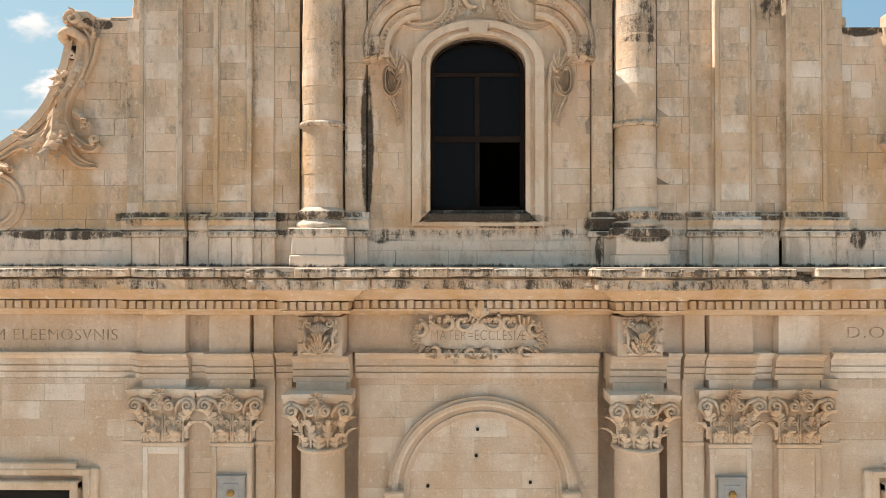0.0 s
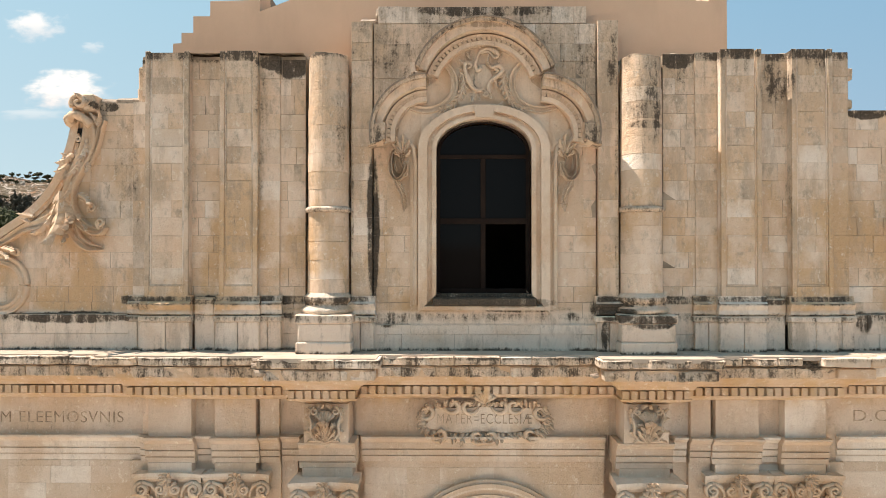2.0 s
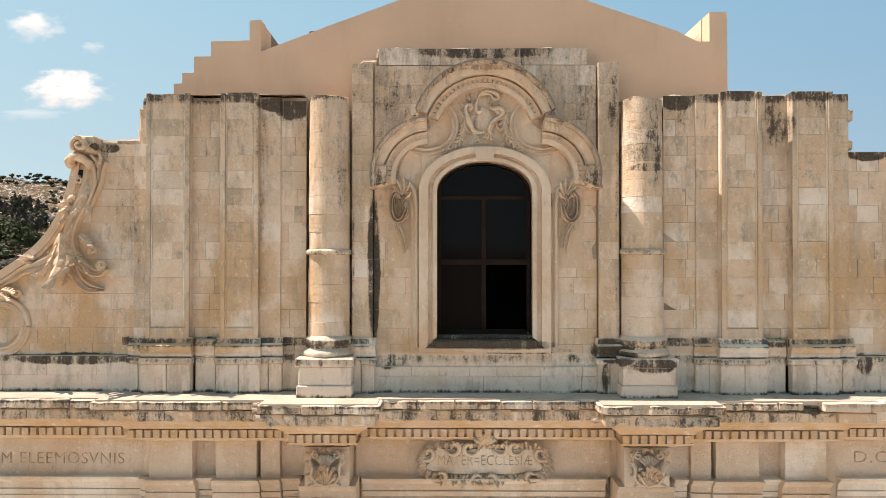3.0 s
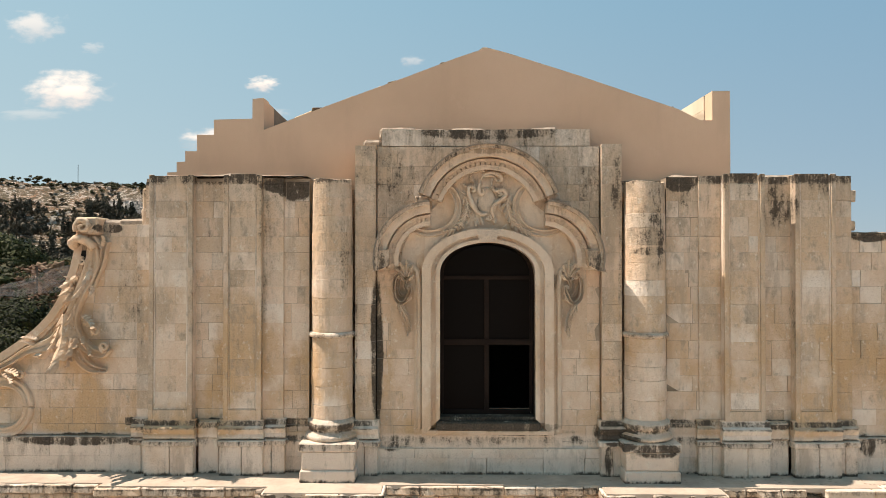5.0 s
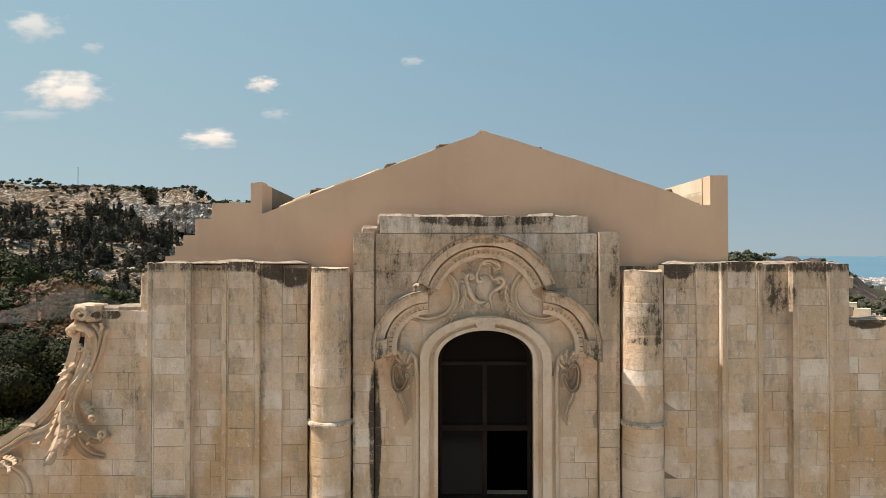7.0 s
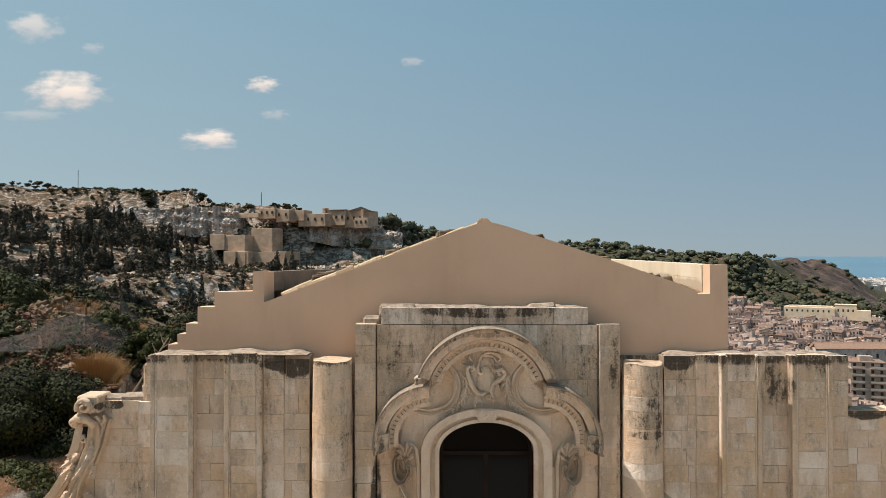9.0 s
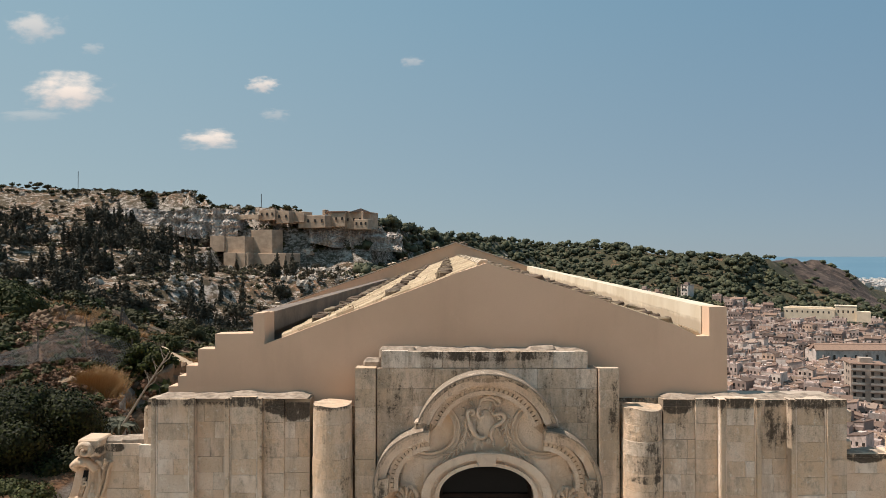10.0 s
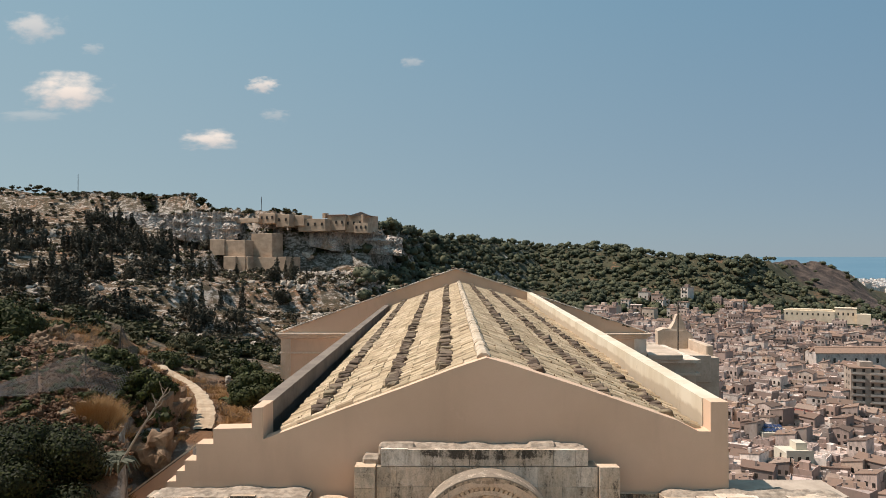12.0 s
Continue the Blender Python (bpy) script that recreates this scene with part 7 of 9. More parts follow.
def town():
    rng = random.Random(21)
    kits, flat_kits = [], []
    for i in range(34):
        kind = rng.choice(("flat", "flat", "flat", "gable", "shed", "shed", "cross"))
        w, l, h = rng.uniform(4.5, 11), rng.uniform(5, 10), rng.choice((3.6, 5.2, 6.4, 6.8, 7.5, 9.6, 10.5))
        wall, roof, panes = house_parts(rng, w, l, h, kind)
        kits.append((finish("wall", wall, HOUSE_WALL), finish("roof", roof, TERRACE if kind == "flat" else HOUSE_ROOF), [finish("window", B(*p), PANE) for p in panes[:18]], kind, (w, l)))
    label = {"cross": "plastered town house with brown tiled roof along the street", "flat": "plastered flat-roofed town house with small windows", "gable": "plastered town house with brown tiled pitched roof", "shed": "plastered town house with a single-slope tiled roof"}
    places = []
    d = 222.0
    while d < 640:
        k = 1010 + rng.uniform(0, 30)
        while k < 1720:
            step = rng.uniform(6.0, 9.2) / d * 1207
            k += step
            if d > 600 and k < 1250:
                continue
            if 1376 < k < 1545 and 575 < d < 640 or 1488 < k < 1590 and 330 < d < 372 or 1415 < k and 430 < d < 478:
                continue
            if noise.noise(Vector((k * 0.01, d * 0.02, 0))) > 0.52:
                continue
            dd = d + rng.uniform(-4, 4)
            if dd > 560 + 70 * noise.noise(Vector((k * 0.006, 7, 0))) and not 1200 < k < 1560:
                continue
            places.append((k, dd))
        d *= 1.0
        d += rng.uniform(6.8, 9.0)
    near = sorted(places, key=lambda p: p[1])
    joined = {0: ([], []), 1: ([], []), 2: ([], []), 3: ([], [])}
    for i, (k, d) in enumerate(near):
        wall, roof, panes, kind, size = kits[rng.randrange(len(kits))]
        x, y = spot(k, d)
        turn = -36 + rng.uniform(-16, 16) + 20 * noise.noise(Vector((x * 0.01, y * 0.01, 5)))
        z = land(x, y, False) + rng.uniform(-1.5, 2.6)
        m = pose(x, y, z, 0, 0, turn)
        if i < 290:
            h = thing("town_house", label[kind], "house", "houses of the town")
            part("wall", wall, None, h)
            part("roof", roof, None, h)
            for p in panes:
                part("window", p, None, h)
            h.matrix_world = m
        else:
            for j, me in enumerate([wall, roof] + panes):
                V, F = joined[3 if j == 1 and kind == "flat" else min(j, 2)]
                b = len(V)
                V.extend([(m @ v.co)[:] for v in me.vertices])
                F.extend([tuple(b + q for q in p.vertices) for p in me.polygons])
    far = thing("distant_houses", "crowded plastered houses with brown roofs across the valley town", "houses", kind="stuff")
    for j, (nm, mat) in enumerate((("walls", HOUSE_WALL_ALL), ("roofs", HOUSE_ROOF_ALL), ("windows", PANE), ("terraces", TERRACE_ALL))):
        me = bpy.data.meshes.new(nm)
        me.from_pydata(joined[j][0], [], joined[j][1])
        me.materials.append(mat)
        tagged(part(nm, me, None, far), kind="stuff")
    # white coast town far away
    V, F = [], []
    for i in range(2800):
        k, d = rng.uniform(1462, 1720), rng.uniform(1650, 2850)
        x, y = spot(k, d)
        z = land(x, y, False)
        w, l, h = rng.uniform(8, 20), rng.uniform(8, 18), rng.uniform(6, 15)
        b = len(V)
        V.extend([(x + sx * w / 2, y + sy * l / 2, z + q) for q in (-10, h) for sx, sy in ((-1, -1), (1, -1), (1, 1), (-1, 1))])
        F.extend([tuple(b + q for q in f) for f in ((0, 1, 5, 4), (1, 2, 6, 5), (2, 3, 7, 6), (3, 0, 4, 7), (4, 5, 6, 7))])
    me = bpy.data.meshes.new("coast_town")
    me.from_pydata(V, [], F)
    me.materials.append(COAST)
    tagged(new("coast_town", me), "pale apartment blocks of a distant coastal town", "houses", kind="stuff")


town()


FLATS = simple("stained_grey_render", (0.50, 0.41, 0.335), (0.38, 0.305, 0.25), 0.15, 0.95, fine=1.2, bump=0.4)
FLATS_PALE = simple("pale_balcony_render", (0.56, 0.49, 0.42), (0.42, 0.36, 0.31), 0.3, 0.95, fine=2.0)


def block_of_flats():
    x, y = spot(1526, 350)
    z = land(x, y, False) + 2
    b = thing("apartment_block", "five-storey pale apartment block with long balconies", "apartment block", at=(x, y, z))
    b.rotation_euler = (0, 0, radians(-16))
    part("wall", B(-8, 8, -6, 6, -12, 22.5), FLATS, b)
    part("roof", B(-8.3, 8.3, -6.3, 6.3, 22.5, 23.0), HOUSE_ROOF, b)
    part("stair_head", B(-3, 3, -2, 3, 23.0, 25.4), FLATS, b)
    for s in range(6):
        for xa, xb in ((-7.8, -2.0), (0.6, 7.8)):
            slab = part("balcony", B(xa, xb, -7.5, -6, s * 3.6 + 1.7, s * 3.6 + 1.95), FLATS, b)
            part("balustrade", B(xa, xb, -7.5, -7.35, s * 3.6 + 1.95, s * 3.6 + 2.8), FLATS_PALE, slab)
        for i in range(4):
            part("window", B(-6.9 + i * 4.0, -5.6 + i * 4.0, -6.06, -5.9, s * 3.6 + 2.9, s * 3.6 + 4.6), PANE, b)
        for i in range(2):
            part("window", B(-8.06, -7.9, -3.5 + i * 4, -2 + i * 4, s * 3.6 + 2.9, s * 3.6 + 4.6), PANE, b)


block_of_flats()


def convent():
    x, y = spot(1455, 592)
    z = 23.77 - (560 - 454) / 1207 * 592
    c = thing("convent", "long pale cream convent building on the hillside", "convent", at=(x, y, z))
    c.rotation_euler = (0, 0, radians(-30))
    part("wall", B(-31, 8, -5, 8, -5, 4.9), CREAM, c)
    part("wing", B(8, 24, -3, 9, -5, 7.7), CREAM, c)
    part("wing", B(24, 34, -7, 4, -5, 3.6), CREAM, c)
    part("roof", prism(bmesh.new(), [(-31.5, 4.9), (8.2, 4.9), (6, 6.2), (-26, 6.2)], -2, 6), CREAM, c)
    part("roof", B(7.7, 24.3, -3.3, 9.3, 7.7, 8.1), CREAM, c)
    for i in range(9):
        part("window", B(-29 + i * 4, -27.8 + i * 4, -5.06, -4.9, 1.2, 3.0), PANE, c)
    for i in range(4):
        part("window", B(10 + i * 3.6, 11.2 + i * 3.6, -3.06, -2.9, 2.0, 4.2), PANE, c)


convent()


def big_church():
    x, y = spot(1500, 455)
    z = land(x, y, False)
    c = thing("long_church", "long stone church with a brown tiled roof in the town", "church", at=(x, y, z))
    part("wall", B(-26, 40, -7, 7, -3, 11.5), HOUSE_WALL, c)
    part("roof", prism(bmesh.new(), [(-27, 11.3), (41, 11.3), (41, 14.5), (-24, 14.5)], -1.5, 1.5), HOUSE_ROOF, c)
    bm = bmesh.new()
    for s in (-1, 1):
        v = [bm.verts.new(p) for p in ((-27, s * 7.5, 11.3), (41, s * 7.5, 11.3), (41, 0, 15), (-24, 0, 15))]
        w = [bm.verts.new(p) for p in ((-27, s * 7.5, 11.0), (41, s * 7.5, 11.0), (41, 0, 14.7), (-24, 0, 14.7))]
        bm.faces.new(v), bm.faces.new(w)
        for i in range(4):
            bm.faces.new((v[i], v[(i + 1) % 4], w[(i + 1) % 4], w[i]))
    part("roof_slope", bm, HOUSE_ROOF, c)
    for i in range(8):
        part("window", B(-22 + i * 7, -20.5 + i * 7, -7.06, -6.9, 5, 8), PANE, c)


big_church()


def landmarks():
    """A red roof, a solar roof, a tarpaulin and a parked car picked out in the town."""
    rng = random.Random(8)
    x, y = spot(1418, 322)
    z = land(x, y, False) + 5.8
    t = thing("red_roofed_house", "low house with a bright red sheet roof", "house", at=(x, y, z))
    part("wall", B(-5, 5, -4, 4, -9, 1.8), HOUSE_WALL, t)
    part("roof", prism(bmesh.new(), [(-5.3, 1.8), (5.3, 1.8), (5.3, 2.0), (-5.3, 3.2)], -4.3, 4.3), RED, t)
    x, y = spot(1364, 292)
    z = land(x, y, False) + 1.5
    t = thing("solar_roofed_house", "white house with blue solar panels on its roof", "house", at=(x, y, z))
    part("wall", B(-6.5, 6.5, -5, 5, -6, 7.2), WHITE, t)
    for i in range(5):
        for j in range(2):
            part("solar_panel", B(-0.8, 0.8, -1.2, 1.2, -0.04, 0.04), SOLAR, t).matrix_local = pose(-4.6 + i * 1.9, -2.6 + j * 2.9, 8.0 + j * 0.9, 18, 0, 0)
    for i in range(3):
        part("window", B(-4 + i * 3.6, -2.8 + i * 3.6, -5.06, -4.9, 3, 4.6), PANE, t)
    x, y = spot(1527, 268)
    z = land(x, y, False) + 5.0
    t = thing("tarpaulin", "blue tarpaulin stretched over a roof terrace", "tarpaulin", at=(x, y, z))
    part("sheet", rough_up(B(-2.6, 2.6, -2.2, 2.2, 0, 0.12), 0.3, 0.8), BLUE, t)
    for sx in (-2.4, 2.4):
        for sy in (-2, 2):
            part("pole", tube(bmesh.new(), [(sx, sy, -4), (sx, sy, 0.05)], 0.06), WOOD, t)
    x, y = spot(1352, 262)
    z = land(x, y, False) + 0.3
    t = thing("car", "white car parked in a lane of the town", "car", at=(x, y, z))
    part("body", prism(bmesh.new(), [(-2.1, 0.3), (2.1, 0.3), (2.1, 0.9), (1.3, 1.0), (0.8, 1.5), (-1.2, 1.5), (-1.9, 0.95), (-2.1, 0.9)], -0.85, 0.85), CAR_WHITE, t)
    part("window", B(-1.1, 0.75, -0.87, 0.87, 1.0, 1.4), PANE, t)
    for sx in (-1.3, 1.3):
        for sy in (-0.85, 0.85):
            part("wheel", lathe(bmesh.new(), [(0.33, -0.1), (0.33, 0.1)], 0, 0, 12), PANE, t).matrix_local = pose(sx, sy, 0.33, 90, 0, 0)
    # nearest white house by the lane
    x, y = spot(1400, 258)
    z = land(x, y, False)
    t = thing("corner_house", "three-storey white corner house with roof terrace", "house", at=(x, y, z))
    part("wall", B(-5, 5, -5, 5, -3, 12.5), WHITE, t)
    part("parapet", B(-5, 5, -5, -4.7, 12.5, 13.4), WHITE, t)
    part("stair_head", B(0.5, 4.5, -1, 4, 12.5, 15.2), WHITE, t)
    part("balcony", B(-4.8, 4.8, -6.1, -5, 6.2, 7.2), WHITE, t)
    for s in range(3):
        for i in range(3):
            part("window", B(-3.8 + i * 2.9, -2.6 + i * 2.9, -5.06, -4.9, 1.5 + s * 3.9, 3.3 + s * 3.9), PANE, t)
        part("window", B(-5.06, -4.9, -1, 0.2, 2 + s * 3.9, 3.6 + s * 3.9), PANE, t)

    # white statue on the hill
    x, y = 266.0, 625.0
    s = thing("hill_monument", "small white monument on the hilltop", "monument", at=(x, y, land(x, y, False)))
    part("base", B(-2.2, 2.2, -2.2, 2.2, -6, 2.2, 0.1), WHITE, s)
    part("shaft", tube(bmesh.new(), [(0, 0, 2.1), (0, 0, 6.5)], [0.9, 0.5], 8), WHITE, s)


landmarks()


UPPER_A = simple("beige_house_render", (0.62, 0.50, 0.405), (0.50, 0.395, 0.315), 0.25, 0.95, fine=1.5, bump=0.3)
UPPER_B = simple("rosy_house_render", (0.55, 0.40, 0.33), (0.45, 0.325, 0.265), 0.25, 0.95, fine=1.5, bump=0.3)
UPPER_C = simple("pale_house_render", (0.72, 0.64, 0.56), (0.58, 0.50, 0.43), 0.25, 0.95, fine=1.5, bump=0.3)


def upper_town():
    """Taller houses along the upper edge of the town, under the wooded hill."""
    rng = random.Random(41)
    for i in range(17):
        k, d = 1046 + i * 11.5 + rng.uniform(-5, 5), rng.uniform(585, 655)
        x, y = spot(k, d)
        w, l, h = rng.uniform(3.0, 5.5), rng.uniform(3.5, 6), rng.choice((6.4, 9.6, 9.6, 12.8))
        base = land(x, y, False)
        t = thing("apartment_house", "tall plastered apartment house at the upper edge of town", "house", "upper town houses", at=(x, y, base))
        t.rotation_euler = (0, 0, radians(rng.uniform(-52, -24)))
        part("wall", B(-w, w, -l, l, -14, h), rng.choice((UPPER_A, UPPER_B, UPPER_C)), t)
        part("roof", B(-w - 0.3, w + 0.3, -l - 0.3, l + 0.3, h, h + 0.35), HOUSE_ROOF if rng.random() < 0.5 else TERRACE, t)
        if rng.random() < 0.6:
            part("stair_head", B(-1.8, 1.8, -2, 2, h + 0.35, h + 2.8), HOUSE_WALL, t)
        for s in range(int(h / 3.2)):
            n = max(2, int(w / 1.7))
            for j in range(n):
                q = -w + (j + 0.5) * 2 * w / n
                part("window", B(q - 0.6, q + 0.6, -l - 0.06, -l + 0.1, s * 3.2 + 0.9, s * 3.2 + 2.5), PANE, t)
            if rng.random() < 0.6:
                part("balcony", B(-w * 0.8, w * 0.5, -l - 1.1, -l, s * 3.2 + 0.3, s * 3.2 + 0.5), HOUSE_WALL, t)
            part("window", B(-w - 0.06, -w + 0.1, -0.7, 0.7, s * 3.2 + 0.9, s * 3.2 + 2.5), PANE, t)


upper_town()


def monastery():
    """Ruined monastery on the edge of the quarry cliff, with its great retaining walls."""
    d0 = 392

    def at(k, y, d=d0):
        return EYE_X + (k - 795) / 1207 * d, 23.77 - (y - 454) / 1207 * d
    m = thing("monastery", "warm stone monastery on a cliff edge with buttressed terrace walls", "monastery", at=(0, EYE_Y + d0, 0))

    def block(name, k0, k1, y0, y1, dy0, dy1, mat=ROCK_WARM_WALL, label="", windows=0):
        (xa, zt), (xb, zb) = at(k0, y0), at(k1, y1)
        w, l, h = (xb - xa) / 2, (dy1 - dy0) / 2, zt - zb
        ob = part(name, rough_up(B(-w, w, -l, l, 0, h, 0.15), 0.25, 0.5), mat, m, label)
        ob.matrix_local = pose((xa + xb) / 2, (dy0 + dy1) / 2, zb, 0, 0, -22)
        for i in range(windows):
            x = -w + (i + 0.5) * 2 * w / windows
            part("window", B(x - 0.5, x + 0.5, -l - 0.3, -l + 0.3, h * 0.45, h * 0.45 + 1.7), PANE, ob)
        return ob
    block("main_hall", 620, 657, 381, 412, -4, 14, windows=3)
    (xa, zt), (xb, _), (xm, zm) = at(620, 383), at(657, 383), at(641, 376)
    part("roof", prism(bmesh.new(), [(xa - 0.6, zt), (xb + 0.6, zt), (xm, zm)], -5, 15), HOUSE_ROOF, m)
    block("annexe", 586, 622, 382, 408, -2, 12, windows=3)
    block("annexe_roof", 585, 623, 380, 382.5, -2.5, 12.5, HOUSE_ROOF)
    block("lower_hall", 632, 659, 396, 414, -9, -4, windows=3)
    block("ruined_range", 532, 588, 388, 410, -3, 9, windows=4)
    block("ruined_range", 495, 523, 380, 402, -3, 10, windows=2)
    block("ruined_range", 462, 496, 378, 396, -1, 10, windows=3)
    block("ruined_range", 522, 545, 381, 400, -1, 8)
    block("tower_stub", 572, 578, 377, 386, 0, 4)
    block("garden_wall", 405, 462, 386, 394, 2, 5)
    block("terrace_wall", 410, 453, 426, 455, -10, 2)
    block("terrace_wall", 453, 497, 414, 455, -8, 2)
    block("terrace_wall", 378, 410, 424, 452, -6, 2)
    block("lower_terrace_wall", 414, 440, 454, 478, -14, 0)
    block("lower_terrace_wall", 440, 458, 454, 484, -15.5, 0)
    block("lower_terrace_wall", 458, 530, 455, 492, -13.5, 0)
    block("buttress", 452, 456, 454, 486, -16.4, -13.6)


ROCK_WARM_WALL = simple("warm_rubble_wall", (0.52, 0.385, 0.275), (0.38, 0.275, 0.195), 0.22, 1.0, fine=1.1, bump=0.8, stretch=(1, 1, 1.5))
monastery()
# masts on the skyline
for k, y, h in ((135, 336, 11), (795, 432, 8), (1074, 452, 8), (462, 366, 7)):
    d = 470 if k < 500 else 760
    x, yy = spot(k, d)
    z = 23.77 - (y - 454) / 1207 * d
    tagged(part("mast", tube(bmesh.new(), [(x, yy, z - 14), (x, yy, z + h)], 0.22), WIRE), "thin metal mast on the skyline", "mast", "skyline masts")


# ---- trees, bushes, rocks ----
def crown_mesh(name, rng, lobes, cards, size, mat, core=0.72, sub=1, ruffle=(0.2, 0.9)):
    """A crown of leaf clumps: small bent cards strewn over uneven lobes round a dark heart."""
    V, F = [], []
    for (cx, cy, cz, r, sz) in lobes:
        g = bmesh.new()
        bmesh.ops.create_icosphere(g, subdivisions=sub, radius=1)
        b = len(V)
        for v in g.verts:
            k = core * (1 + (0.35 if sub == 1 else 0.6) * noise.noise(v.co * (2 if sub == 1 else 2.6) + Vector((cx, cy, cz)) * 3))
            V.append((cx + v.co.x * r * k, cy + v.co.y * r * k, cz + v.co.z * r * sz * k))
        F.extend([tuple(b + v.index for v in f.verts) for f in g.faces])
        g.free()
    weights = [r * r for *_, r, _ in lobes]
    for i in range(cards):
        cx, cy, cz, r, sz = rng.choices(lobes, weights)[0]
        n = Vector((rng.gauss(0, 1), rng.gauss(0, 1), rng.gauss(0, 1))).normalized()
        c = Vector((cx, cy, cz)) + Vector((n.x, n.y, n.z * sz)) * r * rng.uniform(0.66, 1.05)
        u = n.cross(Vector((rng.gauss(0, 1), rng.gauss(0, 1), rng.gauss(0, 1)))).normalized()
        w = (n * rng.uniform(*ruffle) + u.cross(n) * (rng.uniform(-1, 1) if ruffle[0] > 0 else rng.choice((-1, 1)) * rng.uniform(0.5, 1.0))).normalized()
        s = size * rng.uniform(0.6, 1.35)
        b = len(V)
        V.extend([(c - u * s * 0.45)[:], (c + w * s * 0.6)[:], (c + u * s * 0.45 + n * s * 0.15)[:], (c - w * s * 0.5)[:]])
        F.extend([(b, b + 1, b + 2), (b, b + 2, b + 3)])
    me = bpy.data.meshes.new(name)
    me.from_pydata([tuple(v) for v in V], [], F)
    me.materials.append(mat)
    return me


def round_lobes(rng, n, r, flat=0.8):
    return [(rng.uniform(-0.5, 0.5) * r, rng.uniform(-0.5, 0.5) * r, r * rng.uniform(0.45, 0.95), r * rng.uniform(0.4, 0.62), flat) for _ in range(n)]


def dome_lobes(rng, n, r):
    """Clumps over a dome, with hollows between them."""
    out = [(0, 0, r * 0.45, r * 0.62, 0.9)]
    for i in range(n):
        a, h = rng.uniform(0, 6.28), rng.uniform(-0.15, 1.0)
        q = math.sqrt(max(0.0, 1 - max(h, 0) ** 2)) * r * 0.72
        out.append((q * math.cos(a), q * math.sin(a), r * (0.45 + 0.55 * h), r * rng.uniform(0.16, 0.32), 0.85))
    return out


def cone_lobes(h, w):
    return [(0, 0, h * f, w * q, h * 0.13 / (w * q)) for f, q in ((0.16, 0.9), (0.34, 1.0), (0.52, 0.85), (0.70, 0.62), (0.86, 0.36))]


def on_path(x, y, margin):
    """Whether a place lies on the white path beside the church."""
    d = y - EYE_Y
    if not 44 < d < 76:
        return False
    k = float(np.interp(d, (46.5, 48, 51, 54.5, 58.5, 62.5, 66, 69, 71.8, 73.6, 75), (346, 350, 357, 363, 365, 360, 350, 336, 316, 296, 278)))
    return abs(x - EYE_X - (k - 795) / 1207 * d) < margin


rng_v = random.Random(31)
BUSH = [crown_mesh("crown", rng_v, round_lobes(rng_v, 4, 1.0), 130, 0.34, (LEAF_OLIVE, LEAF_OLIVE, LEAF)[i % 3]) for i in range(6)]
NEAR = [crown_mesh("crown", rng_v, dome_lobes(rng_v, 7, 0.9), 210, 0.21, (LEAF_BANK, LEAF_RUST, LEAF_BANK, LEAF_RUST, LEAF_OLIVE)[i], 0.8, 1, (-0.3, 0.5)) for i in range(5)]
CYPRESS = [crown_mesh("crown", rng_v, cone_lobes(1.0, w), 320, 0.065, LEAF_DARK, 0.6) for w in (0.10, 0.14, 0.20)]
FAR = [crown_mesh("crown", rng_v, round_lobes(rng_v, 2, 1.0), 46, 0.24, (LEAF_FAR, LEAF_FAR, LEAF_FAR, LEAF_OLIVE)[i % 4], 0.84, 2) for i in range(7)]
SHRUB = [crown_mesh("crown", rng_v, round_lobes(rng_v, 2, 1.0), 42, 0.40, (LEAF_HILL, LEAF_HILL, LEAF_OLIVE, LEAF_DARK)[i]) for i in range(4)]
PINE = [crown_mesh("crown", rng_v, round_lobes(rng_v, 6, 1.0, 0.75), 380, 0.17, LEAF_DARK, 0.6) for i in range(3)]
TRUNK = finish("trunk", tube(bmesh.new(), [(0, 0, -0.8), (0.02, 0, 0.15), (-0.02, 0.02, 0.5)], [0.07, 0.055, 0.03], 6), BARK)


def joined_plants(name, label, category, places):
    """Many plants as one mesh: (mesh, x, y, z, turn, sx, sz)."""
    Vs, Fs, base = [], [], 0
    cache = {}
    by_mat = {}
    for me, x, y, z, turn, sx, sz in places:
        if me.name not in cache:
            co = np.empty(len(me.vertices) * 3)
            me.vertices.foreach_get("co", co)
            cache[me.name] = (co.reshape(-1, 3), np.array([list(p.vertices) for p in me.polygons]))
        co, fa = cache[me.name]
        c, s = math.cos(turn), math.sin(turn)
        out = np.empty_like(co)
        out[:, 0] = (co[:, 0] * c - co[:, 1] * s) * sx + x
        out[:, 1] = (co[:, 0] * s + co[:, 1] * c) * sx + y
        out[:, 2] = co[:, 2] * sz + z
        lst = by_mat.setdefault(me.materials[0].name, [[], [], 0])
        lst[0].append(out)
        lst[1].append(fa + lst[2])
        lst[2] += len(co)
    for mat, (vs, fs, _) in by_mat.items():
        v, f = np.concatenate(vs), np.concatenate(fs)
        me = bpy.data.meshes.new(name)
        me.vertices.add(len(v))
        me.vertices.foreach_set("co", v.ravel())
        me.loops.add(f.size)
        me.loops.foreach_set("vertex_index", f.ravel().astype(np.int32))
        me.polygons.add(len(f))
        me.polygons.foreach_set("loop_start", np.arange(0, f.size, 3, dtype=np.int32))
        me.update(calc_edges=True)
        me.materials.append(bpy.data.materials[mat])
        tagged(new(name, me), label, category, kind="stuff")


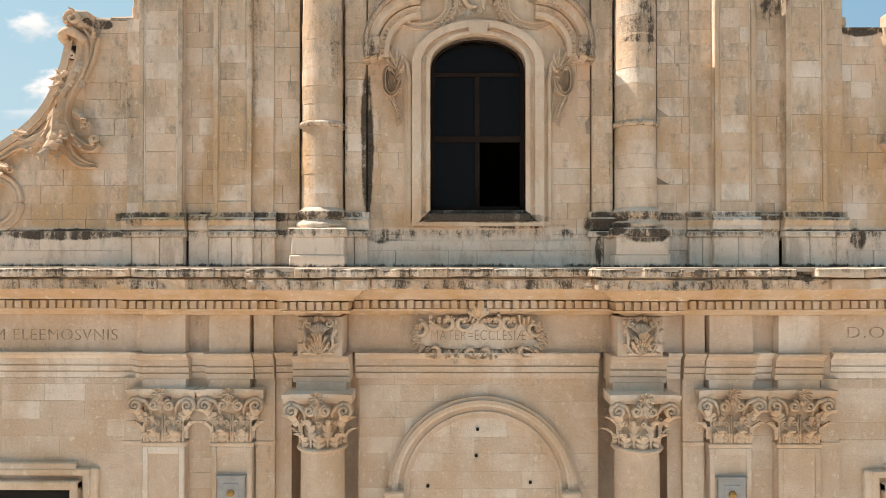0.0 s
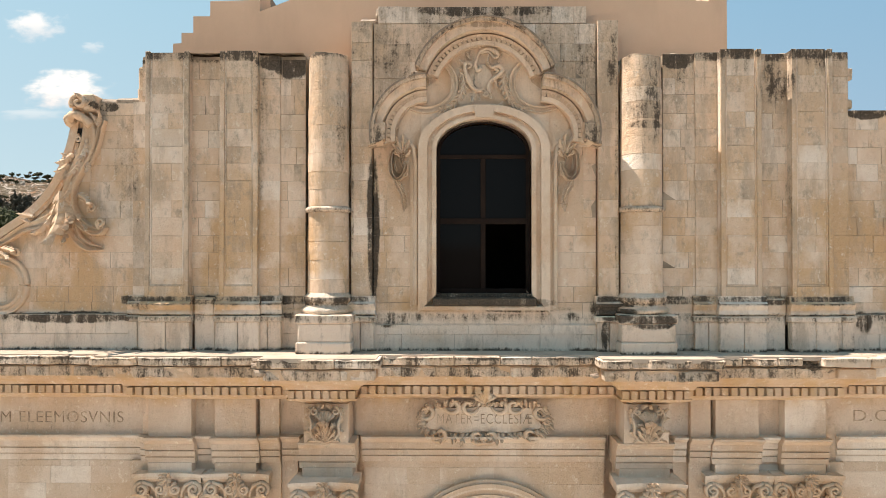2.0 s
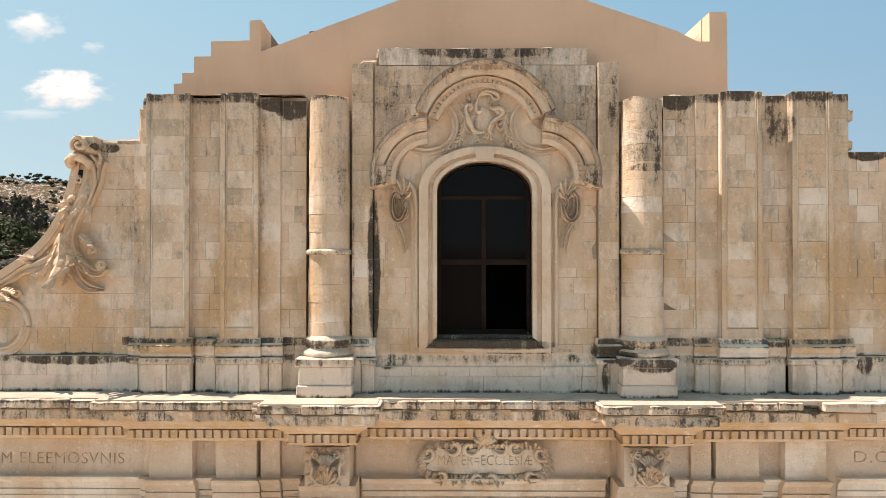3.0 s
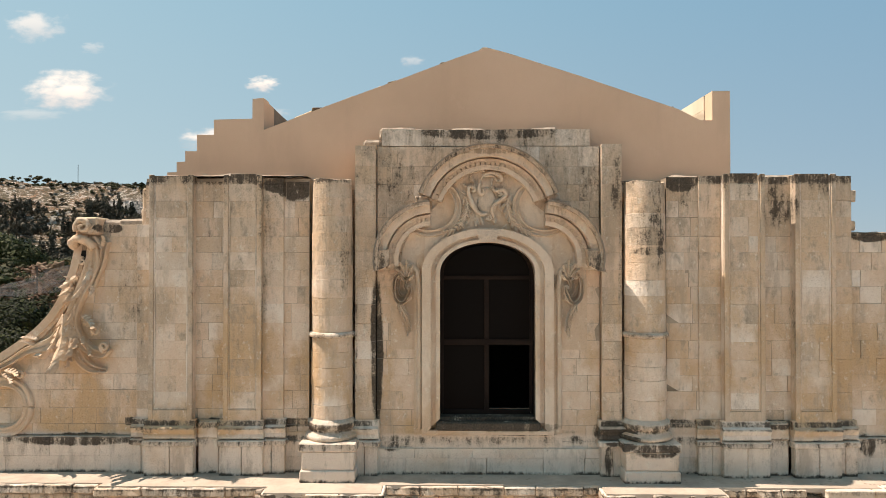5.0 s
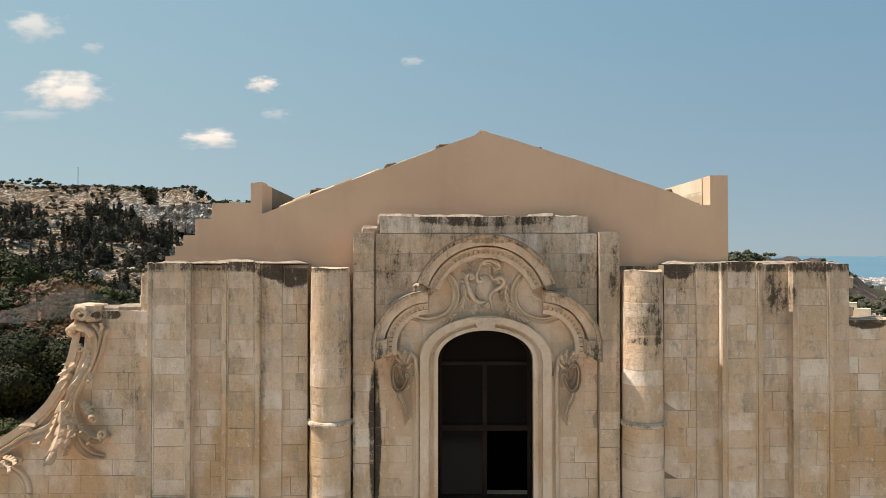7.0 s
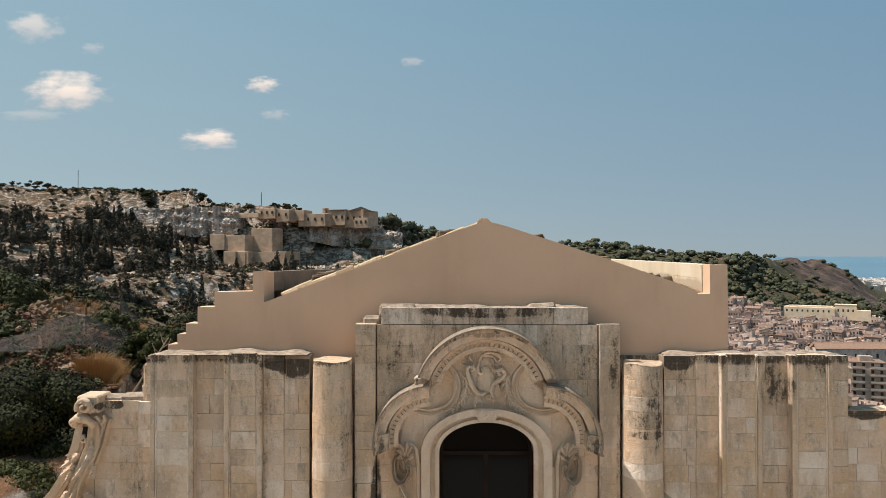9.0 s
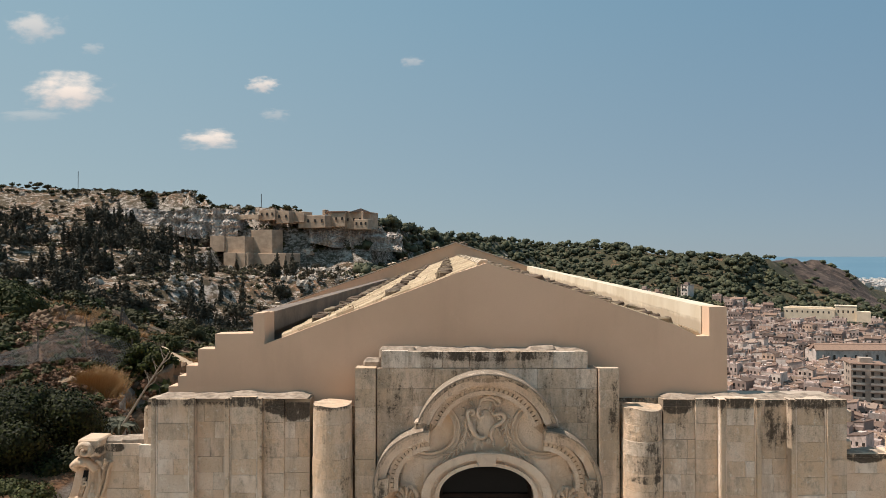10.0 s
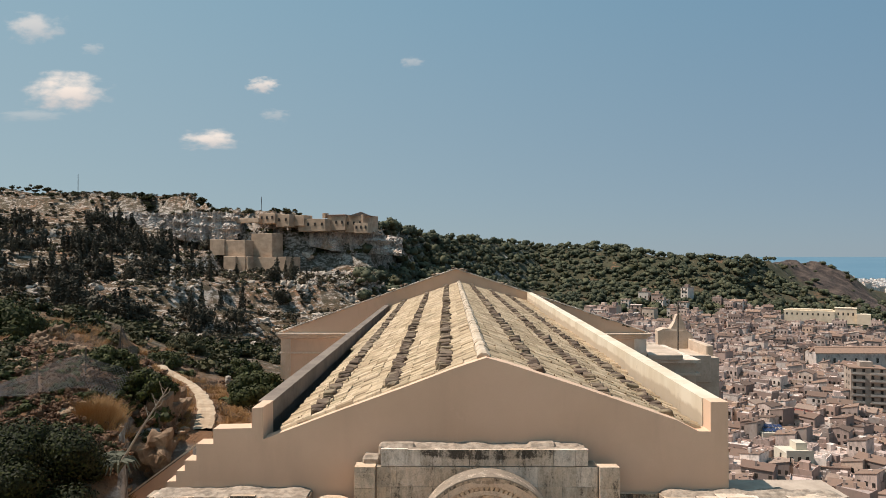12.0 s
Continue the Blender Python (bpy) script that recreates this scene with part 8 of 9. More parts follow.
def plant(name, crown, label, category, group, x, y, z, turn, sx, sz):
    t = thing(name, label, category, group)
    part("trunk", TRUNK, None, t)
    part("crown", crown, None, t)
    t.matrix_world = Matrix.LocRotScale((x, y, z), Euler((0, 0, turn)), (sx, sx, sz))
    return t


def woods():
    rng = random.Random(5)
    # conifers on the quarry slope
    count = 0
    while count < 320:
        k, d = rng.choice((rng.uniform(-60, 600), rng.uniform(110, 300), rng.uniform(-60, 520))), rng.uniform(215, 400)
        x, y = spot(k, d)
        band = noise.noise(Vector((k * 0.012, d * 0.018, 2)))
        if band < (-0.12 if k < 400 else (-0.06 if d < 340 else 0.02)) or (400 < k < 545 and d > 345):
            continue
        z = land(x, y) - 0.4
        h = rng.uniform(5.5, 12)
        if rng.random() < 0.72:
            plant("cypress", CYPRESS[rng.randrange(3)], "dark slender cypress on the rocky slope", "cypress", "cypresses of the hill", x, y, z, rng.uniform(0, 6), h * rng.uniform(0.8, 1.3), h * rng.choice((0.7, 1.0, 1.0, 1.25)))
        else:
            plant("pine", PINE[rng.randrange(3)], "dark spreading pine on the rocky slope", "pine", "pines of the hill", x, y, z, rng.uniform(0, 6), h * 0.42, h * 0.55)
        count += 1
    scrub = []
    for i in range(5200):
        k, d = rng.uniform(-80, 760), rng.uniform(120, 490)
        if noise.noise(Vector((k * 0.009, d * 0.012, 9))) < rng.uniform(-0.8, 0.15) or (400 < k < 660 and 372 < d < 412):
            continue
        x, y = spot(k, d)
        r = rng.uniform(0.8, 2.6)
        scrub.append((rng.choice(SHRUB if d > 145 else BUSH), x, y, land(x, y) - 0.25 * r, rng.uniform(0, 6), r, r * rng.uniform(0.6, 1.0)))
    for i in range(230):
        k = rng.uniform(-60, 700)
        if noise.noise(Vector((k * 0.03, 3, 1))) < -0.25:
            continue
        d = float(np.interp(k, AT, TOP_D)) + rng.uniform(-14, 8)
        x, y = spot(k, d)
        r = rng.choice((1.4, 1.8, 2.2, 2.8, 3.8))
        scrub.append((rng.choice(BUSH), x, y, land(x, y) - 0.4 * r, rng.uniform(0, 6), r, r * rng.uniform(0.6, 1.0)))
    for i in range(470):
        k, d = rng.uniform(-60, 420), rng.uniform(46, 130)
        x, y = spot(k, d)
        if x > -15 or on_path(x, y, 2.6) or noise.noise(Vector((x * 0.09, y * 0.09, 3))) < -0.22:
            continue
        r = rng.uniform(0.5, 1.7)
        scrub.append((rng.choice(NEAR if d < 80 else BUSH), x, y, land(x, y) - 0.25 * r, rng.uniform(0, 6), r, r * rng.uniform(0.6, 1.0)))
    for i in range(230):
        k, d = rng.uniform(-20, 325), rng.uniform(41, 62)
        x, y = spot(k, d)
        if x > -13 or on_path(x, y, 1.8):
            continue
        r = rng.uniform(0.35, 1.1)
        scrub.append((rng.choice(NEAR), x, y, land(x, y) - 0.2 * r, rng.uniform(0, 6), r, r * rng.uniform(0.6, 1.0)))
    for i in range(240):
        x, y = rng.uniform(-31, -20), rng.uniform(25.5, 37)
        if on_path(x, y, 1.8):
            continue
        r = rng.uniform(0.3, 0.75)
        scrub.append((NEAR[rng.choice((0, 1, 1, 3, 3, 3))], x, y, land(x, y) - 0.2 * r, rng.uniform(0, 6), r, r * rng.uniform(0.6, 1.1)))
    joined_plants("scrub", "dark green scrub bushes on dry rocky slopes", "bushes", scrub)
    wood = []
    for i in range(3300):
        k = rng.uniform(640, 1640)
        top = float(np.interp(k, AT, TOP_D))
        d = rng.uniform(float(np.interp(k, AT, EDGE_D)) - 10, top + 15)
        n = noise.noise(Vector((k * 0.008, d * 0.01, 4)))
        if n < rng.uniform(-0.9, -0.2) or (k > 1365 and d > 800 and rng.random() < 0.90):
            continue
        if abs(k - 1299) < 12 and 540 < d < 650:
            continue
        x, y = spot(k, d)
        r = rng.choice((2.4, 3.4, 4.4, 5.4, 6.4, 7.4)) * rng.uniform(0.8, 1.1) * (1.0 if d > 420 else 0.8)
        wood.append((rng.choice(FAR), x, y, land(x, y) - 0.3 * r, rng.uniform(0, 6), r, r * rng.uniform(0.7, 1.1)))
    for i in range(150):
        k, d = rng.uniform(1050, 1600), rng.uniform(240, 600)
        x, y = spot(k, d)
        r = rng.uniform(1.5, 3.2)
        wood.append((rng.choice(BUSH), x, y, land(x, y, False) + 1, rng.uniform(0, 6), r, r * 1.3))
    joined_plants("woodland", "dense green woodland on the far hills", "trees", wood)
    # pale rocks
    V, F = [], []
    protos = []
    for i in range(5):
        g = bmesh.new()
        icorock(g, (i * 3.1, 0, 0), 1.0, 1, 1, 1, 0.9, 2)
        protos.append(([Vector((v.co.x - i * 3.1, v.co.y, v.co.z)) for v in g.verts], [[v.index for v in f.verts] for f in g.faces]))
        g.free()
    for i in range(2600):
        k, d = rng.uniform(-60, 740), rng.uniform(150, 470)
        if noise.noise(Vector((k * 0.014, d * 0.02, 14))) < rng.uniform(-0.1, 0.35):
            continue
        x, y = spot(k, d)
        r = rng.uniform(0.4, 1.6)
        m = Matrix.LocRotScale((x, y, land(x, y) - r * 0.15), Euler((rng.uniform(-0.25, 0.25), rng.uniform(-0.2, 0.2), rng.uniform(-0.5, 0.5))), (r * rng.uniform(0.8, 1.9), r, r * rng.uniform(0.6, 1.3)))
        vs, fs = protos[i % 5]
        b = len(V)
        V.extend([(m @ v)[:] for v in vs])
        F.extend([[b + q for q in f] for f in fs])
    # boulders on the bare slope under the monastery
    for i in range(800):
        k, d = rng.uniform(500, 735), rng.uniform(290, 386)
        if noise.noise(Vector((k * 0.02, d * 0.03, 21))) < -0.12:
            continue
        x, y = spot(k, d)
        r = rng.uniform(0.35, 1.15)
        m = Matrix.LocRotScale((x, y, land(x, y) + r * 0.1), Euler((rng.uniform(-0.4, 0.4), rng.uniform(-0.3, 0.3), rng.uniform(-0.6, 0.6))), (r * rng.uniform(1.0, 2.2), r, r * rng.uniform(0.8, 1.6)))
        vs, fs = protos[i % 5]
        b = len(V)
        V.extend([(m @ v)[:] for v in vs])
        F.extend([[b + q for q in f] for f in fs])
    # ledges of bare rock along the crest
    for i in range(200):
        k, d = rng.uniform(150, 470), rng.uniform(385, 425)
        x, y = spot(k, d)
        r = rng.uniform(0.4, 1.15)
        z = land(x, y) - r * rng.uniform(0.2, 0.8)
        m = Matrix.LocRotScale((x, y, z), Euler((rng.uniform(-0.3, 0.3), rng.uniform(-0.3, 0.3), rng.uniform(-0.4, 0.4))), (r * rng.uniform(1.2, 2.6), r * 0.9, r * rng.uniform(0.5, 1.3)))
        vs, fs = protos[i % 5]
        b = len(V)
        V.extend([(m @ v)[:] for v in vs])
        F.extend([[b + q for q in f] for f in fs])
    me = bpy.data.meshes.new("rocks")
    me.from_pydata(V, [], F)
    me.materials.append(ROCK)
    tagged(new("rocks", me), "pale grey limestone outcrops and boulders on the slope", "rocks", kind="stuff")


woods()


def cliff(k0, k1, d, tops, drops, seed):
    """A face of fissured pale limestone: upright, broken into ribs and ledges; tops and drops are heights along it."""
    nk, nz = int((k1 - k0) * 1.1), 24
    bm = bmesh.new()
    rows = []
    for i in range(nk + 1):
        s = i / nk
        x, y = spot(k0 + (k1 - k0) * s, d)
        zt = float(np.interp(s, np.linspace(0, 1, len(tops)), tops)) + 1.6 * noise.noise(Vector((x * 0.09, seed, 0)))
        zb = float(np.interp(s, np.linspace(0, 1, len(drops)), drops))
        row = []
        for j in range(nz + 1):
            t = j / nz
            z = zb + (zt - zb) * t
            rib = abs(noise.noise(Vector((x * 0.16, z * 0.05, seed)))) * 5.0 + abs(noise.noise(Vector((x * 0.5, z * 0.45, seed + 3)))) * 2.4 + noise.noise(Vector((x * 1.2, z * 1.3, seed + 9))) * 1.6
            shelf = 2.4 * noise.noise(Vector((x * 0.05, z * 0.35, seed + 6)))
            row.append(bm.verts.new((x + 0.6 * noise.noise(Vector((z * 0.6, x, 1))), y + rib + shelf + 4.0 * t, z)))
        x2, y2 = spot(k0 + (k1 - k0) * s, d + 26)
        row.append(bm.verts.new((x2, y2, zt + 0.5)))
        rows.append(row)
    for a, b in zip(rows, rows[1:]):
        for j in range(nz + 1):
            bm.faces.new((a[j], b[j], b[j + 1], a[j + 1]))
    tagged(part("cliff", bm, CLIFF), "fissured pale grey limestone cliff under the crest", "cliff", "cliffs of the hill", "structure")


def cliff_rock():
    k = Nodes("cliff_limestone", 1.0)
    n = k.noise(0.22, k.pos(1.4, 1.4, 0.5), detail=9, rough=0.7)
    c = k.mix(k.step(n, 0.40, 0.62), (0.64, 0.56, 0.49), (0.34, 0.29, 0.25))
    c = k.mix(k.step(k.noise(0.12, k.pos(1, 1, 0.25), detail=8, rough=0.7), 0.52, 0.64, 0, 0.75), c, (0.12, 0.105, 0.09))
    c = k.mix(k.step(k.noise(0.08, detail=6), 0.55, 0.68, 0, 0.6), c, (0.46, 0.33, 0.22))
    c = k.mix(k.step(k.noise(0.9, detail=8, rough=0.75), 0.58, 0.68, 0, 0.7), c, (0.085, 0.075, 0.058))
    k.bump(k.noise(0.8, detail=8, rough=0.75), 0.9, 0.6)
    return k.color(c)


CLIFF = cliff_rock()
cliff(150, 330, 404, (50, 51, 50, 48), (42, 40, 38, 36), 2.0)
cliff(300, 420, 392, (49, 49.5, 50, 49), (34, 32, 32, 34), 5.0)
cliff(405, 560, 398, (47, 46, 46.5, 45, 44), (33, 38, 38, 36, 34), 8.0)
cliff(545, 712, 391, (41, 40, 39.5, 38, 34), (30, 27, 26, 25, 24), 11.0)


# ---- the bank beside the church ----
def big_bush(name, label, x, y, z, r, cards, size, mat, seed, flat=0.85, n=9):
    rng = random.Random(seed)
    t = thing(name, label, "bush" if "bush" in name else "tree", at=(x, y, z))
    part("crown", crown_mesh("crown", rng, dome_lobes(rng, n * 4, r), cards, size, mat, 0.60, 1, (-0.35, 0.5)), None, t)
    part("trunk", tube(bmesh.new(), [(0, 0, -4.0), (0.1, 0, r * 0.3), (-0.1, 0.1, r * 0.7)], [0.22, 0.16, 0.08], 8), BARK, t)
    for a in range(4):
        q = a * 1.7
        part("limb", tube(bmesh.new(), [(0, 0, r * 0.15), (math.cos(q) * r * 0.3, math.sin(q) * r * 0.3, r * 0.5), (math.cos(q) * r * 0.55, math.sin(q) * r * 0.55, r * 0.75)], [0.11, 0.07, 0.03], 6), BARK, t)
    return t


big_bush("carob_bush", "large dense dark green bush beside the church wall", -23.4, 21.5, 9.25, 4.75, 60000, 0.13, LEAF, 1)
big_bush("carob_bush", "light green young bush at the foot of the bank", -20.6, 16.5, 8.4, 2.6, 9000, 0.13, LEAF_BANK, 2)
big_bush("fig_tree", "leafy green fig tree beside the transept wall", -15.3, 37.6, 12.2, 2.4, 7000, 0.22, LEAF_BANK, 3)
big_bush("bank_tree", "dark green tree growing through the slope netting", -23.4, 36.6, 12.6, 2.3, 7000, 0.19, LEAF, 4)
big_bush("bank_tree", "dark green tree on the top of the bank", -46.0, 53.0, 13.5, 5.2, 9000, 0.25, LEAF_BANK, 5)
big_bush("bank_tree", "dark green tree on the top of the bank", -34.0, 36.0, 12.8, 3.0, 9000, 0.19, LEAF, 6)
big_bush("bank_tree", "green tree on the bank above the path", -28.8, 42.0, 13.4, 2.5, 7000, 0.20, LEAF_BANK, 7)
big_bush("bank_bush", "green bush beside the white path", -33.5, 64.0, 10.4, 2.2, 3500, 0.22, LEAF_BANK, 8)
big_bush("bank_bush", "green bush beside the white path", -27.5, 74.0, 7.4, 2.8, 3500, 0.24, LEAF_BANK, 9)
big_bush("bank_bush", "green bush beside the white path", -38.0, 82.0, 9.5, 3.0, 3500, 0.24, LEAF_OLIVE, 10)


def tufts():
    """Dry grass and scrub blades strewn in clumps."""
    rng = random.Random(17)
    for name, label, mat, n, region in (("dry_grass", "orange-brown dry grass tufts on the bank", DRY, 860, 0), ("dry_scrub", "grey-brown dry scrub on the bank", DRY_PALE, 700, 1)):
        V, F = [], []
        for i in range(n):
            if region == 0 and i < 150:
                cx, cy, hh = rng.gauss(-23.7, 0.45), rng.gauss(30.6, 0.5), rng.uniform(0.6, 1.1)
            elif region == 0 and i < 420:
                q = rng.uniform(47, 74)
                cx, cy = spot(float(np.interp(q, (46.5, 51, 58.5, 62.5, 66, 69, 71.8, 75), (346, 357, 365, 360, 350, 336, 316, 278))), q)
                cx, hh = cx + rng.choice((-1.4, 1.4, 1.9, 2.4, 3.0)) * rng.uniform(0.9, 1.3), rng.uniform(0.2, 0.5)
            elif region == 0 and i < 500:
                cx, cy, hh = rng.gauss(-43, 3), rng.gauss(62, 3), rng.uniform(0.5, 1.0)
            else:
                cx, cy, hh = rng.uniform(-46, -17), rng.uniform(24, 78), rng.uniform(0.35, 0.8)
                if noise.noise(Vector((cx * 0.15, cy * 0.15, region))) < -0.05:
                    continue
            if on_path(cx, cy, 1.1):
                continue
            cz = land(cx, cy) - 0.05
            for j in range(60):
                a, q = rng.uniform(0, 6.28), rng.uniform(0.0, 0.5)
                x, y = cx + q * math.cos(a), cy + q * math.sin(a)
                lean = rng.uniform(0.1, 1.1)
                h = hh * rng.uniform(0.3, 1.2)
                w = rng.uniform(0.010, 0.022)
                b = len(V)
                V.extend([(x - w, y, cz), (x + w, y, cz), (x + lean * h * math.cos(a), y + lean * h * math.sin(a), cz + h)])
                F.append((b, b + 1, b + 2))
        me = bpy.data.meshes.new(name)
        me.from_pydata(V, [], F)
        me.materials.append(mat)
        tagged(new(name, me), label, "grass", kind="stuff")


tufts()


def bank_details():
    rng = random.Random(23)
    # white path
    line = [spot(*q) for q in ((278, 75), (296, 73.6), (316, 71.8), (336, 69), (350, 66), (360, 62.5), (365, 58.5), (363, 54.5), (357, 50.5))]
    bm = bmesh.new()
    rows = []
    P = []
    for i in range(len(line) - 1):
        for j in range(6):
            P.append(Vector(line[i]).lerp(Vector(line[i + 1]), j / 6))
    for i, p in enumerate(P):
        d = (P[min(i + 1, len(P) - 1)] - P[max(i - 1, 0)]).normalized()
        nrm = Vector((-d.y, d.x))
        row = []
        for s, lift in ((-1.25, -0.5), (-0.95, 0.13), (-0.5, 0.18), (0.0, 0.14), (0.5, 0.18), (0.95, 0.13), (1.25, -0.5)):
            w = 0.76 + 0.22 * noise.noise(Vector((i * 0.33, s, 0))) + 0.14 * noise.noise(Vector((i * 1.1, s, 5)))
            row.append(bm.verts.new((p.x + nrm.x * w * s, p.y + nrm.y * w * s, land(p.x, p.y, False) + lift + 0.05 * noise.noise(Vector((i * 0.7, s * 2, 8))))))
        rows.append(row)
    for a, b in zip(rows, rows[1:]):
        for j in range(6):
            bm.faces.new((a[j], a[j + 1], b[j + 1], b[j]))
    tagged(part("road", bm, PATHMAT), "white dirt path winding along the hillside", "path", kind="structure")
    # raking parapet of the steps that climb to the path
    ramp = tagged(part("wall_ramp", prism(bmesh.new(), [(-24.0, 0), (-24.0, 6.3), (-17.9, 10.85), (-17.9, 0)], 31.0, 31.4), PLASTER), "sloping ochre parapet wall beside the path steps", "wall", kind="structure")
    part("coping", prism(bmesh.new(), [(-24.1, 6.3), (-17.8, 11.0), (-17.8, 11.12), (-24.1, 6.42)], 30.85, 31.9), WHITE, ramp, "pale sunlit coping")
    # dry stone wall by the path
    w = thing("dry_stone_wall", "low dry stone wall beside the path", "wall")
    bm = bmesh.new()
    for i in range(120):
        s = rng.random()
        x, y = -25 + 6.5 * s, 60 + 1.5 * s
        icorock(bm, (x, y + rng.uniform(-0.2, 0.2), land(x, y) + rng.uniform(0, 1.1)), rng.uniform(0.18, 0.34), 1.3, 1, 0.8, 0.6)
    part("stones", bm, ROCK, w)
    # boulders along the bank
    for x, y, r in ((-22.9, 38.5, 1.6), (-23.3, 41.0, 1.5), (-22.4, 36.2, 1.5), (-21.2, 33.6, 1.3), (-37, 47, 0.55), (-36, 44.8, 0.5), (-38.2, 48.5, 0.6), (-33, 42.2, 0.5), (-40, 51, 0.7), (-41.5, 56.5, 0.8), (-34.5, 52.5, 0.6), (-32, 49, 0.6)):
        bm = bmesh.new()
        icorock(bm, (0, 0, 0), r, 1.1, 1, 1.1, 0.6, 4)
        ob = part("boulder", rough_up(bm, 0.16 * r, 2.6 / r), ROCK_WARM)
        ob.location = (x, y, land(x, y) + 0.15 * r)
        tagged(ob, "weathered limestone boulder in the bank", "boulder", "bank boulders")
    # loose stones and rubble strewn over the bank
    bm = bmesh.new()
    for i in range(260):
        x, y = (rng.gauss(-34.5, 2.6), rng.gauss(44, 4.5)) if i < 170 else (rng.uniform(-26, -20), rng.uniform(28, 40))
        if not on_path(x, y, 1.0):
            icorock(bm, (x, y, land(x, y) + 0.05), rng.uniform(0.10, 0.36), rng.uniform(0.9, 1.7), 1, rng.uniform(0.6, 1.0), 0.7)
    tagged(part("rubble", bm, ROCK_RUST), "ochre stones and rubble strewn over the dry bank", "stones", kind="stuff")
    # slope netting: diamonds of wire draped over the bank
    V, F = [], []
    net = thing("slope_netting", "wire netting draped over the bank between posts", "netting", at=(0, 0, 0))
    bm = bmesh.new()
    A, Bp = Vector((-30.6, 30.0)), Vector((-23.6, 32.6))
    n = 40
    def net_point(s, t):
        p = A.lerp(Bp, s)
        x, y = p.x - 0.9 * t, p.y + (0.7 + 3.4 * s) * t
        return Vector((x, y, land(x, y, False) + 0.75 + 1.5 * t * s + 0.2 * noise.noise(Vector((s * 6, t * 4, 0)))))
    for i in range(-10, n):
        for sgn in (1, -1):
            pts = []
            for j in range(11):
                s = (i + sgn * j + (10 if sgn < 0 else 0)) / n
                if 0 <= s <= 1:
                    pts.append(net_point(s, j / 10))
            if len(pts) > 1:
                tube(bm, pts, 0.015, 3)
    part("wire_mesh", bm, WIRE, net)
    for s in (0.0, 0.33, 0.66, 1.0):
        p = net_point(s, 1.0)
        part("post", tube(bmesh.new(), [p + Vector((0, 0, -2.2)), p + Vector((0, 0, 0.5))], 0.06, 6), WOOD, net)
    # leaning net post at the bend
    x, y = spot(206, 66)
    post = thing("net_post", "leaning post with a rag of wire netting", "post", at=(x, y, land(x, y)))
    part("pole", tube(bmesh.new(), [(0, 0, -0.3), (0.45, 0, 3.4)], [0.09, 0.07], 6), WOOD, post)
    bm = bmesh.new()
    for i in range(9):
        s = i / 8
        tube(bm, [(0.40 - 0.1 * s, 0, 3.3 - 2.4 * s), (0.9 + 0.5 * s, 0.1, 2.1 - 1.6 * s), (1.9, 0.2, 1.2 - 1.0 * s)], 0.03, 3)
        tube(bm, [(0.40 + 1.5 * s, 0.1 * s, 3.3 - 2.0 * s ** 0.6), (0.35 + 1.5 * s, 0.1 * s, 1.2 - 1.0 * s)], 0.03, 3)
    part("net", bm, WIRE, post)
    # agaves with a tall dry stalk
    for i, (x, y, r) in enumerate(((-19.6, 24.6, 0.95), (-18.7, 23.6, 0.8), (-19.3, 26.0, 0.85), (-20.3, 25.6, 0.7))):
        a = thing("agave", "grey-green agave with drooping leaves on the bank", "agave", "agaves on the bank", at=(x, y, land(x, y) + 0.2))
        for j in range(16):
            q = j * 2.4
            c, s = math.cos(q), math.sin(q)
            part("leaf", tube(bmesh.new(), [(0, 0, 0), (c * r * 0.45, s * r * 0.45, r * 0.75), (c * r * 0.95, s * r * 0.95, r * 0.65), (c * r * 1.25, s * r * 1.25, r * 0.15)], [0.09, 0.11, 0.075, 0.015], 5), AGAVE, a)
        if i == 0:
            stalk = part("flower_stalk", tube(bmesh.new(), [(0, 0, 0.3), (1.1, 0.6, 2.4), (2.3, 1.3, 4.6)], [0.08, 0.06, 0.035], 6), DRY_WOOD, a, "dry pale flower stalk")
            for j in range(9):
                s = 0.55 + 0.05 * j
                q = j * 2.1
                b = Vector((2.3 * s, 1.3 * s, 0.3 + 4.3 * s))
                part("stalk_branch", tube(bmesh.new(), [b, b + Vector((0.45 * math.cos(q), 0.3 * math.sin(q), 0.35)), b + Vector((0.55 * math.cos(q), 0.35 * math.sin(q), 0.6))], [0.03, 0.02, 0.03], 4), DRY_WOOD, stalk)


DRY_WOOD = simple("dry_stalk", (0.30, 0.25, 0.19), (0.24, 0.19, 0.14), 3.0)
bank_details()


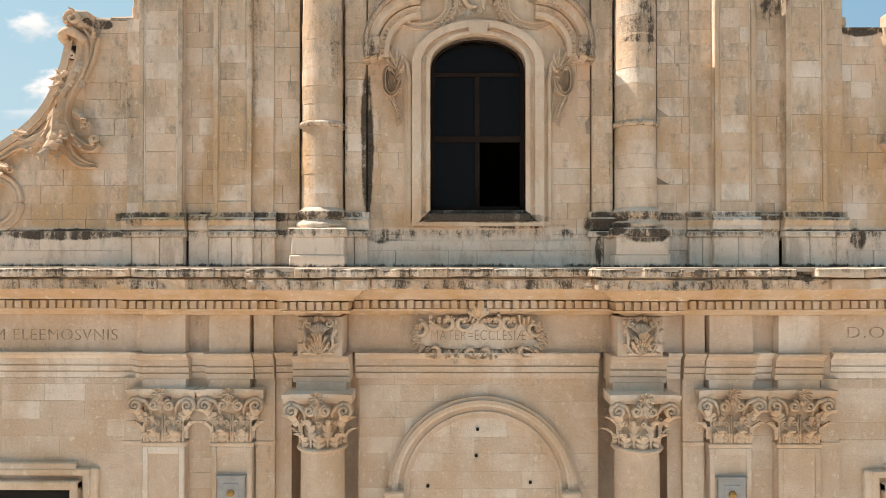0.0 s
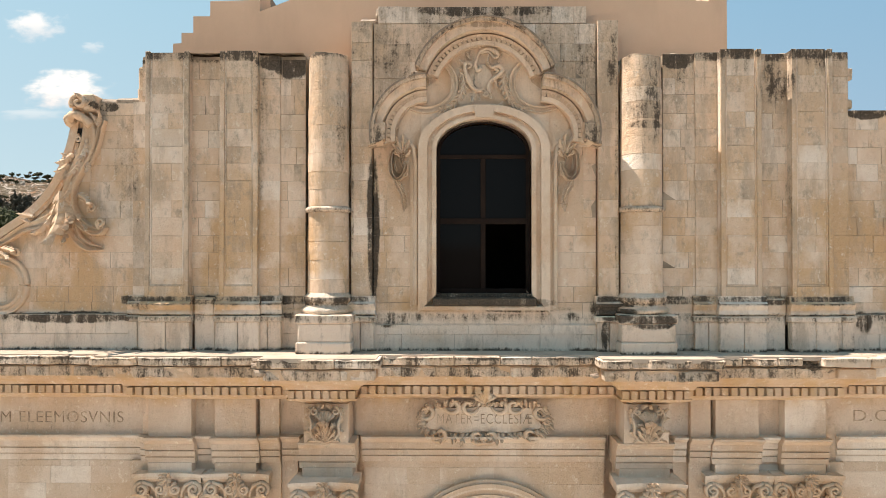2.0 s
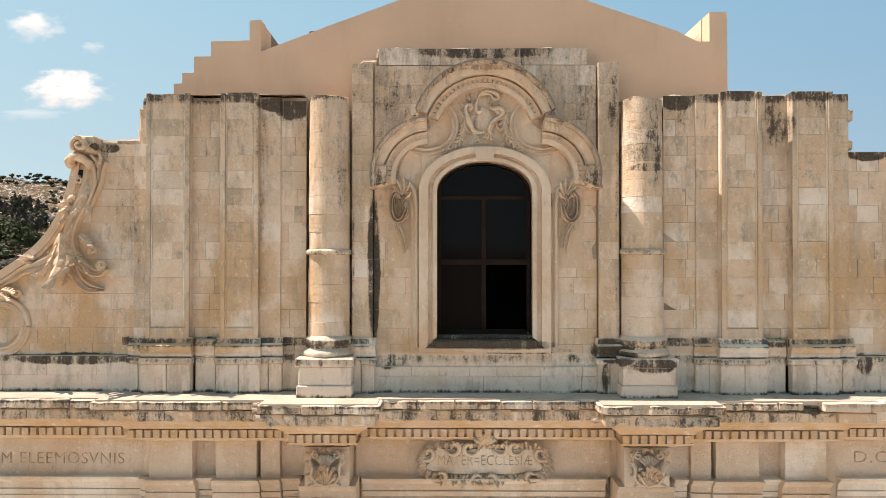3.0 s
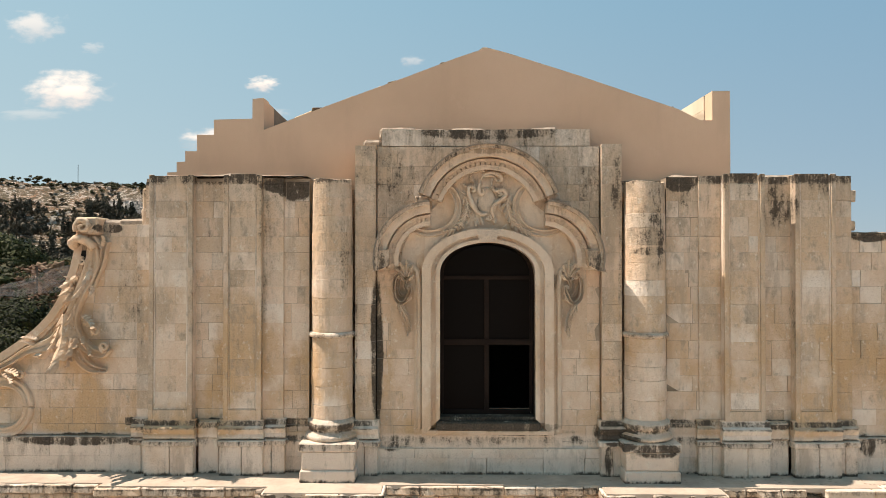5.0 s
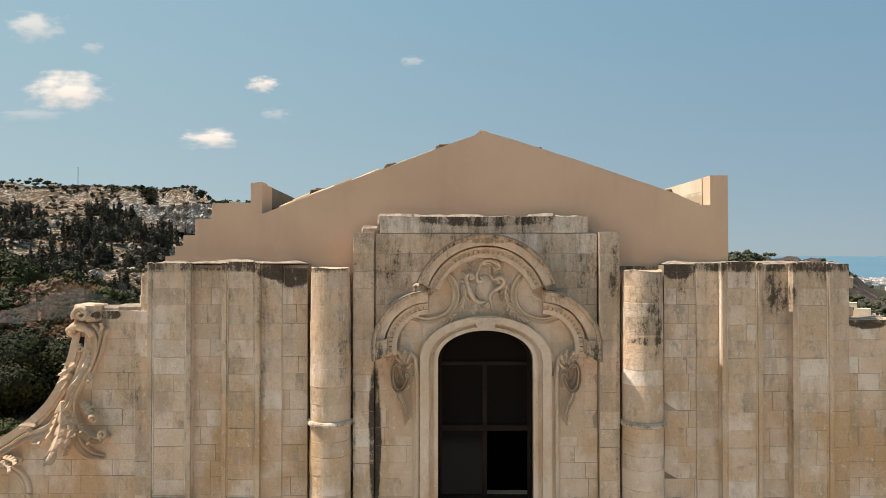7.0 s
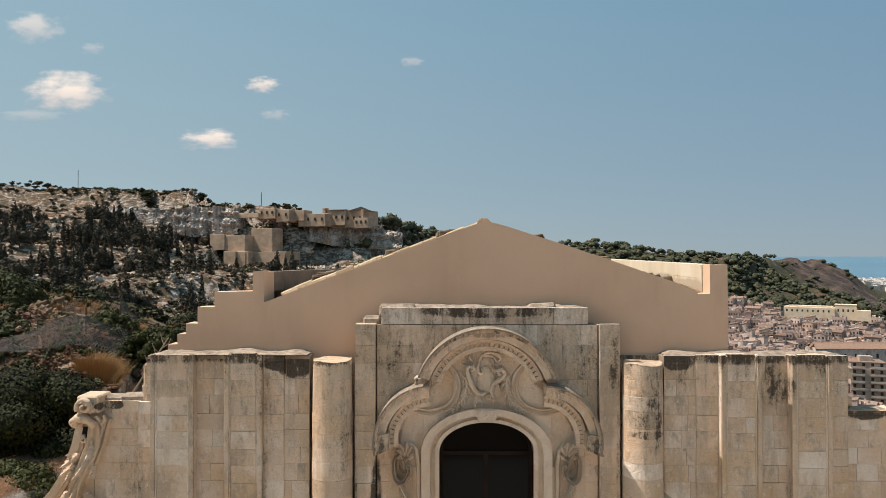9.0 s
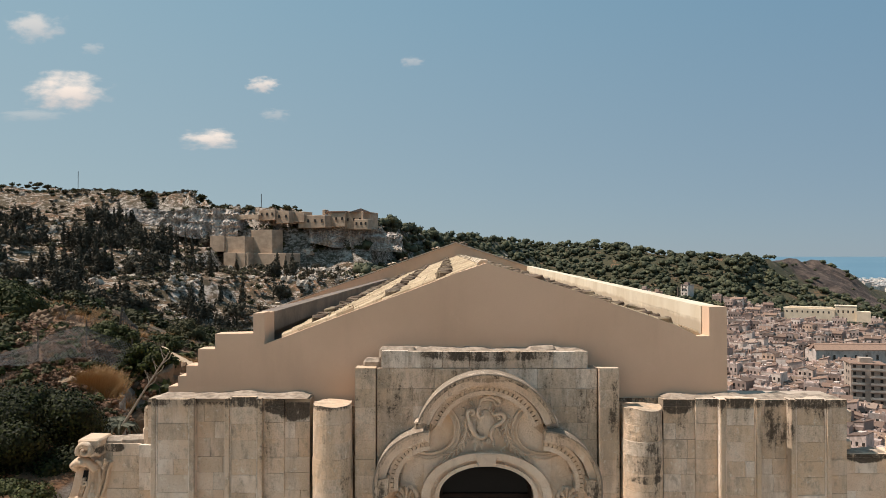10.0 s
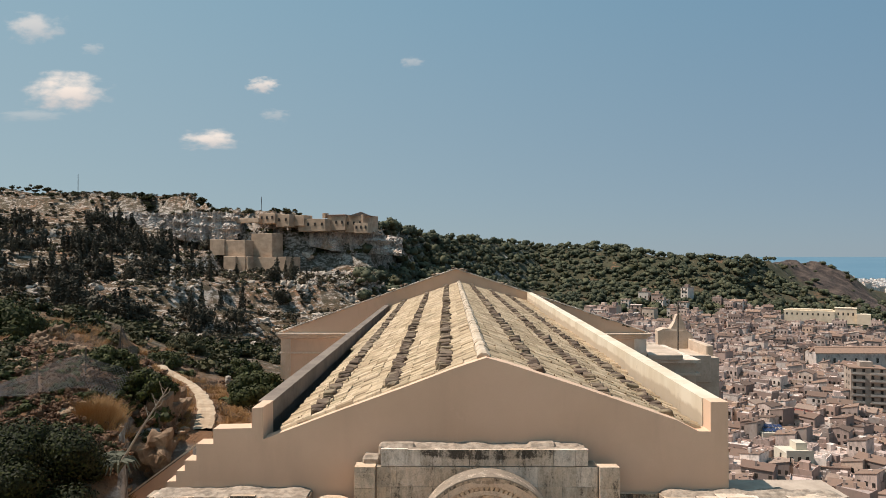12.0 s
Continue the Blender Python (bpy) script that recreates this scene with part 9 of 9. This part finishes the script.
# ---- clouds ----
def cloud(k, y, w, h, dens, seed):
    d = 4300.0
    x, yy = spot(k, d)
    z = 23.0 + (454 - y) / 1207 * d
    W, H = w / 1207 * d, h / 1207 * d
    m = Nodes("cloud", 1.0)
    t = m.t
    tc = m.n("TexCoord", 3)
    p = m.n("VectorMath", 0, {"operation": "ADD"}, i0=m.n("VectorMath", 0, {"operation": "MULTIPLY"}, i0=tc, i1=(1 / W, 0, 1 / H)), i1=(seed, 0, 0))
    q = m.n("VectorMath", 0, {"operation": "MULTIPLY"}, i0=tc, i1=(1 / W, 0, 1 / H))
    r = m.n("VectorMath", 1, {"operation": "LENGTH"}, i0=q)
    wob = m.n("TexNoise", 0, {}, Vector=p, Scale=1.9, Detail=6.0, Roughness=0.52)
    f = m.math("ADD", r, m.math("MULTIPLY", m.math("SUBTRACT", wob, 0.5), 1.7))
    a = m.math("MULTIPLY", m.step(f, 1.0, 0.12), dens)
    # the sheet glows by itself; its bright top and grey base are painted
    em = t.nodes.new("ShaderNodeEmission")
    zz = m.n("SeparateXYZ", 2, {}, i0=q)
    edge = m.math("MAXIMUM", m.math("ABSOLUTE", m.n("SeparateXYZ", 0, {}, i0=q)), m.math("ABSOLUTE", zz))
    a = m.math("MULTIPLY", a, m.step(edge, 1.1, 0.85))
    col = m.mix(m.step(zz, -0.7, 0.4), (0.62, 0.59, 0.55), (0.90, 0.82, 0.71))
    t.links.new(col, em.inputs[0])
    tr = t.nodes.new("ShaderNodeBsdfTransparent")
    mx = t.nodes.new("ShaderNodeMixShader")
    t.links.new(a, mx.inputs[0])
    t.links.new(tr.outputs[0], mx.inputs[1])
    t.links.new(em.outputs[0], mx.inputs[2])
    t.links.new(mx.outputs[0], t.nodes["Material Output"].inputs[0])
    bm = bmesh.new()
    g = bmesh.ops.create_grid(bm, x_segments=8, y_segments=8, size=1)
    for v in bm.verts:
        v.co = Vector((v.co.x * W * 1.15, -40 * (1 - v.co.length_squared * 0.4), v.co.y * H * 1.2))
    ob = part("cloud", bm, m.m)
    ob.location = (x, yy, z)
    ob.visible_shadow = False
    tagged(ob, "small soft white fair-weather cloud", "cloud", "clouds", "structure")


for c in ((118, 162, 86, 40, 0.95, 1.0), (62, 48, 60, 32, 0.50, 4.0), (466, 152, 36, 17, 0.75, 7.0), (376, 248, 62, 21, 0.85, 9.0), (488, 205, 30, 13, 0.22, 12.0), (730, 112, 26, 12, 0.25, 15.0), (165, 86, 28, 12, 0.22, 18.0), (60, 205, 70, 14, 0.2, 22.0)):
    cloud(*c)


# ---- laying the stone blocks ----
def unit_block(seed):
    """A block of unit size with its front at y 0, softly chipped at the front edges."""
    bm = bmesh.new()
    e = 0.006
    f = [bm.verts.new(p) for p in ((e, 0, e), (1 - e, 0, e), (1 - e, 0, 1 - e), (e, 0, 1 - e))]
    m = [bm.verts.new(p) for p in ((0, 0.1, 0), (1, 0.1, 0), (1, 0.1, 1), (0, 0.1, 1))]
    b = [bm.verts.new(p) for p in ((0, 1, 0), (1, 1, 0), (1, 1, 1), (0, 1, 1))]
    bm.faces.new(f)
    for p, q in ((f, m), (m, b)):
        for i in range(4):
            bm.faces.new((p[i], p[(i + 1) % 4], q[(i + 1) % 4], q[i]))
    rng = random.Random(seed)
    for v in f:
        v.co.x += rng.uniform(-0.006, 0.006)
        v.co.z += rng.uniform(-0.008, 0.008)
        v.co.y += rng.uniform(0.0, 0.05)
    return finish("stone_block", bm, STONE)


UNITS = [unit_block(i) for i in range(6)]


def lay(parent, x0, x1, z0, z1, y, top, length, seed, mat, ragged):
    rng = random.Random(seed)
    off = parent.location
    # courses run at the same heights over the whole front
    lines = [12.77]
    course = random.Random(99)
    while lines[-1] < 20.2:
        lines.append(lines[-1] + course.uniform(0.30, 0.40))
    cuts = sorted({z0, z1} | {z for z in lines if z0 + 0.12 < z < z1 - 0.12})
    count = 0
    for a, b in zip(cuts, cuts[1:]):
        x = x0
        first = True
        while x < x1 - 0.03:
            w = rng.uniform(0.65, 1.4) * length
            if first and x1 - x0 > length * 1.5:
                w *= rng.uniform(0.4, 1.0)
            first = False
            if x + w > x1 - 0.16:
                w = x1 - x
            zt = b
            if b >= z1 - 0.01 and ragged:
                zt = b + rng.uniform(-ragged, ragged * 0.4)
            g = rng.choice((0.001, 0.0018, 0.003))
            xa, xb, za, zb = x + g, x + w - g, a + g, zt - g
            x += w
            hidden = False
            if parent is upper_mid and za > 13.3:
                hw = 1.02
                if zb < 16.95 and xa > WX - hw and xb < WX + hw:
                    hidden = True
                elif za < 17.45 and xb > WX - hw and xa < WX + hw:
                    if xa < WX - hw < xb:
                        xb = WX - hw
                    elif xa < WX + hw < xb:
                        xa = WX + hw
                    else:
                        hidden = True
            if hidden or xb - xa < 0.04:
                continue
            dy = rng.uniform(-0.009, 0.007)
            if top is not None:
                # trim the block to the stretch where the wall is at least this high
                while xa < xb - 0.02 and top(xa) < za + 0.04:
                    xa += 0.02
                while xb > xa + 0.02 and top(xb) < za + 0.04:
                    xb -= 0.02
                if xb - xa < 0.06:
                    continue
                ta, tb = min(zb, top(xa)), min(zb, top(xb))
                if max(ta, tb) - za < 0.05:
                    continue
                if ta < zb - 0.01 or tb < zb - 0.01:
                    bm = bmesh.new()
                    edge = [(xb + (xa - xb) * i / 6, min(zb, top(xb + (xa - xb) * i / 6))) for i in range(7)]
                    prism(bm, [(xa, za), (xb, za)] + edge, y + dy, y + 0.1)
                    ob = part("stone_block", bm, STONE, parent)
                    ob.location = -off
                    continue
            ob = new("stone_block", UNITS[rng.randrange(6)])
            ob.parent = parent
            ob.location = Vector((xa, y + dy, za)) - off
            ob.scale = (xb - xa, 0.10, zb - za)
            count += 1
    return count


for job in BLOCK_QUEUE:
    lay(*job)
nave_tiles()
# large smooth blocks of the lower wall, with hair joints
PALE_UNITS = []
for u in UNITS:
    u = u.copy()
    u.materials.clear()
    u.materials.append(PALE)
    PALE_UNITS.append(u)
rng = random.Random(77)
for x0, x1 in ((-9.8, -7.24), (-5.90, -5.42), (-2.40, 2.48), (5.58, 6.06), (7.38, 9.8)):
    z = 7.55
    while z < 10.40:
        h = min(rng.uniform(0.30, 0.40), 10.48 - z)
        x = x0
        while x < x1 - 0.05:
            w = rng.uniform(0.55, 1.15)
            if x + w > x1 - 0.3:
                w = x1 - x
            ob = new("stone_block", PALE_UNITS[rng.randrange(6)])
            ob.parent = lower
            ob.location = (x + 0.0007, LOW_Y + rng.uniform(-0.001, 0.003), z + 0.0007)
            ob.scale = (w - 0.0014, 0.05, h - 0.0014)
            x += w
        z += h
